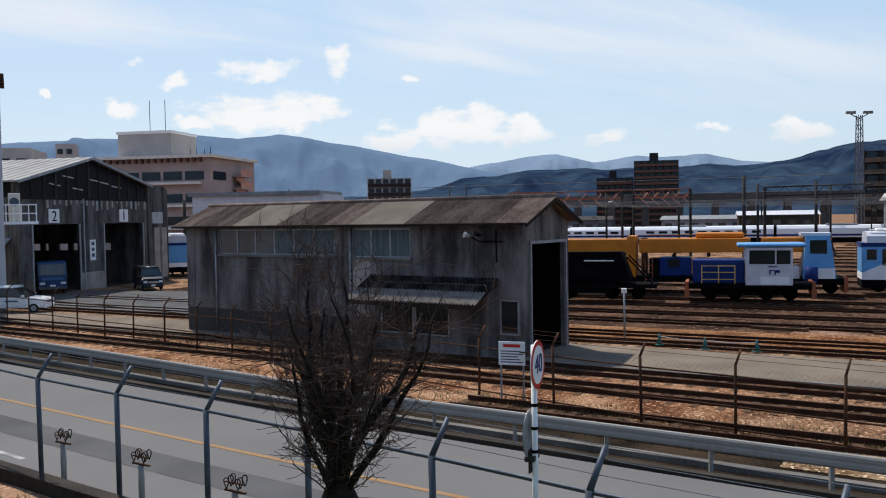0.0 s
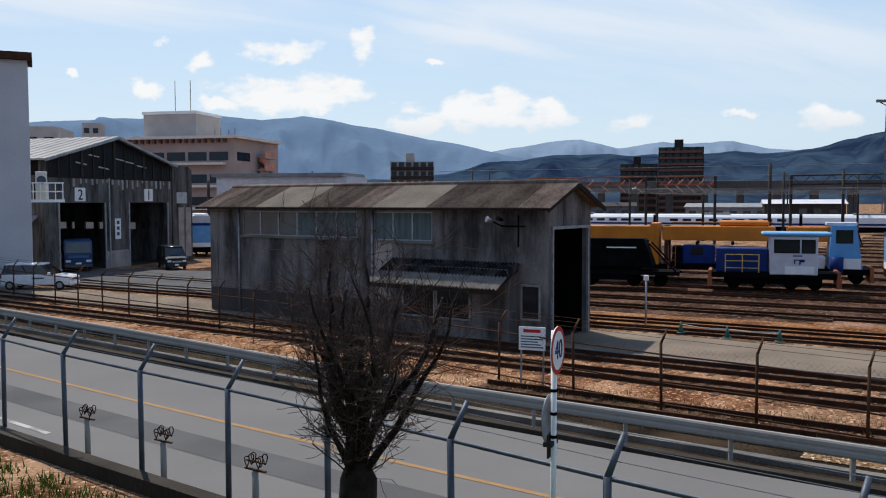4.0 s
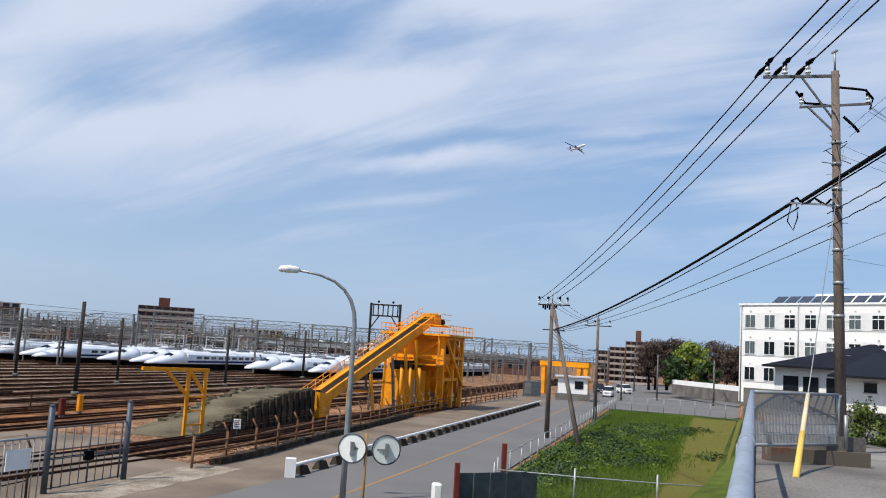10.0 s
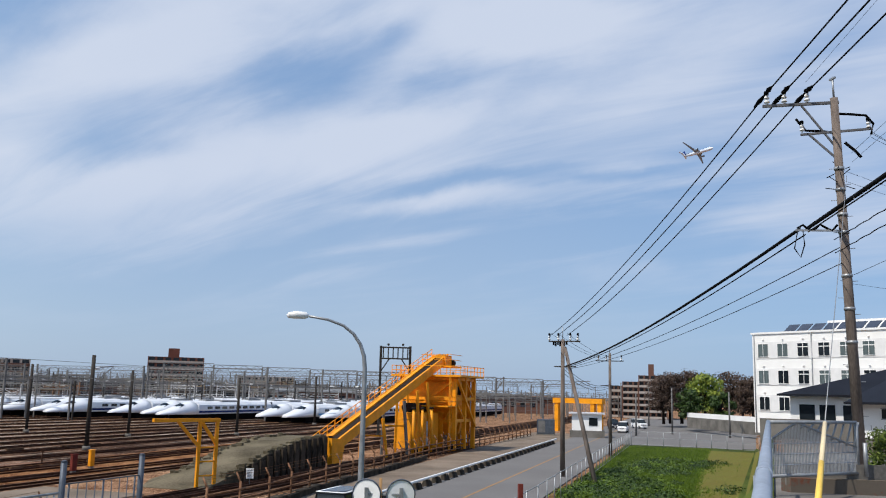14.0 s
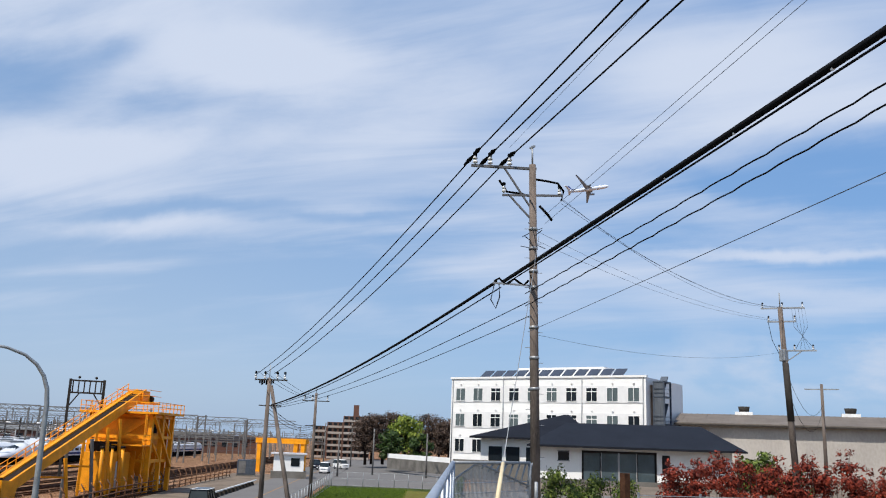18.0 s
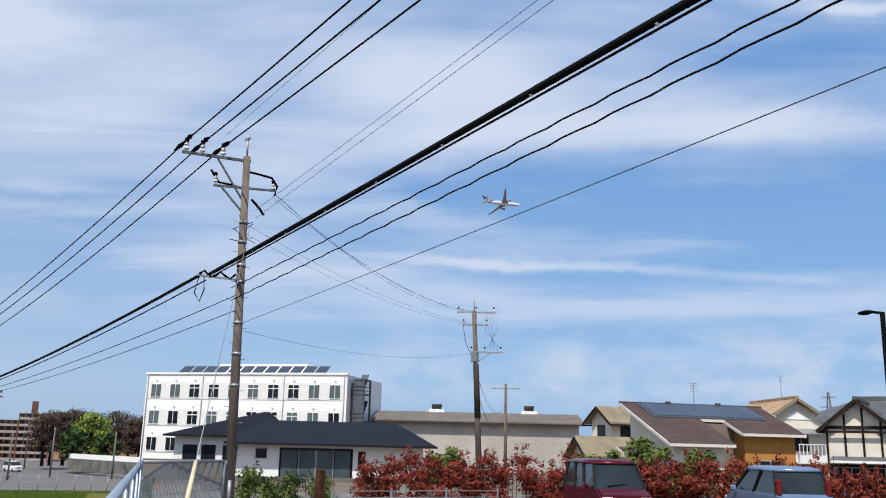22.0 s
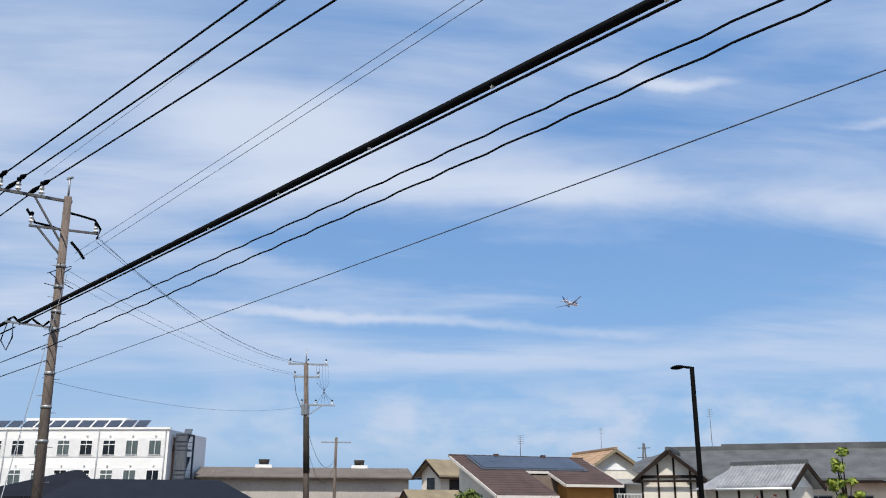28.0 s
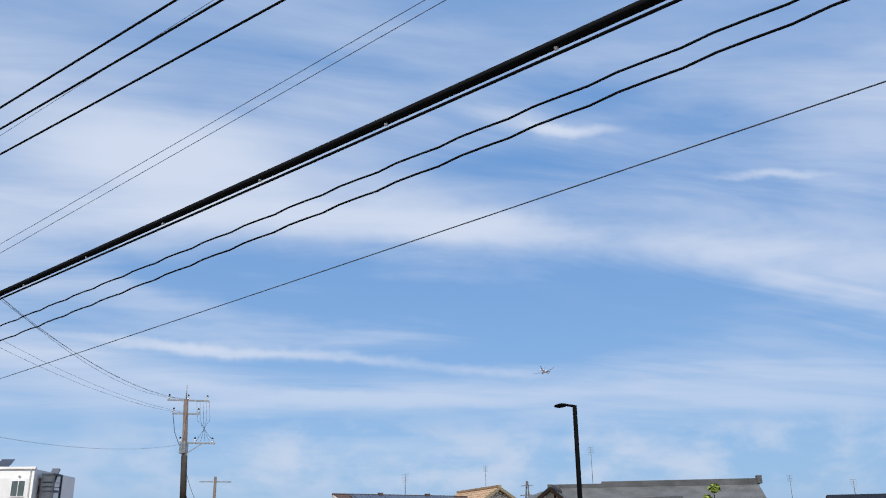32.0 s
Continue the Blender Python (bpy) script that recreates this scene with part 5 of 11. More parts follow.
P1 = Vector((20.95, -15.4, 3.55))
LEAN = Vector((0.0126, 0.0173, 0))  # the near pole leans, metres sideways per metre of height
P2 = Vector((61.9, -21.5, 0.0))
ARM = Vector((math.sin(radians(22)), math.cos(radians(22)), 0))


def utility_pole(base, top, r0, r1, label, lean=(0, 0)):
    root = thing("utility_pole", label, "utility pole", Matrix.Translation(base))
    h = top - base.z
    part("shaft", Bm().cyl((0, 0, -0.5), (lean[0], lean[1], h), r0, r1, 14), "pole_concrete", root)
    return root, h


def insulator(root, p, s=1.0):
    b = Bm()
    for k, (z, r) in enumerate(((0, 0.035), (0.05, 0.07), (0.1, 0.04), (0.15, 0.065), (0.2, 0.03))):
        b.cyl((p[0], p[1], p[2] + z * s), (p[0], p[1], p[2] + (z + 0.045) * s), r * s, r * 0.8 * s, 8)
    part("insulator", b, "white_paint", root)
    part("cover", Bm().tube([(p[0] - 0.09 * s, p[1] + 0.05 * s, p[2] + 0.26 * s), (p[0], p[1], p[2] + 0.30 * s), (p[0] + 0.07 * s, p[1] - 0.05 * s, p[2] + 0.22 * s)], [0.03 * s, 0.06 * s, 0.035 * s], 7), "black", root)


def make_poles():
    # near pole
    root, h = utility_pole(P1, 14.25, 0.15, 0.105, "tall brown-stained concrete utility pole with crossarms")
    root.matrix_basis = Matrix.Translation(P1) @ Vector((0, 0, 1)).rotation_difference(LEAN + Vector((0, 0, 1))).to_matrix().to_4x4()
    top = h
    part("top_spike", Bm().cyl((0, 0, top), (0, 0, top + 0.62), 0.03).box(-0.12, -0.03, top + 0.55, 0.12, 0.03, top + 0.6), "galv", root)
    za = 14.12 - P1.z
    part("crossarm", Bm().beam(ARM * -0.12 + Vector((0, 0, za)), ARM * 1.92 + Vector((0, 0, za)), 0.075), "arm_steel", root)
    part("brace", Bm().beam(ARM * 0.9 + Vector((0, 0, za)), Vector((0, 0, za - 1.35)), 0.05), "arm_steel", root)
    for s in (1.8, 1.33, 0.72):
        insulator(root, ARM * s + Vector((0, 0, za + 0.04)), 1.2)
    zb = 13.25 - P1.z
    part("crossarm", Bm().beam(ARM * 0.95 + Vector((0, 0, zb - 0.02)), ARM * -0.95 + Vector((0, 0, zb + 0.06)), 0.06), "arm_steel", root)
    for s in (0.9, -0.85):
        insulator(root, ARM * s + Vector((0, 0, zb + 0.05)))
    part("brace", Bm().beam(ARM * 0.75 + Vector((0, 0, zb)), Vector((0, 0, zb - 0.8)), 0.05), "arm_steel", root)
    b = Bm()
    b.tube([ARM * 1.05 + Vector((0, 0, zb + 0.45)), ARM * 0.75 + Vector((0.1, 0, zb + 0.12)), ARM * 0.3 + Vector((0.15, 0, zb + 0.1)), Vector((0.12, 0, zb + 0.02))], 0.035)
    b.tube([Vector((0, -0.05, zb + 0.55)), ARM * -0.45 + Vector((0, 0, zb + 0.5)), ARM * -0.8 + Vector((0, 0, zb + 0.45)), ARM * -0.98 + Vector((0, 0, zb + 0.2)), ARM * -0.9 + Vector((0, 0, zb - 0.1))], 0.035)
    b.tube([ARM * -0.2 + Vector((0, 0, zb - 0.3)), ARM * -0.45 + Vector((0, 0, zb - 0.55)), ARM * -0.6 + Vector((0, 0, zb - 0.75))], 0.04)
    part("jumper_lead", b, "black", root)
    # spiky anti-climb and service clamps
    for i in range(9):
        z = 12.35 - P1.z - i * 0.09
        a = i * 2.4
        b = Bm().cyl((0.1 * math.cos(a), 0.1 * math.sin(a), z), (0.5 * math.cos(a) * (0.5 + 0.5 * (i % 3) / 2), 0.42 * math.sin(a) * 0.9, z + 0.12 * (-1) ** i), 0.012, n=5)
        part("service_lead", b, "black", root)
    for z in (12.2, 11.6, 10.9, 10.4, 9.2, 8.3, 7.4):
        part("band", Bm().cyl((0, 0, z - P1.z - 0.04), (0, 0, z - P1.z + 0.04), 0.135 + 0.003 * (12 - z), n=14), "galv", root)
    for i in range(16):
        s = 1 if i % 2 else -1
        part("step_bolt", Bm().cyl((0, 0, 1.9 + i * 0.45), (0.27 * s * ARM.x, 0.27 * s * ARM.y, 1.9 + i * 0.45), 0.01, n=5), "galv", root)
    part("bracket", Bm().beam((0, 0, 10.45 - P1.z), ARM * 1.25 + Vector((0, 0, 10.5 - P1.z)), 0.05), "galv", root)
    b = Bm()
    b.tube([ARM * (1.2 - 0.15 * k) + Vector((0, 0, 10.55 - P1.z + 0.1 * math.sin(k * 1.9))) for k in range(8)], 0.035)
    b.tube([ARM * 1.15 + Vector((0.1, 0, 10.45 - P1.z)), ARM * 1.25 + Vector((0.1, 0, 10.0 - P1.z)), ARM * 1.1 + Vector((0.1, 0, 9.75 - P1.z)), ARM * 0.98 + Vector((0.1, 0, 10.1 - P1.z)), ARM * 1.0 + Vector((0.1, 0, 10.5 - P1.z))], 0.02)
    part("cable_loop", b, "black", root)
    # guy wire with its yellow guard
    g0, g1 = polar(123.42, 12.2, 4.47), P1 + Vector((0, 0, 8.45))
    guy = thing("guy_wire", "steel guy wire with a yellow plastic guard at its foot", "guy wire")
    part("wire", Bm().tube([g0, g0.lerp(g1, 0.5), g1], 0.008, 5), "galv", guy)
    part("guard", Bm().tube([g0, g0.lerp(g1, 0.035), g0.lerp(g1, 0.07)], [0.045, 0.042, 0.038], 10), "yellow_plastic", guy)
    part("sleeve", Bm().tube([g0.lerp(g1, 0.068), g0.lerp(g1, 0.10), g0.lerp(g1, 0.137)], [0.036, 0.034, 0.03], 10), "cream_plastic", guy, "faded cream upper sleeve")
    # far double pole
    r2, h2 = utility_pole(P2, 9.9, 0.19, 0.13, "weathered concrete utility pole with a leaning brace pole")
    part("brace_pole", Bm().cyl((-4.8, -0.7, -0.3), (-0.35, -0.05, 9.3), 0.17, 0.12, 12), "pole_concrete", r2)
    part("top_spike", Bm().cyl((0, 0, 9.9), (0, 0, 10.8), 0.03), "galv", r2)
    part("crossarm", Bm().beam((0.55, 0.9, 9.75), (-0.75, -1.1, 9.75), 0.09), "mast", r2)
    part("crossarm", Bm().beam((0.2, 0.6, 7.9), (-0.4, -0.9, 7.9), 0.08), "mast", r2)
    for s in (0.9, 0.3, -0.5, -1.0):
        insulator(r2, (s * 0.6, s * 0.95, 9.8), 1.6)
    b = Bm()
    for k in range(7):
        b.box(-0.2 + 0.14 * k, -0.3 + 0.12 * k, 9.5 - 0.1 * (k % 2), -0.08 + 0.14 * k, -0.2 + 0.12 * k, 9.75)
    part("switch", b, "black", r2)
    # third pole of the road line, farther on
    r3, h3 = utility_pole(Vector((84.9, -34.6, 0)), 10.2, 0.19, 0.13, "concrete utility pole beside the road")
    part("crossarm", Bm().beam((0.7, 1.2, 9.4), (-0.7, -1.2, 9.4), 0.09), "mast", r3)
    part("top_spike", Bm().cyl((0, 0, 10.2), (0, 0, 10.9), 0.03), "galv", r3)
    part("crossarm", Bm().beam((0.5, 0.8, 6.9), (-0.5, -0.8, 6.9), 0.09), "mast", r3)
    for s in (1, 0.3, -1):
        insulator(r3, (0.6 * s, s, 9.45), 1.6)
    # pole by the parking lot, leaning a little
    q = polar(141.9, 48, 3.2)
    r4, h4 = utility_pole(q, 13.2, 0.18, 0.12, "concrete utility pole with transformer arm behind the hedge", lean=(0.45, 0.2))
    part("top_spike", Bm().cyl((0.45, 0.2, h4), (0.46, 0.2, h4 + 0.75), 0.03), "galv", r4)
    tx = Vector((0.78, 0.62, 0))
    for z, s0, s1 in ((9.95, -1.0, 1.15), (9.25, -0.7, 0.7), (7.75, -0.2, 1.6)):
        c = Vector((0.4, 0.18, z))
        part("crossarm", Bm().beam(c + tx * -s1, c - tx * s0, 0.08), "galv", r4)
        for s in (s0 * 0.9, (s0 + s1) * 0.4, s1 * 0.9):
            insulator(r4, c - tx * s + Vector((0, 0, 0.03)), 0.8)
    for k in range(5):
        p0 = Vector((0.4, 0.18, 9.95)) - tx * (0.5 + 0.16 * k)
        part("drop_lead", Bm().tube([p0, p0 + Vector((0.02, 0.02, -1.0)) - tx * 0.12, Vector((0.4, 0.18, 7.85)) - tx * (1.5 - 0.22 * k)], 0.008, 5), "galv_blue", r4)
    part("arm_brace", Bm().beam(Vector((0.38, 0.17, 7.1)), Vector((0.4, 0.18, 7.72)) - tx * 0.9, 0.05), "galv", r4)
    part("drop_lead", Bm().tube([Vector((0.4, 0.18, 9.2)) + tx * 0.65, Vector((0.4, 0.18, 8.3)) + tx * 0.5, Vector((0.36, 0.16, 7.5)) + tx * 0.2], 0.014, 5), "black", r4)
    part("switch_box", Bm().box(0.2, 0.0, 7.2, 0.55, 0.35, 7.8).bevel(0.04), "galv", r4)
    part("lower_sleeve", Bm().cyl((0.19, 0.085, 4.2), (0.32, 0.142, 7.1), 0.175, 0.16, 12), "mast", r4)
    q = polar(143.45, 75, 2.6)
    r5, h5 = utility_pole(q, 11.2, 0.16, 0.11, "slim concrete utility pole in front of the warehouse")
    part("crossarm", Bm().beam((1.0, 0.75, h5 - 0.4), (-1.0, -0.75, h5 - 0.4), 0.09), "galv", r5)
    # lines over the road: from a pole behind the camera past the near pole to the far ones
    for s, zz, az in ((1.80, 14.46, 287), (1.33, 14.46, 287), (0.72, 14.44, 287)):
        a = Vector((P1.x, P1.y, 0)) + ARM * s
        way = Vector((math.sin(radians(az)), math.cos(radians(az)), 0))
        end = a + way * 34
        a = a + LEAN * 10.9
        cable(a + Vector((0, 0, zz)), end + Vector((0, 0, zz - 0.55)), 0.023, 0.05, label="black high-voltage line over the road")
        f = P2 + Vector((0.6, 0.95, 0)) * (s - 1.0)
        cable(a + Vector((0, 0, 14.45)), f + Vector((0, 0, 10.2)), 0.022, 0.55, label="black high-voltage line over the road")
        cable(f + Vector((0, 0, 10.35)), Vector((84.9, -34.6, 9.7)) + Vector((0.6, 1, 0)) * (s - 1.0), 0.014, 0.3, label="black high-voltage line over the road")
        strain = solid("strain_insulator", Bm().tube([a + Vector((0, 0, zz)) + way * 0.05, a + way * 0.25 + Vector((0, 0, zz + 0.02)), a + way * 0.55 + Vector((0, 0, zz))], [0.03, 0.075, 0.03], 8), "black", "black strain insulator on the line", "insulator", group="overhead lines")
        d2 = (f - a).normalized()
        solid("strain_insulator", Bm().tube([a + Vector((0, 0, 14.45)), a + d2 * 0.5 + Vector((0, 0, 14.4)), a + d2 * 0.9 + Vector((0, 0, 14.36))], [0.03, 0.07, 0.03], 8), "black", "black strain insulator on the line", "insulator", group="overhead lines")

    def run(s, za, zb, az, back=0.0, **kw):
        a = Vector((P1.x, P1.y, 0)) + ARM * s
        way = Vector((math.sin(radians(az)), math.cos(radians(az)), 0))
        return cable(a + LEAN * (za - 3.55) - way * back + Vector((0, 0, za)), a + way * 34 + Vector((0, 0, zb)), **kw)

    run(-0.35, 12.64, 13.3, 290, r=0.006, sag=0.02, label="thin grey line between utility poles", mat_name="galv_blue")
    run(-0.35, 12.38, 13.18, 290, r=0.006, sag=0.02, label="thin grey line between utility poles", mat_name="galv_blue")
    run(0.72, 14.75, 14.0, 289, r=0.005, sag=0.02, label="thin grey line between utility poles", mat_name="galv_blue")
    run(0.35, 10.95, 10.9, 290, back=2.2, r=0.060, sag=0.05, label="thick black telephone cable bundle")
    run(0.35, 10.83, 10.775, 290, back=2.2, r=0.02, sag=0.05, label="black cable under the bundle")
    run(0.25, 10.2, 10.4, 290, r=0.014, sag=0.02, twist=0.011, label="twisted black service cable over the lot")
    run(0.25, 9.83, 10.3, 290, r=0.014, sag=0.04, twist=0.011, label="twisted black service cable over the lot")
    run(0.18, 9.06, 9.2, 291, r=0.007, sag=0.05, label="thin grey-green line over the lot", mat_name="galv_blue")
    # bands on the bundle
    a = Vector((P1.x, P1.y, 0)) + ARM * 0.35
    way = Vector((math.sin(radians(290)), math.cos(radians(290)), 0))
    for i in range(1, 13):
        t = (i * 2.6 - 0.4) / 34
        p = a + LEAN * 7.4 * (1 - t) + way * 34 * t + Vector((0, 0, 10.95 - 0.05 * t - 4 * 0.05 * t * (1 - t)))
        solid("cable_tie", Bm().cyl(p - way * 0.02 + Vector((0, 0, -0.055)), p + way * 0.02 + Vector((0, 0, -0.05)), 0.026, n=8), "white_paint", "white tie round the cable bundle", "cable tie", group="cable ties")
    # low cables between near and far pole
    for s, z0, z1, r in ((1.15, 10.5, 7.95, 0.05), (1.0, 10.35, 7.85, 0.02), (0.1, 10.0, 7.8, 0.014), (0.0, 9.6, 7.7, 0.012)):
        cable(P1 + LEAN * (z0 - 3.55) + ARM * s + Vector((0, 0, z0 - P1.z)), P2 + Vector((-0.2, -0.2, z1)), r, 0.45, label="black cable between the poles")
    for dz in (0, 0.25, -0.3):
        cable(P2 + Vector((0, 0, 7.8 + dz)), Vector((84.9, -34.6, 6.9 + dz * 0.6)), 0.02, 0.7)
    # lines from the near pole to the pole behind the hedge
    q = polar(141.9, 48, 0)
    for dz, dx in ((0, 0.3), (-0.12, -0.2), (0.05, 0.9)):
        cable(P1 + LEAN * 9.6 + ARM * -0.9 + Vector((0, 0, 13.2 + dz - P1.z)), q + Vector((dx, dx * 0.6, 13.2 + dz)), 0.006, 0.8, mat_name="galv_blue", label="thin grey line between utility poles")
    for z0, z1 in ((12.2, 12.5), (11.9, 12.45), (9.0, 10.9)):
        cable(P1 + LEAN * (z0 - 3.55) + Vector((0, 0, z0 - P1.z)), q + Vector((0.3, 0.2, z1)), 0.005, 0.5, mat_name="galv_blue", label="thin grey line between utility poles")
    cable(q + Vector((0.4, 0.2, 10.3)), polar(143.45, 75, 9.6), 0.012, 1.6)
    cable(q + Vector((0.4, 0.2, 9.6)), polar(143.45, 75, 9.3), 0.012, 2.2)


make_poles()


# ---- white three-storey building ----
def make_white_building():
    a, e = polar(120.85, 126), polar(133.2, 113)
    w = (e - a).length
    rz = math.degrees(math.atan2(e.y - a.y, e.x - a.x))
    root = thing("white_building", "white three-storey institutional building with rows of windows and roof solar panels", "building", pose(a.x, a.y, 1.6, 0, 0, rz))
    H = 12.95
    part("wall", Bm().box(0, 0, 0, w, 14, H), "white_wall", root)
    part("parapet", Bm().box(-0.15, -0.15, H, w + 0.15, 0.25, H + 0.25), "white_paint", root)
    rows = (H - 3.0, H - 6.5, H - 9.95)
    n = 10
    for r, z in enumerate(rows):
        part("band", Bm().box(0.5, -0.06, z - 0.25, w - 0.4, -0.004, z + 1.95), "band_grey", root, "pale grey band behind the windows")
        for i in range(n):
            x = 0.9 + i * (w - 3.2) / (n - 1)
            wd = part("window", Bm().box(x, -0.1, z, x + 1.44, -0.062, z + 1.66), ("curtain", "glass_dark", "glass_dark", "curtain")[(i * 7 + r * 3) % 4], root)
            part("sill", Bm().box(x - 0.06, -0.14, z - 0.06, x + 1.5, -0.065, z), "white_paint", wd)
            part("head", Bm().box(x - 0.06, -0.12, z + 1.66, x + 1.5, -0.065, z + 1.72), "white_paint", wd)
            part("jamb", Bm().box(x - 0.06, -0.12, z, x, -0.065, z + 1.66), "white_paint", wd)
            part("jamb", Bm().box(x + 1.44, -0.12, z, x + 1.5, -0.065, z + 1.66), "white_paint", wd)
            part("mullion", Bm().box(x + 0.69, -0.125, z, x + 0.75, -0.103, z + 1.66), "white_paint", wd)
            if 2 <= i < 8:
                part("transom", Bm().box(x, -0.13, z + 1.15, x + 1.44, -0.103, z + 1.25), "white_paint", wd)
            part("vent_hood", Bm().ball((x + 0.75, -0.12, z + 2.25), 0.13, 8), "band_grey", root)
    for x in (0.28, w * 0.295, w * 0.7, w - 0.35):
        part("downpipe", Bm().cyl((x, -0.12, 0), (x, -0.12, H), 0.07, n=8), "galv", root)
    part("solar_rack", Bm().box(3.5, 2.5, H, w - 3.0, 4.6, H + 0.2), "galv", root)
    m = int((w - 7) / 1.75)
    for i in range(m):
        x = 3.6 + i * (w - 7) / m
        part("solar_panel", Bm().prism([(1.6, H + 0.22), (3.4, H + 1.35), (3.38, H + 1.41), (1.58, H + 0.28)], x, x + (w - 7) / m - 0.3, "x"), "solar", root)
    part("roof_house", Bm().box(w * 0.26, 6, H, w * 0.72, 12, H + 1.95), "white_wall", root)
    # dark stair tower at the end
    b = Bm()
    for x in (w + 0.5, w + 1.8):
        for y in (1.0, 3.4):
            b.box(x, y, 0, x + 0.2, y + 0.2, H - 0.5)
    for z in (0.2, 3.6, 7.1, 10.5, H - 0.6):
        b.box(w + 0.5, 1.0, z, w + 2.0, 3.6, z + 0.18)
    tower = part("stair_tower", b, "galv_blue", root, "grey steel external stair tower")
    part("screen", Bm().box(w + 0.7, 1.05, 0.3, w + 1.8, 1.1, H - 0.6), "screen_grey", tower)
    for k in range(4):
        z = 0.4 + 3.4 * k
        part("stair_flight", Bm().beam((w + 1.25, 1.3, z), (w + 1.25, 3.3, z + 2.6), 0.9, 0.18), "galv_blue", tower)
        for y in (0.99, 3.61):
            part("rail", Bm().beam((w + 0.5, y, z + 1.0), (w + 2.0, y, z + 1.0), 0.06).beam((w + 0.5, y, z + 0.5), (w + 2.0, y, z + 0.5), 0.05), "galv_blue", tower)
    part("link", Bm().box(w, 1.6, 0, w + 0.5, 3.4, H - 0.9), "tile_dark", tower)


make_white_building()


# ---- houses ----
def hip_roof(b, x0, y0, x1, y1, z, rise, over=0.5, inset=None):
    x0, y0, x1, y1 = x0 - over, y0 - over, x1 + over, y1 + over
    s = (y1 - y0) / 2 if inset is None else inset
    sa, sb = s if isinstance(s, tuple) else (s, s)
    ym = (y0 + y1) / 2
    r0, r1 = (x0 + sa, ym, z + rise), (x1 - sb, ym, z + rise)
    P = [(x0, y0, z), (x1, y0, z), (x1, y1, z), (x0, y1, z)]
    b.quad(P[0], P[1], r1, r0)
    b.quad(P[2], P[3], r0, r1)
    b.quad(P[1], P[2], r1)
    b.quad(P[3], P[0], r0)
    b.quad(*[(p[0], p[1], p[2] - 0.01) for p in P[::-1]])
    for p, q in zip(P, P[1:] + P[:1]):
        b.beam((p[0], p[1], z - 0.07), (q[0], q[1], z - 0.07), 0.14)
    return b


def gable_roof(b, x0, y0, x1, y1, z, rise, over=0.5, t=0.14):
    """Ridge along x."""
    ym = (y0 + y1) / 2
    sl = rise / (ym - y0)
    ya, yb = y0 - over, y1 + over
    b.prism([(ya, z - sl * over), (ym, z + rise), (ym, z + rise + t), (ya, z - sl * over + t)], x0 - over, x1 + over, "x")
    b.prism([(yb, z - sl * over), (ym, z + rise), (ym, z + rise + t), (yb, z - sl * over + t)], x0 - over, x1 + over, "x")
    return b


def make_dark_house():
    a = polar(126.6, 62)
    root = thing("bungalow", "single-storey white house with a long dark slate hip roof", "house", pose(a.x, a.y, 2.9, 0, 0, -131))
    w = 12.6
    part("wall", Bm().box(0, 0, 0, w, 7, 2.85), "white_wall", root)
    part("roof", hip_roof(Bm(), -0.2, -0.3, w + 0.2, 7.5, 2.95, 1.6, 0.6, 2.4), "roof_slate", root)
    part("wing_roof", hip_roof(Bm(), -5.0, 4.4, 3.4, 10.6, 3.4, 1.85, 0.5, (6.7, 2.3)), "roof_slate", root)
    part("wing", Bm().box(-4.8, 4.6, 0, -0.004, 10.4, 3.35), "white_wall", root)
    w1 = part("window", Bm().box(1.2, -0.05, 1.95, 1.95, -0.004, 2.55), "glass_dark", root)
    part("window_frame", Bm().box(1.14, -0.08, 1.89, 2.01, -0.051, 1.95).box(1.14, -0.08, 2.55, 2.01, -0.051, 2.61), "galv", w1)
    for x in (2.9, 4.1, 5.3, 6.5):
        d = part("sliding_door", Bm().box(x, -0.06, 0.15, x + 1.12, -0.034, 2.5), "glass_sky", root)
        part("door_frame", Bm().box(x - 0.06, -0.09, 0.15, x + 0.02, -0.061, 2.55).box(x + 1.1, -0.09, 0.15, x + 1.18, -0.061, 2.55), "window_frame" if x in (4.1, 5.3) else "black", d)
    part("dark_panel", Bm().box(2.8, -0.03, 0.1, 7.75, -0.003, 2.65), "tile_dark", root)
    part("window", Bm().box(8.1, -0.05, 1.3, 8.6, -0.004, 2.5), "glass_dark", root)
    for x in (-4.2, -2.9, -1.4):
        part("window", Bm().box(x, 4.54, 1.5, x + 1.0, 4.596, 2.7), "glass_dark", root)
    wall = thing("garden_wall", "low grey-beige block garden wall", "wall", pose(a.x, a.y, 2.6, 0, 0, -131))
    part("panel", Bm().box(-3, -5.2, -0.3, 14, -5.0, 1.2), "concrete", wall)
    part("panel", Bm().box(-6.5, 2.4, -0.2, -0.4, 2.6, 2.0), "concrete", wall)


make_dark_house()


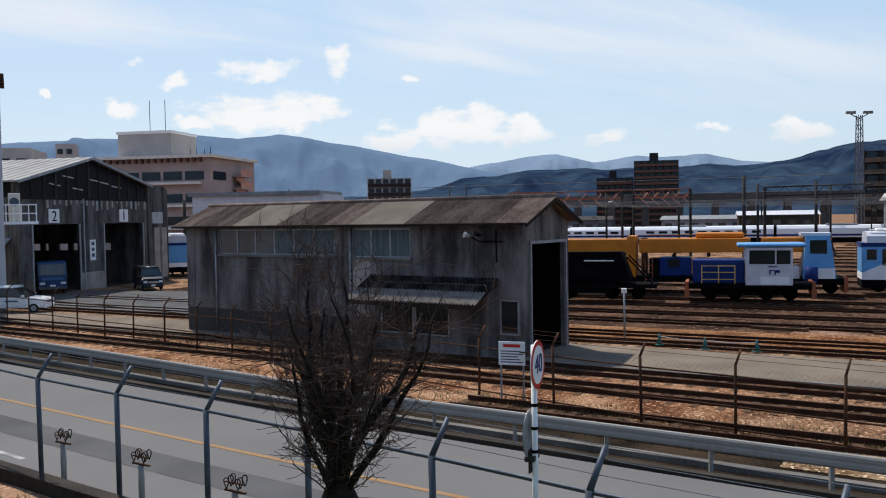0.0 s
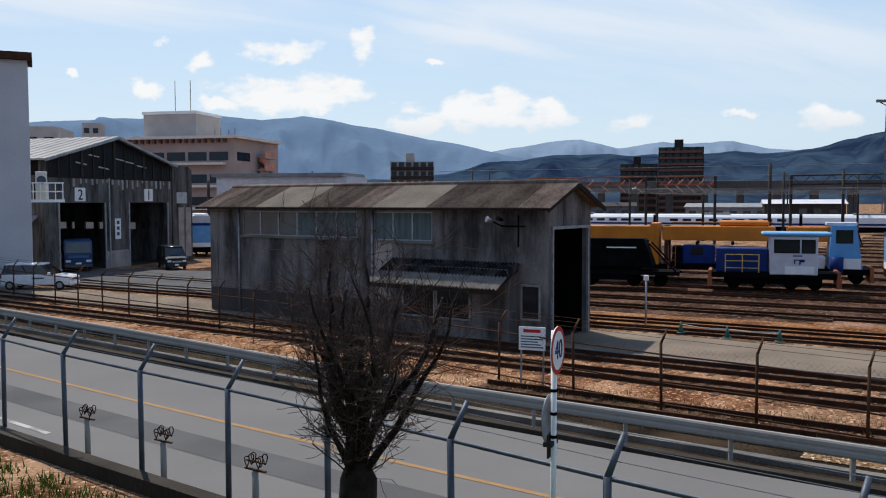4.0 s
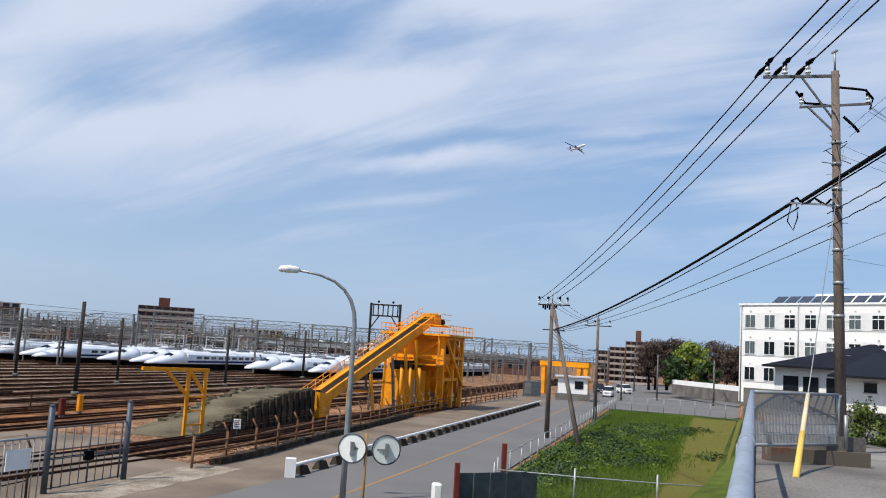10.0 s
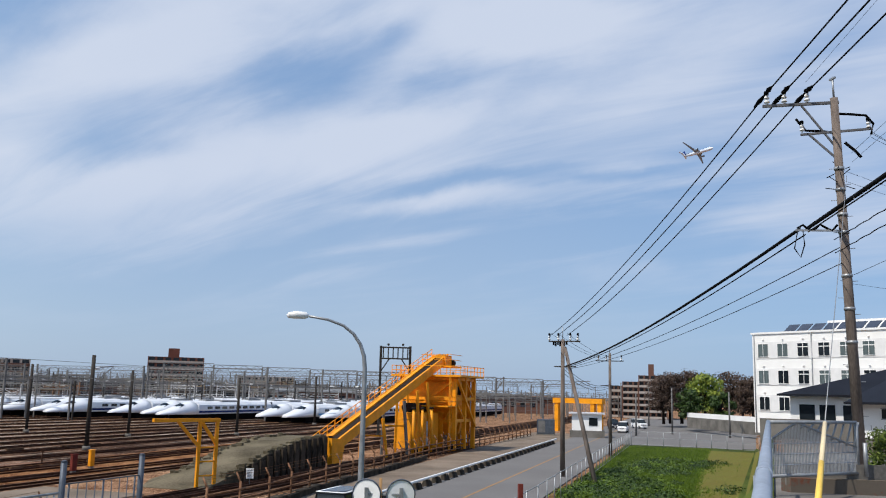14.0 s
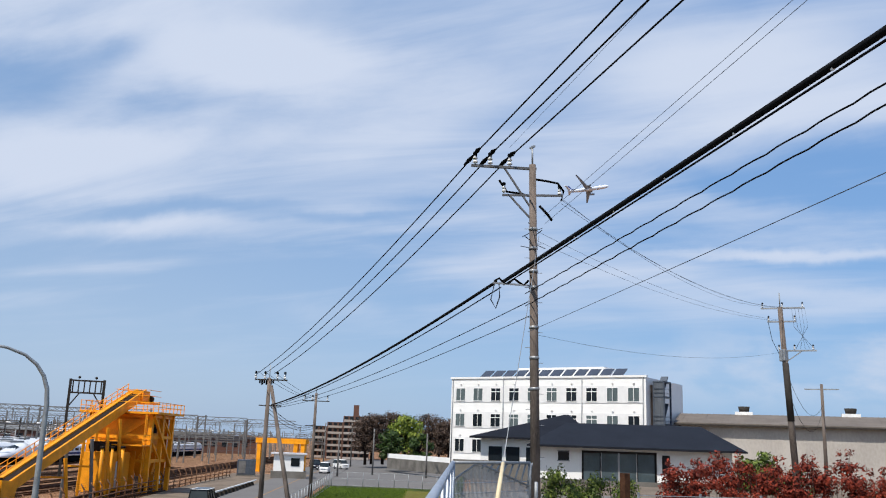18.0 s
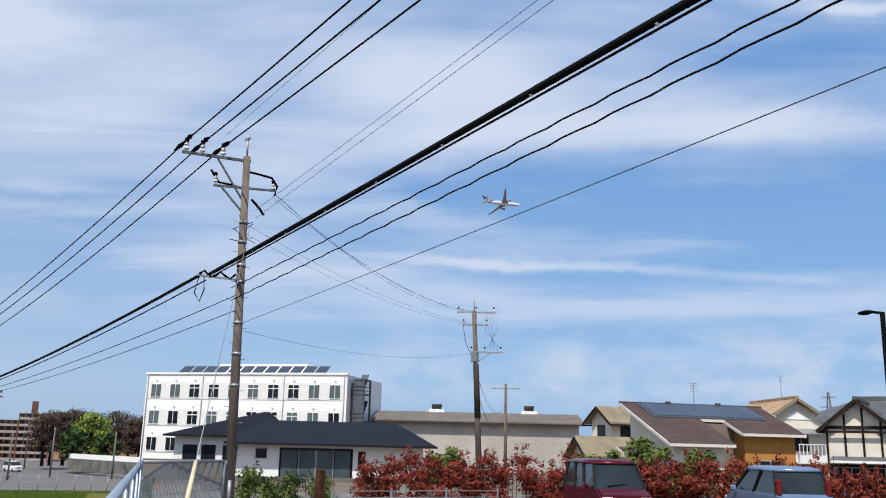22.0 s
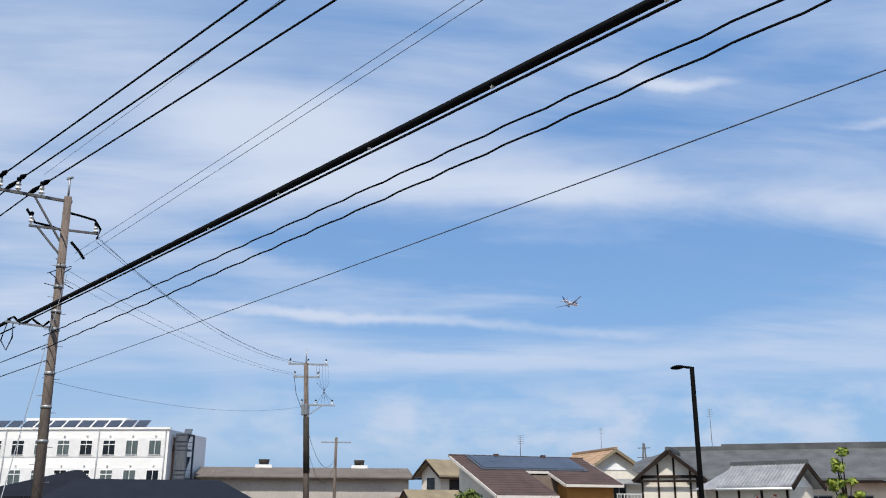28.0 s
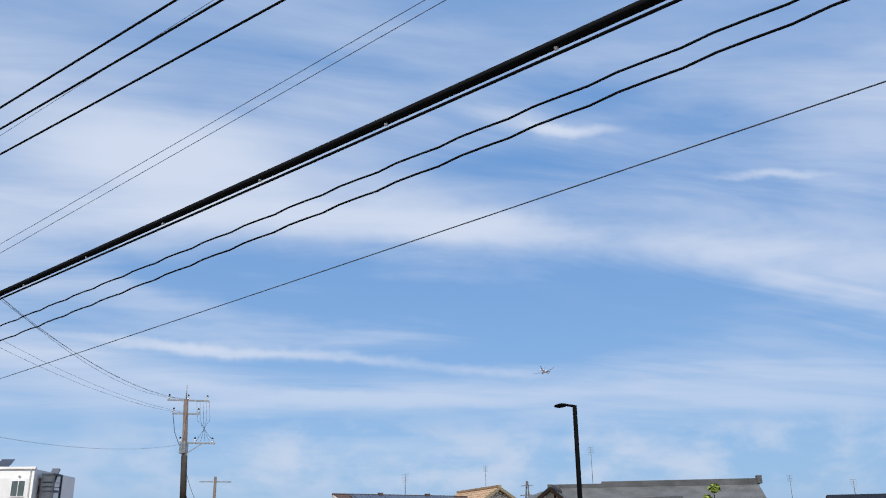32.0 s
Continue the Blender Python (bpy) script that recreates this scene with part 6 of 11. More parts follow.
def make_warehouse():
    a = polar(135.2, 118)
    e = polar(148.1, 118)
    w = (e - a).length
    root = thing("warehouse", "long grey-beige warehouse with a brown metal roof and roof vents", "warehouse", pose(a.x, a.y, 2.2, 0, 0, math.degrees(math.atan2(e.y - a.y, e.x - a.x))))
    part("wall", Bm().box(0, 0, 0, w, 14, 6.95), "ware_wall", root)
    b = Bm().prism([(-0.8, 6.85), (6.5, 8.25), (7.5, 8.25), (14.8, 6.85), (14.8, 7.05), (7.5, 8.45), (6.5, 8.45), (-0.8, 7.05)], -0.6, w + 0.6, "x")
    part("roof", b, "ware_roof", root)
    part("gutter", Bm().box(-0.6, -0.95, 6.72, w + 0.6, -0.75, 6.9), "mast", root)
    for k in range(40):
        x = -0.5 + (w + 1.0) * k / 39
        part("roof_rib", Bm().beam((x, -0.78, 7.06), (x, 6.5, 8.46), 0.07, 0.05), "ware_roof", root)
    for x in (w * 0.285, w * 0.77):
        v = part("roof_vent", Bm().box(x - 1.1, 6.2, 8.35, x + 1.1, 7.8, 8.8), "white_paint", root)
        part("cowl", Bm().cyl((x, 7, 8.75), (x, 7, 9.5), 0.6, 0.75, 10), "mast", v)
    for i in range(1, 9):
        part("column_strip", Bm().box(w * i / 9 - 0.1, -0.08, 0, w * i / 9 + 0.1, -0.004, 6.9), "ware_wall", root)


make_warehouse()


def facing(az, d, z=0.0, turn=0.0):
    """A place in direction az at distance d: local x to the right, y away, then turned."""
    p = polar(az, d, z)
    return pose(p.x, p.y, p.z, 0, 0, -az + turn)


def sloped(poly, slope, t):
    """A slab over a plan of (x, y) whose top rises along y."""
    b = Bm().prism(poly, -t, 0, "z")
    for v in b.bm.verts:
        v.co.z += slope * v.co.y
    return b


def window_unit(root, x0, z0, x1, z1, y, mullions=1, frame_mat="window_frame", name="window"):
    """A framed window on a wall that faces -y."""
    w = part(name, Bm().box(x0, y - 0.03, z0, x1, y - 0.004, z1), "glass_dark", root)
    b = Bm().box(x0 - 0.06, y - 0.07, z0 - 0.06, x1 + 0.06, y - 0.031, z0).box(x0 - 0.06, y - 0.07, z1, x1 + 0.06, y - 0.031, z1 + 0.06)
    b.box(x0 - 0.06, y - 0.07, z0, x0, y - 0.031, z1).box(x1, y - 0.07, z0, x1 + 0.06, y - 0.031, z1)
    for k in range(1, mullions + 1):
        x = x0 + (x1 - x0) * k / (mullions + 1)
        b.box(x - 0.025, y - 0.06, z0, x + 0.025, y - 0.031, z1)
    part("frame", b, frame_mat, w)
    return w


def make_brown_house():
    """Origin at the low front corner of the roof."""
    root = thing("brown_roof_house", "cream and ochre house with a wide brown roof carrying solar panels", "house", facing(153.65, 50, 6.36, 27))
    sl, g = 0.381, -3.4
    part("roof", sloped([(0, 0), (3.95, 0), (3.95, 3.75), (5.5, 3.75), (5.5, 1.8), (9.6, 1.8), (9.6, 6.33), (0, 6.33)], sl, 0.10), "roof_brown", root)
    for k in range(1, 17):
        y = 6.33 * k / 17
        x0 = 0.06
        x1 = 9.54 if y > 3.8 else 3.9
        part("tile_course", Bm().box(x0, y - 0.012, sl * y - 0.002, x1, y + 0.012, sl * y + 0.010), "roof_brown", root)
        if 1.85 < y < 3.7:
            part("tile_course", Bm().box(5.56, y - 0.012, sl * y - 0.002, 9.54, y + 0.012, sl * y + 0.010), "roof_brown", root)
    part("ridge_cap", Bm().box(-0.05, 6.28, sl * 6.33 - 0.12, 9.65, 6.42, sl * 6.33 + 0.07), "roof_brown", root)
    for name, a, e in (("barge_board", (-0.03, 0, 0), (-0.03, 6.33, 0)), ("fascia", (0, -0.03, 0), (3.95, -0.03, 0)), ("flashing", (3.95, 3.75, 0.05), (5.5, 3.75, 0.05)), ("barge_board", (5.47, 1.8, 0), (5.47, 3.75, 0)), ("fascia", (5.5, 1.77, 0), (9.6, 1.77, 0)), ("barge_board", (9.63, 1.8, 0), (9.63, 6.33, 0))):
        part(name, Bm().beam((a[0], a[1], a[2] + sl * a[1] - 0.10), (e[0], e[1], e[2] + sl * e[1] - 0.10), 0.06, 0.16), "trim_cream", root)
    part("gable_wall", Bm().prism([(0.6, g), (6.0, g), (6.0, sl * 6.0 - 0.12), (0.6, sl * 0.6 - 0.12)], 0.5, 0.65, "x"), "cream_wall", root)
    part("front_wall", Bm().box(0.65, 0.6, g, 3.6, 0.75, 0.1), "cream_wall", root)
    # recess walls: their shade is put into a darker colour
    part("recess_wall", Bm().box(3.6, 3.4, g, 5.9, 3.55, 1.2), "taupe_wall", root)
    part("side_wall", Bm().prism([(0.75, g), (3.4, g), (3.4, sl * 3.4 - 0.12), (0.75, sl * 0.75 - 0.12)], 3.45, 3.6, "x"), "taupe_wall", root)
    part("wing_wall", Bm().box(5.9, 2.3, g, 9.2, 2.45, sl * 2.3 - 0.12), "ochre_wall", root, "ochre-plastered wing")
    part("wing_side", Bm().prism([(2.45, g), (3.55, g), (3.55, sl * 3.55 - 0.12), (2.45, sl * 2.45 - 0.12)], 5.9, 6.05, "x"), "ochre_wall", root)
    part("end_wall", Bm().prism([(2.45, g), (6.0, g), (6.0, sl * 6.0 - 0.12), (2.45, sl * 2.45 - 0.12)], 9.05, 9.2, "x"), "cream_wall", root)
    part("back_wall", Bm().box(0.65, 5.85, g, 9.05, 6.0, sl * 5.9 - 0.14), "cream_wall", root)
    window_unit(root, 1.3, -1.9, 2.9, -0.7, 0.6)
    window_unit(root, 6.8, -1.7, 8.2, -0.9, 2.3)
    part("vent", Bm().cyl((6.25, 3.33, 0.4), (6.25, 3.39, 0.4), 0.09, n=10), "white_paint", root)
    part("solar_frame", Bm().prism([(3.9, sl * 3.9 + 0.02), (6.2, sl * 6.2 + 0.02), (6.2, sl * 6.2 + 0.06), (3.9, sl * 3.9 + 0.06)], 1.0, 8.5, "x"), "galv_blue", root)
    for i in range(7):
        for k in range(2):
            x0, y0 = 1.2 + i * 1.02, 4.08 + k * 1.02
            pn = part("solar_panel", Bm().prism([(y0, sl * y0 + 0.05), (y0 + 1.0, sl * (y0 + 1.0) + 0.05), (y0 + 1.0, sl * (y0 + 1.0) + 0.10), (y0, sl * y0 + 0.10)], x0, x0 + 1.0, "x"), "solar", root)
            for q in range(1, 4):
                part("cell_line", Bm().beam((x0 + 0.25 * q, y0 + 0.02, sl * y0 + 0.105), (x0 + 0.25 * q, y0 + 0.98, sl * (y0 + 0.98) + 0.105), 0.012, 0.006), "galv_blue", pn)
    for x in (3.2, 6.6):
        part("roof_vent", Bm().box(x - 0.15, 6.2, sl * 6.2, x + 0.15, 6.4, sl * 6.33 + 0.16), "roof_brown", root)
    low = part("porch_roof", sloped([(-2.0, 0.4), (-0.2, 0.4), (-0.2, 2.4), (-2.0, 2.4)], 0.3, 0.1), "roof_brown", root)
    low.location.z = -1.0
    part("porch_barge", Bm().beam((-2.03, 0.4, -0.98), (-2.03, 2.4, -0.38), 0.06, 0.16), "trim_cream", root)
    part("porch_wall", Bm().box(-1.8, 0.7, g, -0.3, 2.2, -0.95), "cream_wall", root)


make_brown_house()


def barge_pair(root, y, half, z0, z1, mat_name, over=0.0, w=0.22):
    """The two sloping boards of a gable that faces -y."""
    for s in (-1, 1):
        part("barge_board", Bm().beam((s * (half + over), y, z0 - over * (z1 - z0) / half), (0, y, z1), 0.07, w), mat_name, root)


def gable_house(at, label, half, depth, eave, rise, roof, wall, over=0.5, barge="white_paint", ground=2.8):
    """A house whose gable faces -y, its ridge along y; z from the ground."""
    root = thing("house", label, "house", at, group="houses beyond the lot")
    part("wall", Bm().box(-half, 0, 0, half, depth, eave), wall, root)
    part("gable_wall", Bm().prism([(-half, eave), (half, eave), (0, eave + rise - 0.1)], 0.0, depth, "y"), wall, root)
    sl = rise / half
    for s in (-1, 1):
        b = Bm().prism([(s * (half + over), eave - over * sl), (0, eave + rise), (0, eave + rise + 0.16), (s * (half + over), eave - over * sl + 0.16)], -over, depth + over, "y")
        part("roof", b, roof, root)
        for k in range(1, 8):
            x = (half + over) * (1 - k / 8)
            part("tile_course", Bm().box(s * x - 0.015, -over, eave + rise - sl * x + 0.15, s * x + 0.015, depth + over, eave + rise - sl * x + 0.175), roof, root)
    part("ridge_cap", Bm().box(-0.14, -over - 0.02, eave + rise + 0.12, 0.14, depth + over + 0.02, eave + rise + 0.3), roof, root)
    barge_pair(root, -over - 0.04, half, eave + 0.05, eave + rise + 0.05, barge, over)
    return root


def make_orange_house():
    root = gable_house(facing(161.02, 75, 2.9, 25), "white house with an orange-tan gable roof and a balcony", 2.5, 8.0, 5.65, 1.55, "roof_orange", "cream_wall", barge="roof_sand")
    part("gable_panel", Bm().prism([(-1.1, 5.7), (1.1, 5.7), (0, 6.35)], -0.05, -0.004, "y"), "white_paint", root)
    window_unit(root, -0.9, 3.3, 0.9, 4.7, 0.0, 2)
    bal = part("balcony", Bm().box(-0.6, -1.6, 2.35, 3.0, -0.004, 2.5), "white_paint", root)
    part("parapet", Bm().box(-0.6, -1.6, 2.5, 3.0, -1.52, 3.0), "white_wall", bal)
    for k in range(13):
        part("baluster", Bm().box(-0.58 + 0.29 * k, -1.58, 3.0, -0.53 + 0.29 * k, -1.53, 3.75), "white_paint", bal)
    part("balcony_rail", Bm().box(-0.62, -1.6, 3.75, 3.02, -1.5, 3.82), "white_paint", bal)
    part("awning", Bm().prism([(-1.7, 4.55), (-0.004, 4.95), (-0.004, 5.0), (-1.7, 4.6)], -0.4, 2.8, "x"), "galv", root)
    part("annex", Bm().box(2.504, 0.4, 0, 4.2, 5.0, 3.4), "white_wall", root)


make_orange_house()


def make_timber_house():
    half, eave, rise = 1.75, 5.35, 1.45
    root = gable_house(facing(164.35, 57.5, 2.2, -6), "half-timbered white house with a grey tiled gable roof", half, 6.0, eave, rise, "roof_tile", "cream_wall", 0.45, "timber")
    for x in (-1.7, -0.72, 0.25, 1.2, 1.6):
        part("timber_post", Bm().box(x - 0.05, -0.05, 2.9, x + 0.07, -0.004, eave + rise * (1 - abs(x) / half) - 0.12), "timber", root)
    part("timber_beam", Bm().box(-half, -0.07, eave - 0.12, half, -0.006, eave + 0.06), "timber", root)
    part("eaves_brace", Bm().beam((-half - 0.4, -0.3, eave - 0.3), (half + 0.4, -0.3, eave - 0.3), 0.1, 0.14), "timber", root)
    can = part("canopy", Bm().prism([(-1.0, 3.35), (-0.004, 3.55), (-0.004, 3.65), (-1.0, 3.43)], -1.5, 1.4, "x"), "roof_tile", root)
    part("canopy_fascia", Bm().box(-1.5, -1.04, 3.28, 1.4, -1.0, 3.42), "white_paint", can)
    # dark panel added to paint the shade below the canopy
    part("lower_wall", Bm().box(-half + 0.05, -0.04, 0, half - 0.05, -0.004, 3.2), "timber", root, "dark panel that paints the ground floor's shade")
    for x in (-1.35, -0.45, 0.45):
        window_unit(root, x, 1.3, x + 0.82, 3.0, -0.04, 1, "galv")
    part("side_post", Bm().box(1.42, -0.95, 0, 1.54, -0.85, 3.3), "timber", root)
    # the long main roof behind and beside it
    main = thing("house", "long house with a broad grey tiled roof", "house", facing(167.0, 62, 2.2, 0), group="houses beyond the lot")
    x0, x1 = -3.0, 11.4
    part("wall", Bm().box(x0 + 0.4, 0.3, 0, x1 - 0.4, 7.5, 5.1), "cream_wall", main)
    part("roof", Bm().prism([(-0.7, 5.15), (4.0, 7.28), (4.0, 7.43), (-0.7, 5.3)], x0, x1, "x"), "roof_tile", main)
    part("rear_roof", Bm().prism([(8.7, 5.15), (4.0, 7.28), (4.0, 7.43), (8.7, 5.3)], x0, x1, "x"), "roof_tile", main)
    for k in range(13):
        y = -0.6 + 4.5 * k / 13
        part("tile_course", Bm().box(x0, y - 0.02, 5.30 + 0.453 * (y + 0.6), x1, y + 0.02, 5.335 + 0.453 * (y + 0.6)), "roof_tile", main)
    part("ridge_cap", Bm().box(x0 - 0.1, 3.8, 7.35, 0.6, 4.2, 7.62), "roof_tile", main)
    part("ridge_cap", Bm().box(0.6, 3.8, 7.35, x1 + 0.1, 4.2, 7.76), "roof_tile", main)
    part("hip_end", Bm().loft([[(x0, -0.7, 5.15), (x0, 8.7, 5.15), (x0, 4.1, 7.36), (x0, 3.9, 7.36)], [(x0 - 2.4, 1.2, 5.9), (x0 - 2.4, 6.8, 5.9), (x0 - 2.4, 4.1, 6.6), (x0 - 2.4, 3.9, 6.6)]], smooth=False), "roof_tile", main)
    part("ridge_end", Bm().box(x1 - 0.1, 3.75, 7.4, x1 + 0.25, 4.25, 7.95), "roof_tile", main)
    # dark strip added to paint the shadow under the eaves
    part("eaves_shadow_board", Bm().box(x0, -0.66, 4.98, x1, -0.5, 5.13), "timber", main)
    for x in (3.0, 5.4, 7.8):
        window_unit(main, x, 2.6, x + 1.6, 4.2, 0.3, 1)
    # the small front wing under silvery tiles, its gable turned away from the long roof
    wing = thing("house", "low house wing with a silvery tiled roof and black barge boards", "house", facing(169.9, 51.5, 2.2, -28), group="houses beyond the lot")
    part("wall", Bm().box(-2.3, -1.3, 0, 1.9, 1.3, 4.55), "cream_wall", wing)
    part("roof", Bm().prism([(-1.8, 4.45), (0, 5.62), (0, 5.78), (-1.8, 4.6)], -1.9, 2.35, "x"), "tile_silver", wing)
    part("rear_roof", Bm().prism([(1.8, 4.45), (0, 5.62), (0, 5.78), (1.8, 4.6)], -1.9, 2.35, "x"), "tile_silver", wing)
    part("hip_end", Bm().loft([[(-1.9, -1.8, 4.45), (-1.9, 1.8, 4.45), (-1.9, 0.05, 5.62), (-1.9, -0.05, 5.62)], [(-3.3, -1.75, 4.45), (-3.3, 1.75, 4.45), (-3.25, 1.7, 4.5), (-3.25, -1.7, 4.5)]], smooth=False), "tile_silver", wing)
    for k in range(22):
        x = -1.85 + 4.15 * k / 21
        part("tile_rib", Bm().beam((x, -1.8, 4.62), (x, 0, 5.79), 0.05, 0.05), "tile_silver", wing)
    part("ridge_cap", Bm().box(-1.95, -0.13, 5.7, 2.4, 0.13, 5.93), "roof_tile", wing)
    part("gable_wall", Bm().prism([(-1.3, 4.55), (1.3, 4.55), (0, 5.4)], 1.75, 1.9, "x"), "white_wall", wing)
    for s in (-1, 1):
        part("barge_board", Bm().beam((2.38, s * 1.85, 4.45), (2.38, 0, 5.66), 0.07, 0.24), "timber", wing)
    for x in (-2.2, -0.9, 0.4, 1.8):
        part("timber_post", Bm().box(x - 0.06, -1.35, 2.4, x + 0.06, -1.304, 4.5), "timber", wing)
    part("gutter", Bm().cyl((-1.9, -1.86, 4.45), (2.35, -1.86, 4.45), 0.06, n=8), "white_paint", wing)
    car_port = thing("carport", "low carport roof of pale green sheet", "carport", facing(173.0, 46, 2.8, 0))
    part("roof", Bm().box(-2.6, -1.4, 2.55, 2.8, 1.4, 2.63), "green_sheet", car_port)
    for x in (-2.5, 2.7):
        for y in (-1.3, 1.3):
            part("post", Bm().box(x - 0.04, y - 0.04, -0.3, x + 0.04, y + 0.04, 2.55), "galv", car_port)


make_timber_house()


def make_small_house(az, d, rz, w, dp, h, rise, roof, wall, label, z=2.7, timber=False):
    a = polar(az, d)
    root = thing("house", label, "house", pose(a.x, a.y, z, 0, 0, rz), group="houses beyond the lot")
    part("wall", Bm().box(0, 0, 0, w, dp, h), wall, root)
    part("gable_wall", Bm().prism([(0, h), (dp, h), (dp / 2, h + rise - 0.06)], 0.02, w - 0.02, "x"), wall, root)
    part("roof", gable_roof(Bm(), 0, 0, w, dp, h, rise, 0.6), roof, root)
    for x in (-0.62, w + 0.62):
        for y in (-0.6, dp + 0.6):
            k = rise / (dp / 2)
            part("barge_board", Bm().beam((x, y, h - 0.6 * k - 0.02), (x, dp / 2, h + rise - 0.02), 0.05, 0.2), "timber", root)
    # dark eaves boards, which also paint in the eave shadow
    for y in (-0.55, dp + 0.55):
        part("eaves_board", Bm().box(-0.6, y - 0.03, h - 0.6 * rise / (dp / 2) - 0.16, w + 0.6, y + 0.03, h - 0.6 * rise / (dp / 2) - 0.02), "timber", root)
    part("belt_board", Bm().box(-0.03, -0.03, h - 2.0, w + 0.03, -0.004, h - 1.86), "timber", root)
    bal = part("balcony", Bm().box(w * 0.5, -0.9, h - 2.6, w, -0.034, h - 2.48), "tile_dark", root)
    for k in range(6):
        part("baluster", Bm().box(w * 0.5 + w * 0.098 * k, -0.9, h - 2.48, w * 0.5 + w * 0.098 * k + 0.04, -0.86, h - 1.75), "mast", bal)
    part("handrail", Bm().box(w * 0.5, -0.92, h - 1.75, w, -0.84, h - 1.69), "mast", bal)
    part("window", Bm().box(w * 0.2, -0.05, h - 1.7, w * 0.45, -0.004, h - 0.6), "glass_dark", root)
    part("window", Bm().box(w * 0.6, -0.05, h - 1.7, w * 0.85, -0.004, h - 0.6), "glass_dark", root)
    part("window", Bm().box(-0.05, dp * 0.3, h - 1.7, -0.004, dp * 0.7, h - 0.5), "glass_dark", root)
    if timber:
        b = Bm()
        for y in (0.0, dp * 0.25, dp * 0.5, dp * 0.75, dp - 0.12):
            b.box(-0.06, y, 0, -0.004, y + 0.12, h + rise * (1 - abs(y + 0.06 - dp / 2) / (dp / 2)) - 0.1)
        b.box(-0.07, 0, h - 0.06, -0.003, dp, h + 0.08)
        part("timber_frame", b, "timber", root)
    return root


make_small_house(150.1, 79, -112, 5, 2.7, 5.9, 1.0, "roof_sand", "cream_wall", "two-storey house with a sand-coloured tiled roof")
make_small_house(148.7, 68, -122, 3.6, 2.5, 3.1, 1.0, "roof_sand", "cream_wall", "low house with a sand-coloured tiled roof")
make_small_house(178.5, 70, -172, 9, 7, 4.2, 1.7, "roof_brown", "cream_wall", "house with a brown gable roof")
make_small_house(181.5, 62, -172, 9, 7, 4.1, 1.7, "roof_slate", "white_wall", "house with dark roof and green siding")


# ---- airliner ----
def make_airliner():
    root = thing("airliner", "white twin-engine airliner with a blue tail in a turn", "aeroplane")
    rings = []
    prof = ((32, 0.1, 0.3), (31, 1.0, 0.1), (29, 2.0, 0), (26, 2.8, 0), (22, 3.1, 0), (-12, 3.1, 0), (-20, 2.6, 0.5), (-26, 1.6, 1.4), (-31.5, 0.4, 2.2))
    for x, r, z in prof:
        rings.append([(x, r * math.cos(t), z + r * math.sin(t)) for t in (math.tau * k / 16 for k in range(16))])
    part("fuselage", Bm().loft(rings), "plane_white", root)
    for s in (1, -1):
        b = Bm().loft([[(9, s * 2, -1.6), (-3, s * 2, -1.6), (-3, s * 2, -0.6), (9, s * 2, -0.6)], [(1.5, s * 10, -0.9), (-4.2, s * 10, -0.9), (-4.2, s * 10, -0.4), (1.5, s * 10, -0.4)], [(-8, s * 30.4, 1.6), (-10.2, s * 30.4, 1.6), (-10.2, s * 30.4, 1.75), (-8, s * 30.4, 1.75)]], smooth=False)
        part("wing", b, "plane_grey", root)
        b = Bm().loft([[(-24, s * 1, 2.0), (-29.5, s * 1, 2.0), (-29.5, s * 1, 2.4), (-24, s * 1, 2.4)], [(-30, s * 10.7, 3.0), (-32.2, s * 10.7, 3.0), (-32.2, s * 10.7, 3.2), (-30, s * 10.7, 3.2)]], smooth=False)
        part("tailplane", b, "plane_white", root)
        eng = part("engine", Bm().cyl((8.0, s * 9.6, -2.6), (1.5, s * 9.6, -2.4), 1.75, 1.2, 14), "plane_grey", root)
        part("intake", Bm().cyl((8.05, s * 9.6, -2.6), (7.9, s * 9.6, -2.6), 1.5, 1.5, 14), "black", eng)
    part("fin", Bm().prism([(-22.5, 2.6), (-29, 11.6), (-32.0, 11.6), (-30.2, 2.6)], -0.25, 0.25, "y"), "blue", root, "blue tail fin")
    part("cheat_line", Bm().box(-24, -3.13, 0.2, 24, 3.13, 0.75), "blue", root)
    return root


airliner = make_airliner()


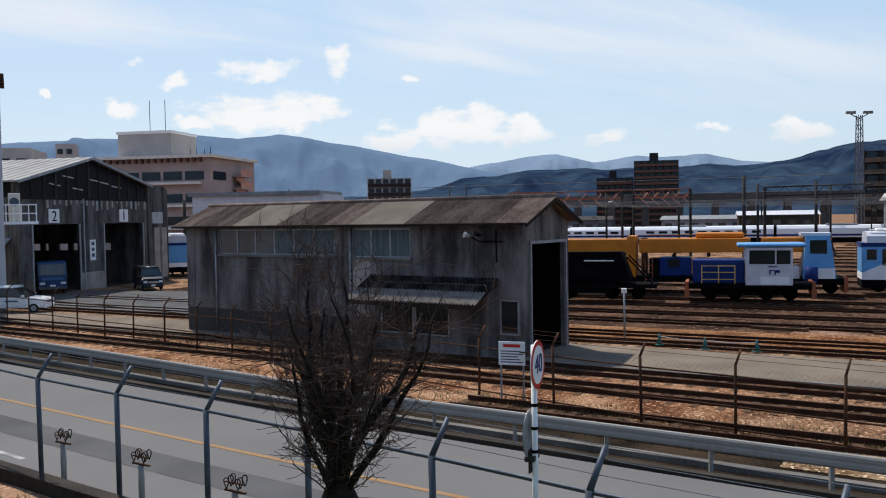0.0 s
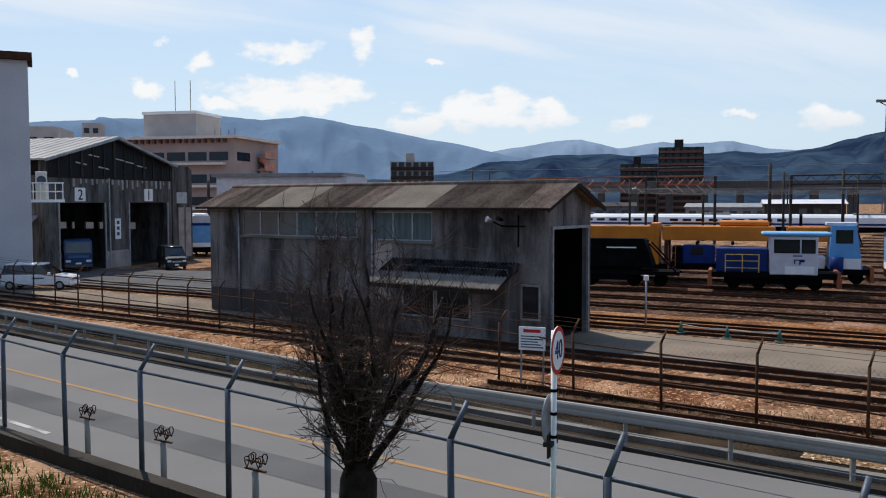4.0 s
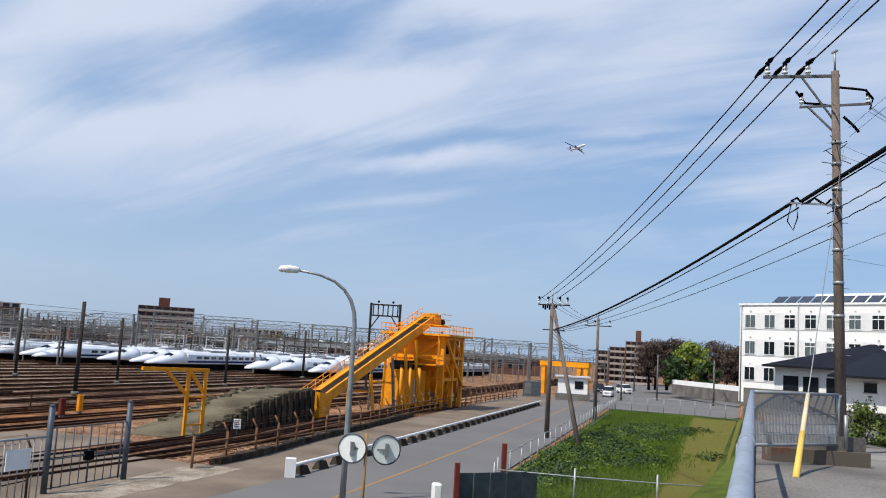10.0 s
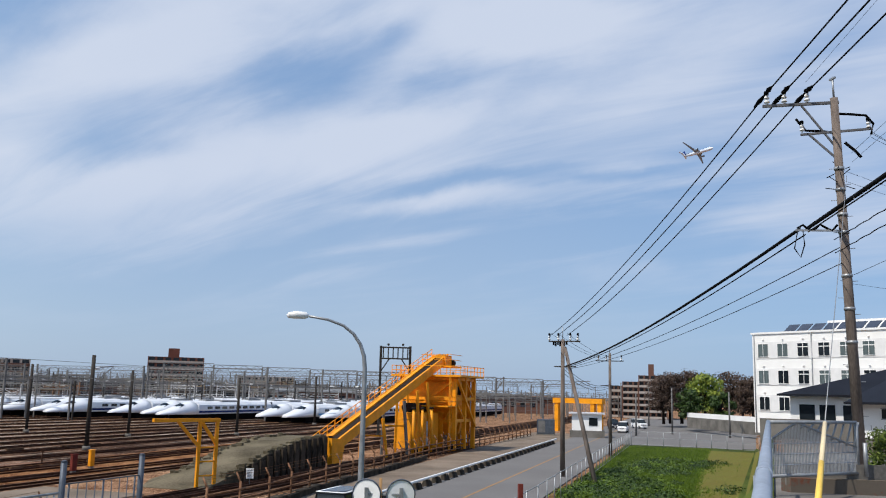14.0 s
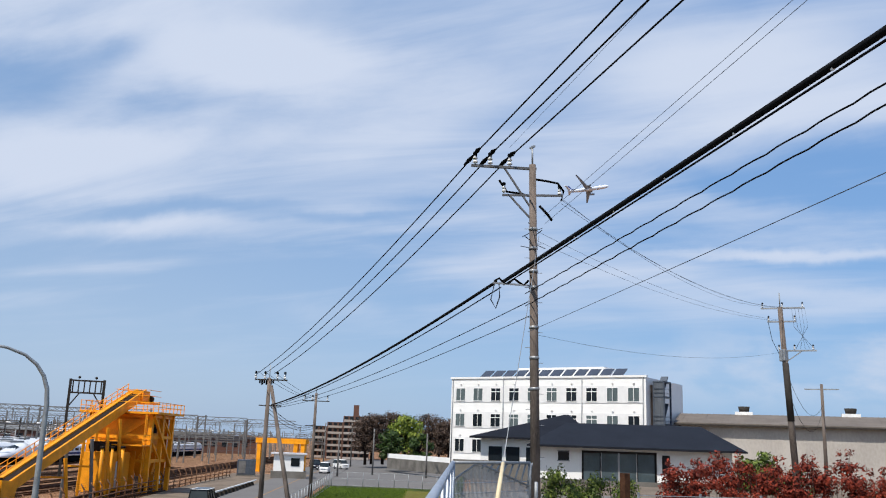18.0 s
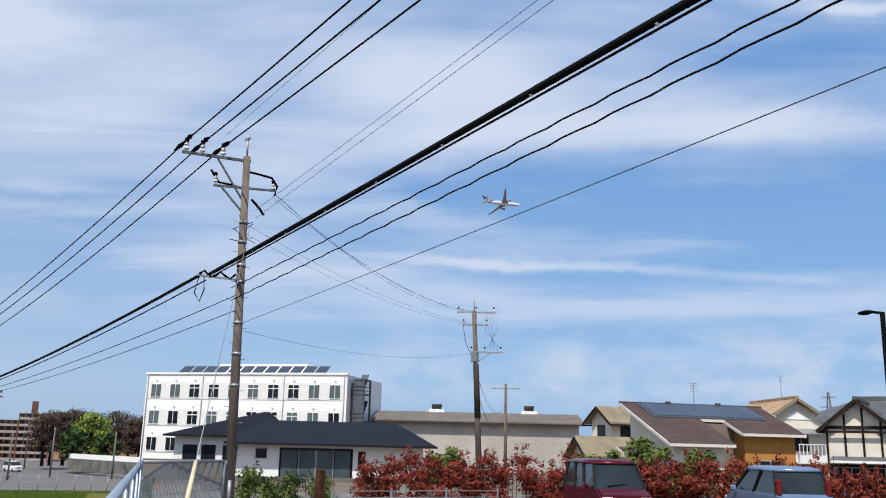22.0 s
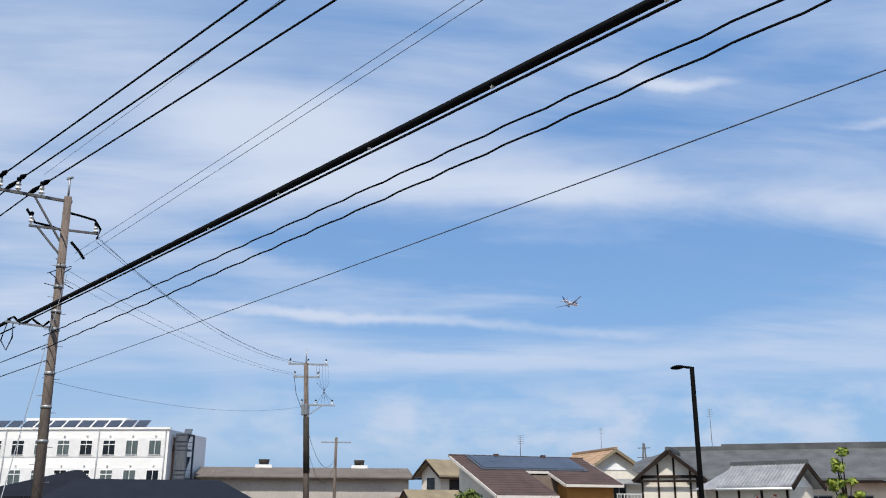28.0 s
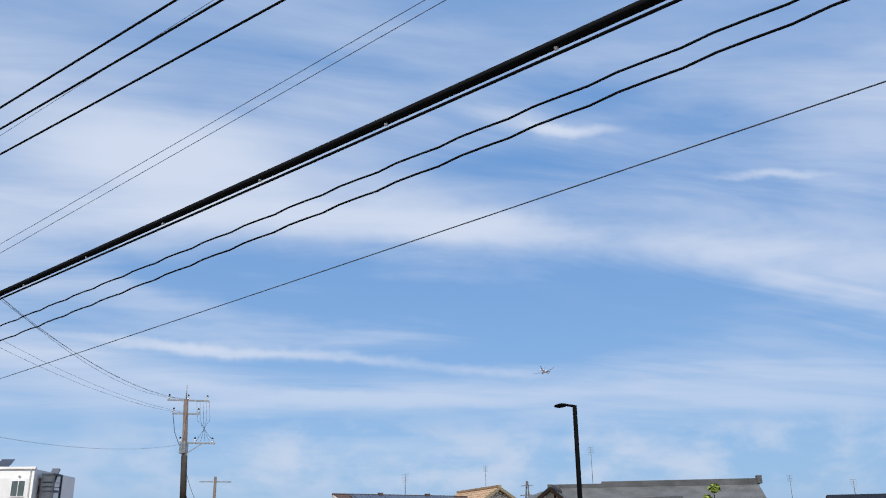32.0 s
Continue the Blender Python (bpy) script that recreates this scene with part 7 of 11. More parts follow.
# ---- fences, guard rails, signs along the road ----
def fence_run(name, label, pts, step, z_knee, arm, r, mat_name, rails, mesh_mat=None, lean_v=0.3, group=""):
    """Posts along a line of (u, v), each bent at the top, with rails and strands."""
    root = thing(name, label, "fence", group=group)
    line = [W(u, v) for u, v in pts]
    seg = []
    for a, b in zip(line, line[1:]):
        n = max(1, round((b - a).length / step))
        seg += [a.lerp(b, i / n) for i in range(n)]
    seg.append(line[-1])
    side = (W(0, 1) - W(0, 0)).normalized()
    for p in seg:
        tilt = Vector((random.uniform(-0.03, 0.03), random.uniform(-0.03, 0.03), 0))
        b = Bm().cyl(p + Vector((0, 0, -0.1)), p + tilt + Vector((0, 0, z_knee)), r, n=8)
        if arm:
            b.cyl(p + tilt + Vector((0, 0, z_knee - 0.02)), p + tilt + side * lean_v + (line[-1] - line[0]).normalized() * arm * 0.2 + Vector((0, 0, z_knee + arm)), r * 0.85, r * 0.7, n=8)
        part("post", b, mat_name, root)
    for z, rr in rails:
        b = Bm()
        b.tube([p + Vector((0, 0, z + random.uniform(-0.02, 0.02))) for p in seg], rr, 6)
        part("rail", b, mat_name, root)
    if arm:
        for k in (0.35, 0.7, 1.0):
            q = [p + side * lean_v * k + (line[-1] - line[0]).normalized() * arm * 0.2 * k + Vector((0, 0, z_knee + arm * k)) for p in seg]
            part("barbed_wire", Bm().tube(q, 0.006, 4), mat_name, root)
    if mesh_mat:
        b = Bm()
        for p, q in zip(seg, seg[1:]):
            L = (q - p).length
            n = int(L / 0.16)
            h = z_knee - 0.1
            d = (q - p) / L
            for i in range(-int(h / 0.16), n):
                for sgn in (1, -1):
                    s0, s1 = i * 0.16, i * 0.16 + h
                    za, zb = 0.05, 0.05 + h
                    if s0 < 0:
                        za += -s0
                        s0 = 0
                    if s1 > L:
                        zb -= s1 - L
                        s1 = L
                    if sgn < 0:
                        s0, s1 = L - s0, L - s1
                    a, c = p + d * s0 + Vector((0, 0, za)), p + d * s1 + Vector((0, 0, zb))
                    w = Vector((0, 0, 0.0022))
                    b.quad(a - w, a + w, c + w, c - w)
        ob = part("wire_mesh", b, mesh_mat, root)
        ob["kind"] = "stuff"
    return root


fence_run("yard_fence", "rusty chain-link yard fence with bent posts", [(-58, 31.5), (-46, 29.4), (-33, 27.9), (-17, 25.2), (-8.2, 23.4), (-2.9, 22.7), (4, 21.9), (8, 21.7), (17, 21.6), (23.6, 23.0)], 2.75, 1.85, 0.36, 0.042, "rust", ((1.55, 0.025), (0.75, 0.025), (0.15, 0.025)), "mesh_wire")
fence_run("road_fence", "grey steel road fence with bent post tops", [(-48, 14.6), (-24.8, 12.7), (-21.6, 12.3), (-18.2, 11.8), (-15.1, 11.5), (-12.2, 11.2), (-9.5, 10.9), (-6.85, 10.6), (-4.25, 10.2), (-1.4, 9.9), (12, 9.6)], 3.1, 2.33, 0.5, 0.055, "galv_blue", ((2.3, 0.032),), None, 0.32)
fence_run("yard_fence", "rusty low post-and-rail fence with bent tops", [(33.6, 23.6), (39.5, 24.0), (48.4, 25.5), (63, 27.5), (75.4, 29.4), (95, 31.0), (125, 33)], 2.6, 1.45, 0.4, 0.06, "rust_light", ((1.1, 0.055), (0.68, 0.055), (0.28, 0.055)))


base = thing("fence_base", "dark weathered timber and concrete base under the yard fence", "fence base")
for i in range(20):
    u0 = 36.5 + i * 1.9
    v0 = lerp((33.6, 39.5, 48.4, 63, 75.4), (23.6, 24.0, 25.5, 27.5, 29.4), u0)
    part("block", Bm().box(-0.93, -0.3, -0.02, 0.93, 0.3, 0.30 + 0.03 * (i % 3), at_yard(u0, v0, 0, 8 if u0 > 40 else 4)), "pile", base)


def guard_rail(name, label, pts, top, mat_name, post_step, post_mat, hb=0.33):
    root = thing(name, label, "guard rail")
    line = [W(u, v) for u, v in pts]
    side = (W(0, 1) - W(0, 0)).normalized()
    for a, b in zip(line, line[1:]):
        # W-shaped beam, one length after another
        d = (b - a)
        n = max(1, round(d.length / 4.0))
        for i in range(n):
            p, q = a + d * (i / n), a + d * ((i + 1) / n)
            prof = ((0.05, 0), (0, 0.01), (-0.025, 0.05), (-0.025, 0.12), (-0.012, 0.15), (-0.012, 0.18), (-0.025, 0.21), (-0.025, 0.28), (0, hb - 0.01), (0.05, hb), (0.05, hb - 0.03), (0.02, 0.27), (0.02, 0.06), (0.05, 0.03))
            rings = [[e + side * s + Vector((0, 0, top - hb + z)) for s, z in prof] for e in (p, q)]
            part("beam", Bm().loft(rings, smooth=False), mat_name, root)
        m = max(1, round(d.length / post_step))
        for i in range(m):
            p = a + d * ((i + 0.5) / m) + side * 0.1
            part("post", Bm().box(-0.045, -0.045, -0.1, 0.045, 0.045, top - 0.06, Matrix.Translation(p)), post_mat, root)
    return root


guard_rail("guard_rail", "weathered grey steel guard rail", [(-75, 26.0), (-50, 23.6), (-29, 21.6), (-14, 19.75), (-4, 19.4), (1.0, 19.2)], 0.82, "rail_paint", 2.35, "rail_paint")
wg = guard_rail("guard_rail", "clean white-painted guard rail", [(-1.0, 18.6), (6, 18.45), (12, 18.2), (19.5, 18.1)], 0.85, "white_paint", 4.0, "white_paint", 0.36)
b = Bm()
arc = [W(19.5 + 1.7 * math.sin(t), 18.1 + 0.9 * (1 - math.cos(t)) + 0.15 * t) for t in (0, 0.4, 0.8, 1.2, 1.6, 2.0)]
for z in (0.52, 0.66, 0.80):
    b.tube([p + Vector((0, 0, z)) for p in arc], 0.06, 8)
part("end_beam", b, "white_paint", wg)
for p in arc[1::2]:
    part("end_post", Bm().cyl(p, p + Vector((0, 0, 0.8)), 0.07, n=8), "white_paint", wg)


def road_sign(base, h, label, face):
    """A round sign on a white pole, facing along the road."""
    root = thing("road_sign", label, "road sign", base)
    part("pole", Bm().cyl((0, 0, -0.3), (0, 0, h), 0.038, n=10), "white_paint", root)
    return root


def disc(root, z, r, face_mats, turn, name, y=0.06):
    m = pose(0, 0, z, 0, 0, turn)
    s = part(name, Bm().cyl(m @ Vector((0, -y, 0)), m @ Vector((0, -y - 0.012, 0)), r, n=32), face_mats[0], root)
    for i, (k, mm) in enumerate(face_mats[1]):
        part("sign_face", Bm().cyl(m @ Vector((0, -y - 0.012, 0)), m @ Vector((0, -y - 0.016 - 0.003 * i, 0)), r * k, n=32), mm, s)
    return s


def text_on(parent, txt, size, m, mat_name="blue", xs=1.0):
    cu = bpy.data.curves.new("numeral", "FONT")
    cu.body, cu.size, cu.align_x, cu.align_y, cu.extrude = txt, size, "CENTER", "CENTER", 0.003
    cu.materials.append(M[mat_name])
    ob = new("numeral", cu)
    ob.parent = parent
    ob.matrix_basis = m @ pose(0, 0, 0, 90, 0, 0)
    return ob


# speed sign by the near fence, with the back of a second sign below it
p = polar(5.83, 11.2)
s40 = road_sign(pose(p.x, p.y, 0, 0, 0, 68), 4.14, "round 40 km/h speed limit sign on a white pole", 0)
fc = disc(s40, 3.89, 0.31, ("white_paint", ((1.0, "red"), (0.80, "white_paint"))), 0, "sign_plate", 0.04)
text_on(fc, "40", 0.34, pose(0, -0.065, 3.89))
disc(s40, 3.0, 0.31, ("galv", ()), 180, "sign_back")
part("bracket", Bm().box(-0.14, -0.02, 2.66, 0.14, 0.1, 2.72).box(-0.1, 0.04, 2.5, 0.26, 0.06, 2.8), "mast", s40)
for z in (3.35, 3.05, 2.75):
    part("clamp", Bm().cyl((0, 0, z), (0, 0, z + 0.04), 0.046, n=10), "black", s40)
p = W(2.6, 19.6)
s41 = road_sign(pose(p.x, p.y, 0, 0, 0, -111), 3.68, "round 40 km/h sign above a blue no-parking disc", 0)
fc = disc(s41, 3.33, 0.31, ("white_paint", ((1.0, "red"), (0.80, "white_paint"))), 0, "sign_plate")
text_on(fc, "40", 0.34, pose(0, -0.085, 3.33))
fc = disc(s41, 2.63, 0.31, ("white_paint", ((0.97, "red"), (0.84, "sign_blue"))), 0, "sign_plate")
part("slash", Bm().box(-0.22, -0.003, -0.03, 0.22, 0.003, 0.03, pose(0, -0.09, 2.63, 0, 45, 0)), "white_paint", fc)
p = polar(4.45, 27.4)
nb = thing("notice_board", "white notice board with red heading wired to the yard fence", "sign", pose(p.x, p.y, 0, 0, 0, -20))
part("board", Bm().box(-0.43, -0.1, 1.12, 0.43, -0.075, 1.86).bevel(0.006), "white_paint", nb)
part("heading_bar", Bm().box(-0.28, -0.106, 1.68, 0.28, -0.101, 1.78), "red", nb)
for i in range(5):
    part("text_bar", Bm().box(-0.36, -0.106, 1.2 + i * 0.085, 0.36 - 0.08 * (i % 3), -0.101, 1.235 + i * 0.085), "galv_blue", nb)
for x in (-0.36, 0.36):
    part("leg", Bm().box(x - 0.025, -0.073, -0.05, x + 0.025, -0.03, 1.85), "galv", nb)


def delineator(u, v):
    root = thing("marker_post", "short grey guide post with a rusted bracket", "post", at_yard(u, v, 0), group="guide posts")
    part("stub", Bm().cyl((0, 0, -0.1), (0, 0, 0.85), 0.065, n=10), "rail_paint", root)
    for i in range(6):
        c = Vector((-0.22 + 0.088 * i, 0.03 * (i % 2), 1.0 + 0.05 * (i % 3)))
        part("wire_loop", Bm().tube([c + Vector((0.055 * math.cos(t), 0.02 * math.sin(2 * t), 0.10 * math.sin(t))) for t in (math.tau * k / 10 for k in range(11))], 0.012, 5), "soot" if i % 2 else "rust", root)
    part("bracket_bar", Bm().box(-0.26, -0.02, 0.86, 0.26, 0.03, 0.89).box(-0.24, -0.02, 1.02, 0.24, 0.01, 1.04), "rust", root)


for u, v in ((-23.2, 12.35), (-17.6, 11.95), (-14.6, 11.65), (-11.6, 11.3)):
    delineator(u, v)


# ---- bare tree on the bank ----
def bare_tree(at, name, label, fork, top, seed):
    """A short thick trunk, crooked limbs from low down, and a dense tangle of fine twigs."""
    rnd = random.Random(seed)
    root = thing(name, label, "tree", at)
    part("trunk", Bm().tube([(0.02, 0, -0.4), (0, 0, fork * 0.45), (0.04, 0.02, fork * 0.8), (0.01, 0, fork + 0.15)], [0.30, 0.25, 0.22, 0.13], 12), "bark", root)
    twigs = Bm()

    def shoot(p, d, L, r, bend, n, thin, lift):
        pts, rs, q, dd = [Vector(p)], [r], Vector(p), Vector(d).normalized()
        for i in range(n):
            dd = (dd + Vector((rnd.uniform(-bend, bend), rnd.uniform(-bend, bend), rnd.uniform(-bend, bend) * 0.6 + lift))).normalized()
            q = q + dd * L / n
            pts.append(q)
            rs.append(max(0.003, r * (1 - thin * (i + 1) / n)))
        return pts, rs

    def spray(pts, rs, count, L, lv):
        for _ in range(count):
            i = rnd.randint(1, len(pts) - 1)
            p = pts[i - 1].lerp(pts[i], rnd.random())
            d = (pts[i] - pts[i - 1]).normalized()
            side = d.orthogonal().normalized()
            side.rotate(Matrix.Rotation(rnd.uniform(0, math.tau), 3, d))
            q, s = shoot(p, d * rnd.uniform(0.3, 1.0) + side * rnd.uniform(0.5, 1.1) + Vector((0, 0, 0.12)), L * rnd.uniform(0.4, 1.25), max(0.0042, min(rs[i] * 0.5, 0.012)), 0.34, 4, 0.45, 0.05)
            twigs.tube(q, s, 4)
            if lv:
                spray(q, s, 5 if lv > 1 else 3, L * 0.66, lv - 1)

    for k in range(15):
        a = math.tau * k / 15 + rnd.uniform(-0.25, 0.25)
        out = rnd.uniform(0.1, 1.15)
        L = (top - fork) * rnd.uniform(0.6, 1.02) * (1.0 - 0.18 * out)
        low = rnd.uniform(0.2, 0.9) * (k % 2 == 0)
        pts, rs = shoot((0.09 * math.cos(a), 0.09 * math.sin(a), fork - low), (out * math.cos(a), out * math.sin(a), 1), L + low * 0.7, rnd.uniform(0.034, 0.075), 0.26, 7, 0.8, 0.10)
        part("branch", Bm().tube(pts, rs, 7), "bark", root)
        spray(pts, rs, 10, 0.74, 2)
    part("twig_crown", twigs, "twig", root)["kind"] = "stuff"
    return root


p = polar(-7.3, 10.2)
gz = ground_z(p.x, p.y)
bare_tree(Matrix.Translation((p.x, p.y, gz)), "bare_tree", "leafless dark tree with a dense spray of upright twigs", 3.1 - gz, 5.55 - gz, 11)


# ---- vehicles on the yard tracks ----
def wheels(root, xs, y, r=0.43, gauge=1.07):
    for x in xs:
        for s in (-gauge / 2, gauge / 2):
            part("wheel", Bm().cyl((x, y + s - 0.06, r + 0.15), (x, y + s + 0.06, r + 0.15), r, n=16), "black", root)


def make_hopper(at):
    root = thing("hopper_wagon", "black hopper wagon on the yard track", "railway wagon", at)
    L = 8.6
    part("body", Bm().prism([(-L / 2, 1.5), (-L / 2 + 0.2, 3.25), (L / 2 - 2.2, 3.25), (L / 2 - 1.6, 1.5)], -1.25, 1.25, "y"), "soot", root)
    part("hopper", Bm().prism([(-L / 2 + 0.8, 1.5), (L / 2 - 2.4, 1.5), (L / 2 - 3.0, 0.6), (-L / 2 + 1.5, 0.6)], -1.0, 1.0, "y"), "soot", root)
    part("sill", Bm().box(-L / 2, -1.2, 0.95, L / 2, 1.2, 1.2), "soot", root)
    part("top_rail", Bm().box(-L / 2 + 0.2, -1.3, 3.2, L / 2 - 2.2, -1.25, 3.32), "soot", root)
    for i in range(6):
        x = -L / 2 + 0.6 + i * 1.1
        part("rib", Bm().box(x, -1.31, 1.5, x + 0.08, -1.25, 3.2), "soot", root)
    part("plate", Bm().box(-0.3, -1.32, 2.7, 1.6, -1.27, 2.78), "white_paint", root)
    for y in (-1.1, 1.1):
        part("end_strut", Bm().beam((L / 2 - 0.2, y, 1.2), (L / 2 - 1.9, y, 3.0), 0.1), "soot", root)
    wheels(root, (-L / 2 + 1.2, -L / 2 + 2.9, L / 2 - 2.9, L / 2 - 1.2), 0)
    return root


def make_crane(at):
    root = thing("track_machine", "long orange-yellow track maintenance machine with blue cabins", "railway vehicle", at)
    L = 22.0
    part("frame", Bm().box(-L / 2, -1.2, 0.85, L / 2 + 2.6, 1.2, 1.25), "black", root)
    for x0, x1 in ((-L / 2 - 0.5, 0.2), (0.6, 8.2), (9.0, 13.4)):
        part("gantry_beam", Bm().box(x0, -1.25, 2.95, x1, -0.75, 3.95).bevel(0.04), "orange", root)
        part("gantry_beam", Bm().box(x0, 0.75, 2.95, x1, 1.25, 3.95).bevel(0.04), "orange", root)
        part("conveyor", Bm().box(x0 + 0.2, -0.7, 3.3, x1 - 0.2, 0.7, 3.8), "rust", root)
    part("tower_post", Bm().box(-0.25, -1.3, 1.2, 0.35, 1.3, 4.15), "orange", root)
    part("tower_post", Bm().box(0.75, -1.2, 1.2, 1.05, 1.2, 4.0), "rust", root)
    part("top_unit", Bm().box(4.5, -0.9, 3.95, 7.8, 0.9, 4.35).bevel(0.1), "orange", root)
    part("hand_rail", Bm().box(1.2, -1.25, 4.2, 8.0, -1.2, 4.25), "orange", root)
    for x0, x1, z1 in ((-9.0, -5.6, 2.8), (-3.6, -1.2, 2.7), (2.0, 4.2, 2.6)):
        part("cabin", Bm().box(x0, -1.15, 1.25, x1, 1.15, z1).bevel(0.08), "blue", root)
    for x in (-5.0, -4.4, -0.9):
        part("cabinet", Bm().box(x, -1.1, 1.25, x + 0.5, 1.1, 2.2), "loco_grey", root)
    for x in (-9.6, -7.2, -4.8, -2.6, 2.6, 4.6, 6.6, 10.4, 12.2):
        part("beam_rib", Bm().box(x, -1.29, 2.95, x + 0.1, -1.252, 3.95), "orange", root)
    for x in (-8.2, -5.4, -3.0, -0.6, 3.0, 5.4):
        part("cross_pipe", Bm().cyl((x, -1.2, 2.75), (x, 1.2, 2.75), 0.12, n=8), "soot", root)
    for x0, x1 in ((-9.8, -9.2), (-6.2, -5.7), (1.3, 1.9), (4.5, 5.3), (9.4, 10.6)):
        part("equipment_box", Bm().box(x0, -1.2, 1.25, x1, 0.9, 2.5).bevel(0.04), "soot", root)
    for x in (-8.0, -6.6, -3.0, 2.6):
        part("window", Bm().box(x, -1.175, 1.9, x + 0.8, -1.152, 2.5), "glass_dark", root)
    part("ladder", Bm().box(1.0, -1.34, 0.6, 1.06, -1.28, 2.6).box(1.5, -1.34, 0.6, 1.56, -1.28, 2.6).box(1.06, -1.33, 1.0, 1.5, -1.29, 1.05).box(1.06, -1.33, 1.5, 1.5, -1.29, 1.55).box(1.06, -1.33, 2.0, 1.5, -1.29, 2.05), "orange_steel", root)
    wheels(root, (-9.5, -7.8, -1.8, 0.4, 5.5, 7.4), 0)
    return root


def make_loco(at):
    root = thing("shunting_locomotive", "small blue and light-grey shunting locomotive with red buffers", "locomotive", at)
    part("frame", Bm().box(-3.9, -1.2, 0.9, 3.6, 1.2, 1.25), "black", root)
    part("hood", Bm().box(-3.5, -0.95, 1.25, -0.35, 0.95, 2.75).bevel(0.06), "blue", root)
    rl = Bm()
    for z in (1.5, 1.95, 2.35):
        rl.box(-2.95, -1.22, z, -0.9, -1.18, z + 0.04)
    for x in (-2.95, -1.93, -0.94):
        rl.box(x, -1.22, 1.25, x + 0.05, -1.18, 2.4)
    part("railing", rl, "yellow_plastic", root)
    cab = part("cab", Bm().box(-0.3, -1.3, 1.15, 2.5, 1.3, 3.55).bevel(0.05), "loco_grey", root, "light grey cab")
    part("roof", Bm().box(-0.75, -1.45, 3.55, 3.3, 1.45, 3.78).bevel(0.07), "sky_blue", root, "pale blue overhanging cab roof")
    for x0, x1 in ((0.0, 1.4), (1.6, 2.3)):
        w = part("window_frame", Bm().box(x0 - 0.05, -1.325, 2.5, x1 + 0.05, -1.302, 3.35), "black", cab)
        part("pane", Bm().box(x0, -1.335, 2.55, x1, -1.326, 3.3), "glass_dark", cab)
    part("emblem", Bm().box(1.1, -1.325, 2.05, 1.42, -1.302, 2.12).box(1.12, -1.325, 1.85, 1.2, -1.302, 2.05).box(1.42, -1.325, 1.8, 1.5, -1.302, 2.12).box(1.5, -1.325, 1.95, 1.75, -1.302, 2.12), "blue", cab)
    part("number_bar", Bm().box(1.05, -1.325, 2.3, 1.6, -1.302, 2.38), "galv_blue", cab)
    part("grille", Bm().box(0.6, -1.32, 1.2, 2.3, -1.302, 1.7), "white_paint", cab)
    for x in (-3.95, 3.62):
        part("buffer_beam", Bm().box(x, -1.25, 0.55, x + 0.2, 1.25, 1.35), "orange_steel", root)
        part("buffer_flag", Bm().box(x - 0.05, -1.35, 0.35, x + 0.25, -1.27, 0.95), "orange_steel", root)
    part("running_gear", Bm().box(-3.0, -0.9, 0.5, 2.8, 0.9, 0.95), "black", root)
    wheels(root, (-2.4, -0.9, 1.0, 2.4), 0)
    return root


def make_blue_cab(at):
    root = thing("maintenance_car", "sky-blue maintenance car with a tall cab", "railway vehicle", at)
    part("frame", Bm().box(-2.6, -1.2, 0.8, 2.4, 1.2, 1.2), "black", root)
    b = Bm().prism([(-0.2, 1.2), (1.9, 1.2), (1.5, 4.1), (0.0, 4.1)], -1.2, 1.2, "y")
    cab = part("cab", b, "sky_blue", root)
    part("skirt", Bm().box(-0.1, -1.23, 1.2, 1.8, -1.2, 1.9), "white_paint", cab)
    part("window", Bm().box(0.25, -1.23, 2.9, 1.3, -1.202, 3.8), "glass_dark", cab)
    part("window", Bm().prism([(1.86, 2.7), (1.94, 2.7), (1.62, 3.8), (1.54, 3.8)], -0.9, 0.9, "y"), "glass_dark", cab)
    part("lamp_bar", Bm().box(-0.3, -0.9, 4.1, 1.6, 0.9, 4.28), "loco_grey", cab)
    part("drum", Bm().cyl((0.3, -1.5, 0.9), (0.3, -1.5, 2.0), 0.42, n=14), "blue", root)
    part("box", Bm().box(-2.3, -1.1, 1.2, -0.4, 1.1, 2.0), "loco_grey", root)
    part("plough", Bm().box(2.35, -1.2, 0.3, 2.6, 1.2, 1.3), "orange_steel", root)
    wheels(root, (-1.8, 1.6), 0)
    return root


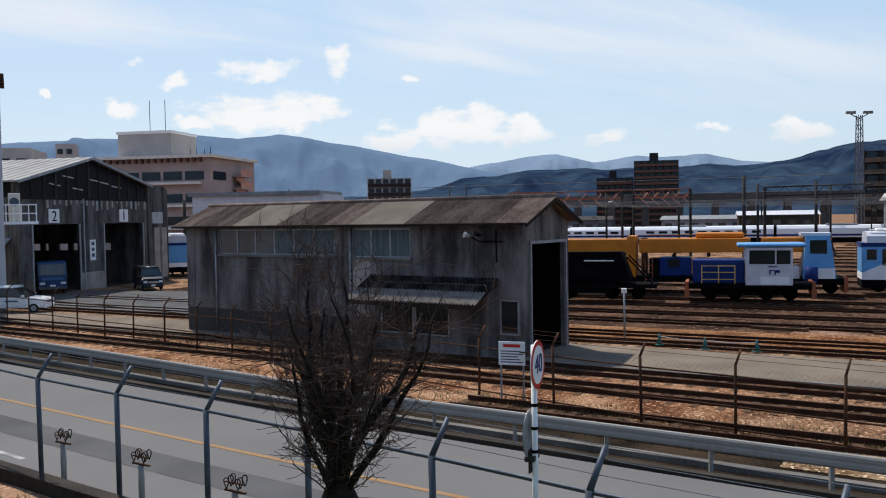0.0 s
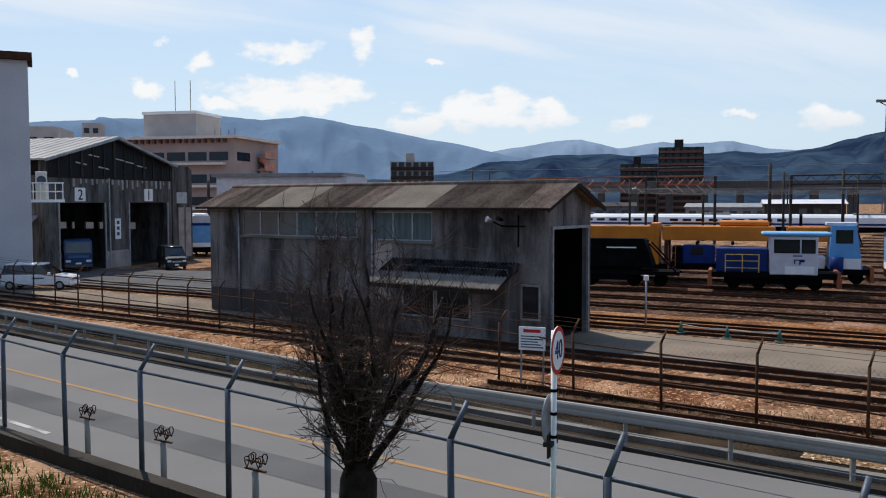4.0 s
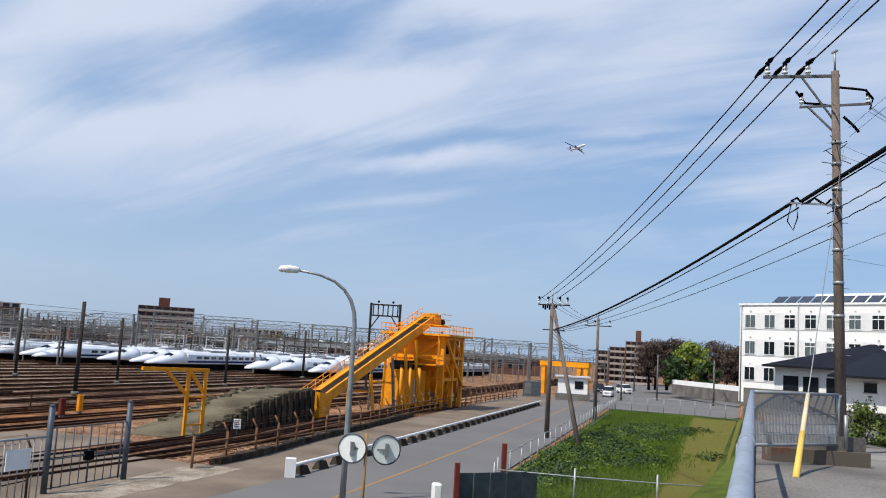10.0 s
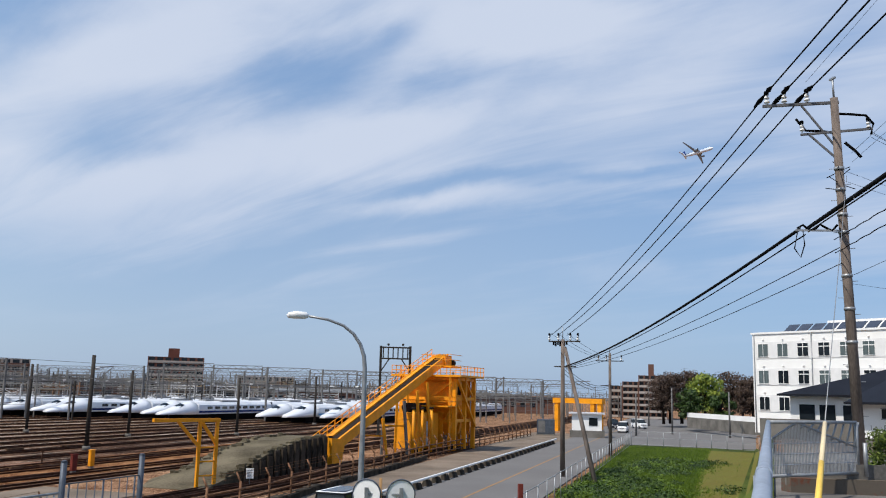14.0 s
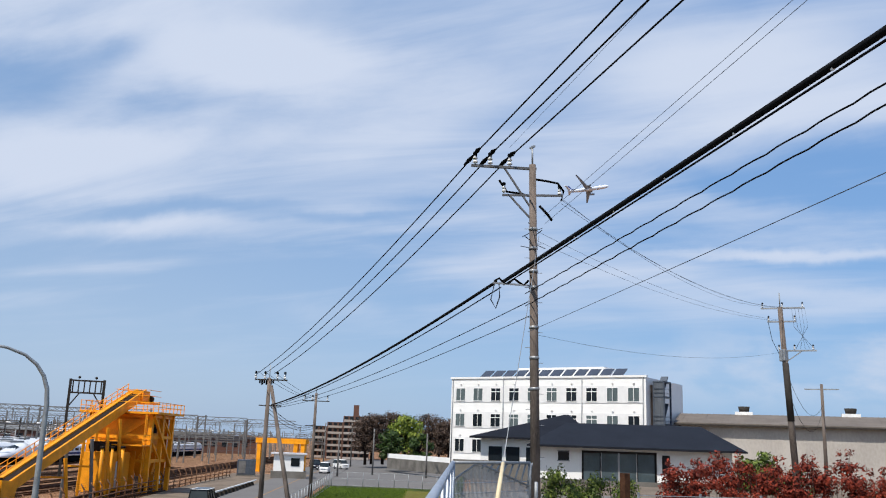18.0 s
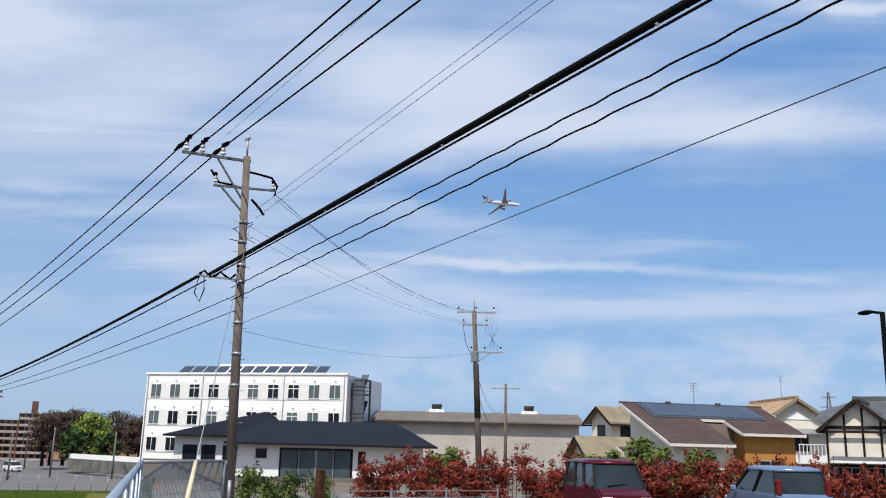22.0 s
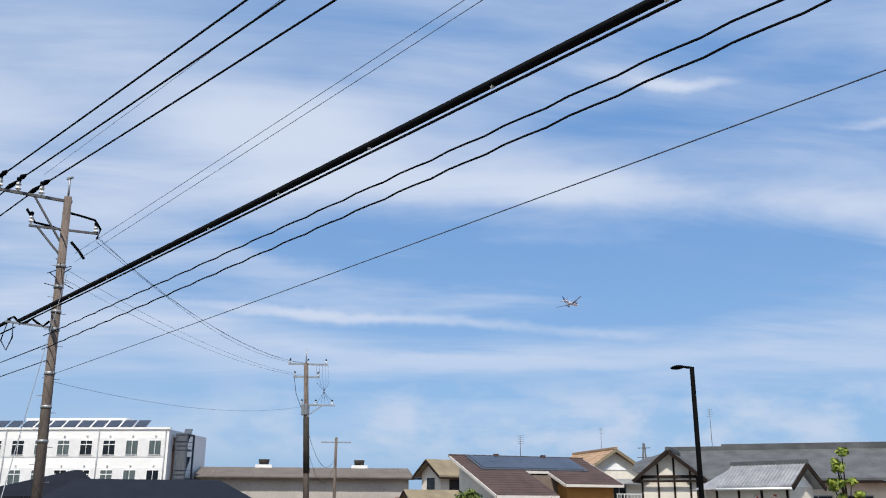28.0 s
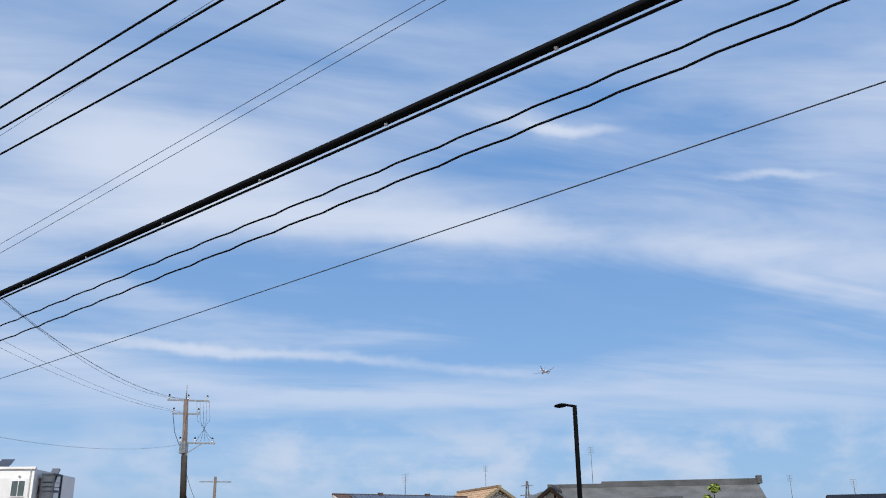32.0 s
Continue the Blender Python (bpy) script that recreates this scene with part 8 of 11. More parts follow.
def make_blue_machine(at):
    root = thing("inspection_car", "sky-blue and white inspection car with an open equipment bay", "railway vehicle", at)
    L = 7.2
    part("frame", Bm().box(-L / 2, -1.25, 0.5, L / 2, 1.25, 1.05), "black", root)
    part("floor_band", Bm().box(-L / 2, -1.3, 1.05, L / 2, 1.3, 1.5), "white_paint", root)
    for s in (-1, 1):
        x0, x1 = (-L / 2, -L / 2 + 2.1) if s < 0 else (L / 2 - 2.1, L / 2)
        c = part("cab", Bm().box(x0, -1.3, 1.5, x1, 1.3, 3.3).bevel(0.05), "sky_blue", root)
        part("stripe", Bm().prism([(x0 if s < 0 else x1, 1.5), (x1 if s < 0 else x0, 1.5), (x1 if s < 0 else x0, 2.5)], -1.325, -1.302, "y"), "white_paint", c)
        part("window", Bm().box(x0 + 0.3, -1.325, 2.4, x0 + 0.9, -1.303, 3.1), "glass_dark", c)
        part("door_window", Bm().box(x0 + 1.25, -1.325, 2.0, x0 + 1.75, -1.303, 3.1), "glass_dark", c)
    part("rear_wall", Bm().box(-L / 2 + 2.1, 0.6, 1.5, L / 2 - 2.1, 0.8, 3.3), "blue", root)
    for x, w, h, mm in ((-2.0, 1.2, 0.9, "white_paint"), (-0.6, 1.2, 1.0, "loco_grey"), (0.7, 1.4, 1.4, "soot")):
        part("equipment", Bm().box(x, -1.0, 1.5, x + w, 0.5, 1.5 + h).bevel(0.05), mm, root)
    part("equipment", Bm().ball((0.8, -0.6, 2.95), 0.32, 10, (1.5, 1, 0.8)), "white_paint", root)
    for x in (-1.3, -0.2, 0.9):
        part("bay_post", Bm().box(x, -1.3, 1.5, x + 0.1, -1.2, 3.3), "sky_blue", root)
    part("bay_rail", Bm().box(-1.5, -1.31, 2.15, 1.5, -1.27, 2.22), "white_paint", root)
    for x in (-2.6, -0.9, 0.8, 2.2):
        part("roof_unit", Bm().box(x, -0.7, 4.25, x + 0.9, 0.7, 4.5).bevel(0.06), "white_paint", root)
    part("lintel", Bm().box(-L / 2 - 0.05, -1.33, 3.3, L / 2 + 0.05, 1.33, 3.55), "blue", root)
    b = Bm().prism([(-1.4, 3.55), (1.4, 3.55), (1.25, 4.0), (0.8, 4.3), (-0.8, 4.3), (-1.25, 4.0)], -L / 2 + 0.3, L / 2 - 0.1, "x")
    part("roof", b, "loco_grey", root, "grey panelled roof")
    part("roof_rail", Bm().tube([(x, -0.9, 4.4) for x in (-L / 2 + 0.5, -1, 2, L / 2 - 0.6)], 0.05), "white_paint", root)
    wheels(root, (-2.5, -1.1, 1.1, 2.5), 0)
    return root


def make_coach(at):
    root = thing("railway_coach", "white railway coach with a broad dark blue band and dark windows", "railway coach", at)
    L = 22.0
    prof = [(-1.6, 0.9), (-1.68, 2.0), (-1.68, 3.2), (-1.5, 3.75), (-1.0, 4.1), (0, 4.25), (1.0, 4.1), (1.5, 3.75), (1.68, 3.2), (1.68, 2.0), (1.6, 0.9)]
    rings = [[(x, y, z) for y, z in prof] for x in (-L / 2, L / 2)]
    body = part("body", Bm().loft(rings, smooth=False), "white_paint", root)
    part("blue_band", Bm().box(-L / 2 + 0.05, -1.705, 2.05, L / 2 - 0.05, -1.683, 2.75), "coach_blue", body, "dark blue waist band")
    part("blue_skirt", Bm().box(-L / 2 + 0.05, -1.70, 0.75, L / 2 - 4.0, -1.66, 1.2), "coach_blue", body)
    part("underframe", Bm().box(-L / 2 + 0.6, -1.3, 0.35, L / 2 - 0.6, 1.3, 0.9), "black", root)
    for i in range(8):
        x = -L / 2 + 1.2 + i * 2.05
        part("window", Bm().box(x, -1.70, 2.85, x + 1.5, -1.655, 3.55).bevel(0.02), "glass_dark", body)
    part("louvre", Bm().box(L / 2 - 2.4, -1.62, 3.4, L / 2 - 1.2, -1.5, 3.7), "loco_grey", body)
    for x in (-L / 2 + 3, -L / 2 + 5.2, L / 2 - 5.2, L / 2 - 3):
        wheels(root, (x,), 0, 0.45, 1.435)
    return root




def on_track(az0, d, rz, z=0.15):
    p = polar(az0, d)
    return pose(p.x, p.y, z - 0.15, 0, 0, rz)


make_hopper(on_track(9.6, 59.5, -16))
make_crane(on_track(12.2, 66, -17))
make_loco(on_track(19.3, 59.5, -17))
make_blue_cab(on_track(22.45, 65, -18))
make_blue_machine(on_track(28.5, 67.5, -19))
make_coach(on_track(35.5, 78.7, 10))
make_blue_machine(on_track(-16.95, 98, -70))


# ---- bullet trains ----
def bullet_nose(root, x, s, L=9.0):
    rings = []
    for t in (0, 0.1, 0.25, 0.45, 0.65, 0.85, 1.0):
        k = t ** 0.55
        w = 1.68 * min(1, 0.28 + 0.80 * t ** 0.5)
        h = 1.45 + 1.85 * (0.55 * t ** 0.6 + 0.45 * smooth(0.15, 0.9, t))
        rings.append([(x + s * L * (1 - t), w * math.cos(a), 1.15 + (h - 1.15) * max(0, math.sin(a)) ** 0.7 if math.sin(a) > 0 else 1.15) for a in (math.pi * i / 12 for i in range(13))])
    return part("nose", Bm().loft(rings), "train_white", root)


def make_bullet(at, cars, stripe, label):
    """Stands with its nose at x = 0, cars behind along +x."""
    root = thing("bullet_train", label, "train", at, group="stabled bullet trains")
    n = bullet_nose(root, 10.0, -1)
    prof = [(-1.62, 1.15), (-1.68, 1.9), (-1.6, 2.7), (-1.1, 3.15), (0, 3.3), (1.1, 3.15), (1.6, 2.7), (1.68, 1.9), (1.62, 1.15)]
    part("cockpit_glass", Bm().loft([[(5.4, y, 2.22 + 0.35 * (1 - abs(y) / 0.9)) for y in (-0.9, -0.45, 0, 0.45, 0.9)], [(6.9, y, 2.72 + 0.28 * (1 - abs(y) / 0.9)) for y in (-0.9, -0.45, 0, 0.45, 0.9)]], caps=False), "glass_dark", n)
    for i in range(cars):
        x0, x1 = 10.0 + 25 * i, 10.0 + 25 * (i + 1) - 0.5
        body = part("car_body", Bm().loft([[(x, y, z) for y, z in prof] for x in (x0, x1)], smooth=False), "train_white", root)
        part("gangway", Bm().box(x1, -1.4, 0.8, x1 + 0.5, 1.4, 3.1), "soot", body)
        part("roof_unit", Bm().box(x0 + 8, -0.9, 3.1, x0 + 13, 0.9, 3.5).bevel(0.08), "grey_beam", body)
        if i % 2:
            part("pantograph", Bm().beam((x0 + 17, 0, 3.6), (x0 + 18.4, 0, 4.6), 0.12).beam((x0 + 18.4, 0, 4.6), (x0 + 17.4, 0, 5.2), 0.1).beam((x0 + 17.4, -0.9, 5.2), (x0 + 17.4, 0.9, 5.2), 0.08), "mast", body)
        for y in (-1.70, 1.68):
            part("stripe", Bm().box(x0, y, 1.4, x1, y + 0.02, 1.72), stripe, body)
        if i < 3:
            for k in range(9):
                xa = x0 + 2.5 + k * 2.3
                part("window", Bm().box(xa, -1.69, 2.0, xa + 1.5, -1.655, 2.45), "glass_dark", body)
    part("underframe", Bm().box(6, -1.4, 0.2, 10 + 25 * cars, 1.4, 1.15), "black", root)
    return root


for i, (u, v, c) in enumerate(((131, 70.5, "blue"), (127, 75.4, "sky_blue"), (126, 79.8, "sky_blue"), (141, 84.5, "coach_blue"), (118, 93.5, "blue"), (120, 98.2, "blue"), (119, 104.0, "blue"), (112, 111, "coach_blue"), (115, 117, "blue"),
                               (112, 122, "blue"), (110, 127, "blue"), (108, 132, "blue"), (106, 137, "blue"), (105, 142, "blue"), (104, 147, "blue"), (102, 152, "blue"))):
    make_bullet(at_yard(u, v, 0, 1.5), 4, c, "white bullet train with a long nose and blue stripe")
make_bullet(pose(-20, 186, 0, 0, 0, -21.5), 6, "blue", "white bullet train standing behind the yard")


# ---- catenary masts and portals ----
def mast(p, h, r=0.15, arms=0, label="dark catenary mast", mat_name="mast", turn=0.0):
    root = thing("catenary_mast", label + " in the yard", "mast", Matrix.Translation(p) @ pose(0, 0, 0, 0, 0, turn), group="catenary masts")
    part("shaft", Bm().cyl((0, 0, -0.3), (0, 0, h), r, r * 0.85, 10), mat_name, root)
    part("base", Bm().cyl((0, 0, 0), (0, 0, 0.35), r * 2, r * 1.7, 10), "concrete", root)
    if arms:
        part("bracket", Bm().beam((0, 0, h - 1.2), (2.6, 0, h - 0.9), 0.07).beam((0, 0, h - 2.6), (2.6, 0, h - 1.0), 0.06), "steel_far", root)
        part("insulator", Bm().cyl((0.3, 0, h - 1.2), (0.8, 0, h - 1.12), 0.09, n=8), "white_paint", root)
    return root


for az, d, h, r, arms in ((35.7, 73.6, 9.1, 0.2, 0), (37.3, 48.8, 8.3, 0.16, 0), (71.2, 62.4, 5.5, 0.15, 0), (73.4, 100, 8.1, 0.2, 0), (69.8, 99, 7.7, 0.18, 0), (58.44, 112, 10.3, 0.1, 1), (57.3, 112, 10.3, 0.18, 0),
                          (48.5, 94, 8.7, 0.2, 0), (79.9, 86, 8.4, 0.2, 1), (82.2, 108, 7.5, 0.18, 0), (88.6, 113, 7.0, 0.18, 0), (93.4, 150, 8.0, 0.2, 0), (76.6, 116, 8.0, 0.18, 1), (46.8, 110, 8.0, 0.15, 1), (51.0, 90, 7.0, 0.14, 0),
                          (19.0, 105, 9.9, 0.22, 0), (19.8, 108, 9.0, 0.16, 0), (23.1, 115, 9.3, 0.2, 0), (23.9, 118, 8.8, 0.14, 0), (15.1, 130, 9.0, 0.18, 0), (5.0, 150, 10.3, 0.16, 1), (10.6, 118, 8.5, 0.16, 1), (-16.4, 105, 8.2, 0.2, 0), (-9.9, 170, 11.5, 0.14, 0), (0.5, 170, 12.3, 0.14, 0), (1.6, 175, 11.8, 0.14, 0),
                          (44.6, 130, 8.5, 0.16, 1), (53.6, 130, 8.5, 0.16, 1), (55.2, 120, 8.5, 0.16, 0), (63.93, 132.8, 8.2, 0.16, 1), (66.7, 119, 7.8, 0.16, 0), (72.18, 123, 6.4, 0.14, 0), (27.3, 110, 8.3, 0.18, 0), (31.5, 120, 8.0, 0.16, 1), (33.2, 120, 8.5, 0.16, 0), (39.0, 120, 8.5, 0.16, 1), (41.8, 115, 8.0, 0.16, 0)):
    mast(polar(az, d), h, r, arms, turn=TURN)


def portal_proto():
    root = thing("catenary_portal", "grey steel catenary portal spanning several yard tracks", "portal", pose(0, -400, -40), group="catenary portals")
    w, h = 26.0, 8.6
    for y in (0, w):
        part("column", Bm().box(-0.14, y - 0.14, 0, 0.14, y + 0.14, h + 1.0), "steel_far", root)
    b = Bm().box(-0.2, 0, h, -0.12, w, h + 0.08).box(0.12, 0, h, 0.2, w, h + 0.08).box(-0.2, 0, h + 0.7, -0.12, w, h + 0.78).box(0.12, 0, h + 0.7, 0.2, w, h + 0.78)
    k = 20
    for i in range(k):
        y0, y1 = w * i / k, w * (i + 1) / k
        z0, z1 = (h, h + 0.75) if i % 2 else (h + 0.75, h)
        b.beam((-0.16, y0, z0), (-0.16, y1, z1), 0.05).beam((0.16, y0, z1), (0.16, y1, z0), 0.05)
    part("truss", b, "steel_far", root)
    for i in range(5):
        y = 2.6 + i * 5.2
        part("dropper", Bm().box(-0.06, y - 0.06, h - 2.2, 0.06, y + 0.06, h).beam((0, y, h - 2.0), (0, y + 1.7, h - 0.9), 0.06).beam((0, y, h - 2.1), (0, y + 1.9, h - 2.1), 0.05), "steel_far", root)
        part("insulator", Bm().cyl((0, y + 0.3, h - 2.1), (0, y + 0.9, h - 2.1), 0.1, n=8), "white_paint", root)
    return root


proto = portal_proto()
spots = []
for u in (70, 105, 140, 175, 215, 260, 310):
    for v in (88, 116, 144, 172, 205, 240):
        if math.hypot(u, v) < 150:
            continue
        spots.append((u + random.uniform(-4, 4), v + random.uniform(-1, 1)))
for u in (-5, 30):
    for v in (118, 146, 174, 204):
        spots.append((u, v))
for u in (150, 190, 235, 290, 350):
    spots.append((u, 45 + 0.06 * u))
first = True
for u, v in spots:
    m = at_yard(u, v, 0, 2.0)
    if first:
        proto.matrix_basis = m
        first = False
    else:
        copy_thing(proto, m)

# contact wires over the yard
for i, v in enumerate((52, 58, 66, 74, 82, 92, 101, 110, 120, 130)):
    cable(W(-40, v, 6.6), W(260, v + 8, 6.4), 0.018, 0.3, mat_name="steel_far", name="contact_wire", label="thin contact wire above the tracks", n=20)
for i, v in enumerate((60, 84, 108)):
    cable(W(-40, v, 8.2), W(260, v + 8, 8.0), 0.02, 0.3, mat_name="steel_far", name="contact_wire", label="thin feeder wire above the tracks", n=20)


def gantry(a, b, h, mat_name, label, braces, over=1.0):
    a, b = Vector(a), Vector(b)
    root = thing("gantry", label, "gantry")
    d = b - a
    for p in (a, b):
        part("column", Bm().beam(p, p + Vector((0, 0, h + over)), 0.3), "mast", root)
    bm = Bm().beam(a + Vector((0, 0, h)), b + Vector((0, 0, h)), 0.17).beam(a + Vector((0, 0, h + 1.1)), b + Vector((0, 0, h + 1.1)), 0.17)
    n = 12
    for i in range(n):
        z0, z1 = (h, h + 1.1) if i % 2 else (h + 1.1, h)
        bm.beam(a + d * (i / n) + Vector((0, 0, z0)), a + d * ((i + 1) / n) + Vector((0, 0, z1)), 0.07)
    part("truss", bm, mat_name, root)
    if braces:
        for i in range(braces):
            p = a + d * ((i + 0.7) / (braces + 0.4)) + Vector((0, 0, h - 0.1))
            part("strut", Bm().beam(p, p + d.normalized() * 1.2 + Vector((0, 0, -1.0)), 0.10).cyl(p + d.normalized() * 0.3, p + d.normalized() * 1.0 + Vector((0, 0, 0.75)), 0.10, n=8), "salmon", root)
    return root


gantry(polar(4.3, 129), polar(11.6, 122), 7.9, "orange_steel", "rust-red steel catenary gantry with white insulators", 7)
gantry(polar(12.3, 122), polar(15.8, 120), 7.9, "orange_steel", "rust-red steel catenary gantry with white insulators", 5)
gantry(polar(61.27, 98), polar(67.7, 76), 6.35, "steel_far", "grey steel catenary gantry with hanging brackets", 0, 2.15)
gantry(polar(20.2, 118), polar(27.2, 112), 7.7, "mast", "dark steel catenary gantry", 0)


# ---- the crowd of far masts, beams and wires over the depot ----
def far_clutter(name, label, mat_name, seed, count, us, vs, hs, thick, near=150.0):
    rnd = random.Random(seed)
    b = Bm()
    for _ in range(count):
        u, v = rnd.uniform(*us), rnd.uniform(*vs)
        if math.hypot(u, v) < near:
            continue
        h = rnd.uniform(*hs)
        t = thick * rnd.uniform(0.7, 1.3)
        m = at_yard(u, v, 0, 2.0)
        b.box(-t / 2, -t / 2, 0, t / 2, t / 2, h, m)
        kind = rnd.random()
        if kind < 0.55:
            w = rnd.uniform(5, 16)
            b.box(-t / 2, 0, h - 1.6, t / 2, w, h - 1.6 + t * 0.7, m)
            b.box(-t / 2, 0, h - 0.9, t / 2, w, h - 0.9 + t * 0.7, m)
            b.box(-t / 2, w - t, 0, t / 2, w, h, m)
            k = int(w / 1.6)
            for i in range(k):
                z0, z1 = (h - 1.6, h - 0.9) if i % 2 else (h - 0.9, h - 1.6)
                b.beam(m @ Vector((0, w * i / k, z0)), m @ Vector((0, w * (i + 1) / k, z1)), t * 0.5)
        elif kind < 0.85:
            for z in (h - 0.7, h - 2.2):
                b.beam(m @ Vector((0, 0, z)), m @ Vector((0, rnd.choice((-1, 1)) * rnd.uniform(1.5, 3.0), z + rnd.uniform(-0.2, 0.6))), t * 0.7)
        if kind < 0.4:
            L = rnd.uniform(20, 60)
            b.box(0, -0.03, h - 1.9, L, 0.03, h - 1.84, m)
            b.box(0, -0.03, h - 2.9, L, 0.03, h - 2.84, m)
    solid(name, b, mat_name, label, "catenary", kind="stuff")


far_clutter("far_catenary", "grey catenary masts and beams crowded over the depot", "steel_far", 71, 330, (60, 330), (100, 270), (6.0, 9.2), 0.2)
far_clutter("far_catenary", "rusty tan catenary beams over the depot tracks", "yard_tan", 72, 220, (40, 330), (130, 300), (5.5, 8.8), 0.24)
far_clutter("far_catenary", "dark catenary masts far across the yard", "mast", 73, 120, (30, 300), (95, 260), (5.0, 9.0), 0.22)
far_clutter("far_catenary", "dark masts behind the parked works trains", "mast", 74, 60, (-40, 60), (105, 190), (6.0, 9.5), 0.2)
far_clutter("far_catenary", "pale catenary fittings far across the yard", "yard_pale", 75, 150, (40, 330), (110, 300), (4.0, 7.0), 0.18)
far_clutter("far_catenary", "thin dark masts and brackets behind the coach", "mast", 77, 190, (0, 120), (120, 215), (3.0, 8.0), 0.13, 135.0)
far_clutter("far_catenary", "rusty trackside frames and brackets in the yard", "rust_light", 78, 150, (0, 150), (125, 215), (2.0, 6.5), 0.14, 135.0)
far_clutter("far_catenary", "grey masts along the far end of the tracks", "steel_far", 76, 110, (170, 420), (38, 120), (5.0, 7.6), 0.2)


def far_sheds(seed):
    rnd = random.Random(seed)
    for az, d, w, h, mm in ((41.5, 175, 14, 4.0, "tile_dark"), (45, 190, 10, 5.0, "concrete_dark"), (47.5, 170, 16, 3.4, "green_leaf"), (50.3, 185, 10, 4.4, "screen_grey"), (62.5, 200, 18, 5.0, "screen_grey"), (66.5, 220, 20, 4.6, "grey_beam"), (73, 250, 24, 5.0, "concrete_dark"), (79, 260, 22, 5.4, "tile_brown"),
                            (87, 260, 20, 5.0, "concrete_dark"), (93, 260, 26, 5.2, "tile_brown"), (96, 300, 30, 5.0, "screen_grey"), (101, 300, 30, 4.6, "concrete_dark"), (106, 280, 26, 4.4, "tile_brown"), (21, 200, 16, 5.0, "concrete_dark"), (17, 210, 22, 4.2, "grey_beam"), (8, 215, 22, 4.4, "screen_grey")):
        if mm == "green_leaf":
            continue
        p = polar(az, d)
        root = thing("depot_shed", "low drab maintenance shed among the tracks", "shed", pose(p.x, p.y, 0, 0, 0, -az + rnd.uniform(-12, 12)), group="depot sheds")
        part("wall", Bm().box(-w / 2, 0, 0, w / 2, 8, h), mm, root)
        part("roof", Bm().prism([(-0.5, h), (4, h + 0.9), (8.5, h)], -w / 2 - 0.4, w / 2 + 0.4, "x"), rnd.choice(("grey_beam", "tile_dark", "loco_grey")), root)
        for k in range(int(w / 3)):
            part("window", Bm().box(-w / 2 + 0.8 + 3 * k, -0.06, h * 0.45, -w / 2 + 2.4 + 3 * k, -0.004, h * 0.8), "glass_dark", root)


far_sheds(8)


def far_cabinets(seed):
    """Relay cabinets, crates and trolleys along the far tracks."""
    rnd = random.Random(seed)
    for mm, lb in (("yard_pale", "pale relay cabinet beside the far tracks"), ("grey_beam", "grey relay cabinet beside the far tracks"), ("tile_dark", "dark equipment crate beside the far tracks")):
        proto = None
        for _ in range(16):
            az, d = rnd.uniform(43, 70), rnd.uniform(150, 215)
            p = polar(az, d)
            m = pose(p.x, p.y, 0, 0, 0, TURN + rnd.uniform(-8, 8))
            if proto:
                copy_thing(proto, m)
                continue
            proto = thing("relay_cabinet", lb, "cabinet", m, group="relay cabinets")
            part("body", Bm().box(-1.0, -0.5, 0.15, 1.0, 0.5, 2.2).bevel(0.04), mm, proto)
            part("lid", Bm().box(-1.06, -0.56, 2.2, 1.06, 0.56, 2.3), mm, proto)
            for x in (-0.5, 0.5):
                part("door", Bm().box(x - 0.45, -0.54, 0.25, x + 0.45, -0.504, 2.1), mm, proto)
            part("plinth", Bm().box(-0.95, -0.45, -0.05, 0.95, 0.45, 0.15), "concrete", proto)


far_cabinets(31)

# trackside boxes
for u, v, w, h, mm, lb in ((46.8, 125.3, 1.6, 2.2, "white_paint", "white trackside equipment cabinet"), (61.5, 117.6, 1.6, 1.3, "white_paint", "white trackside equipment cabinet"), (69.1, 93.5, 1.4, 1.3, "white_paint", "white trackside equipment cabinet"),
                           (41.3, 120.9, 3.0, 1.1, "orange_steel", "orange steel toolbox beside the track"), (47.3, 43.7, 0.42, 1.15, "red_dull", "dull red trackside box on a post"), (50.6, 45.2, 0.42, 1.2, "yellow", "yellow trackside machine box"), (10.3, 71.8, 0.8, 1.1, "red", "red trackside marker drum"), (30.0, 52.0, 0.6, 0.9, "white_paint", "small white trackside cabinet")):
    tb = thing("trackside_box", lb, "box", at_yard(u, v, 0, random.uniform(-6, 6)), group="trackside boxes")
    part("body", Bm().box(-w / 2, -w * 0.3, 0.12, w / 2, w * 0.3, h).bevel(0.03), mm, tb)
    part("lid", Bm().box(-w / 2 - 0.03, -w * 0.33, h, w / 2 + 0.03, w * 0.33, h + 0.06), mm, tb)
    part("plinth", Bm().box(-w / 2 + 0.04, -w * 0.25, -0.05, w / 2 - 0.04, w * 0.25, 0.12), "concrete", tb)
# point levers and short posts along the near tracks
for u, v, h in ((1.8, 27.7, 0.75), (-14.3, 38.6, 2.3), (27.6, 45.8, 0.8), (20, 45.5, 0.6), (36, 47.5, 0.9), (52, 51, 0.9), (15, 33.5, 0.5), (30, 38.5, 1.2), (8, 50.5, 0.7)):
    pl = thing("track_post", "short weathered steel post beside the rails", "post", at_yard(u, v), group="track posts")
    part("post", Bm().cyl((0, 0, -0.1), (0, 0, h), 0.05, n=8), "galv" if h > 1 else "rust", pl)
    part("head", Bm().box(-0.12, -0.05, h - 0.18, 0.12, 0.05, h + 0.06).bevel(0.02), "white_paint" if h > 1 else "rust", pl)


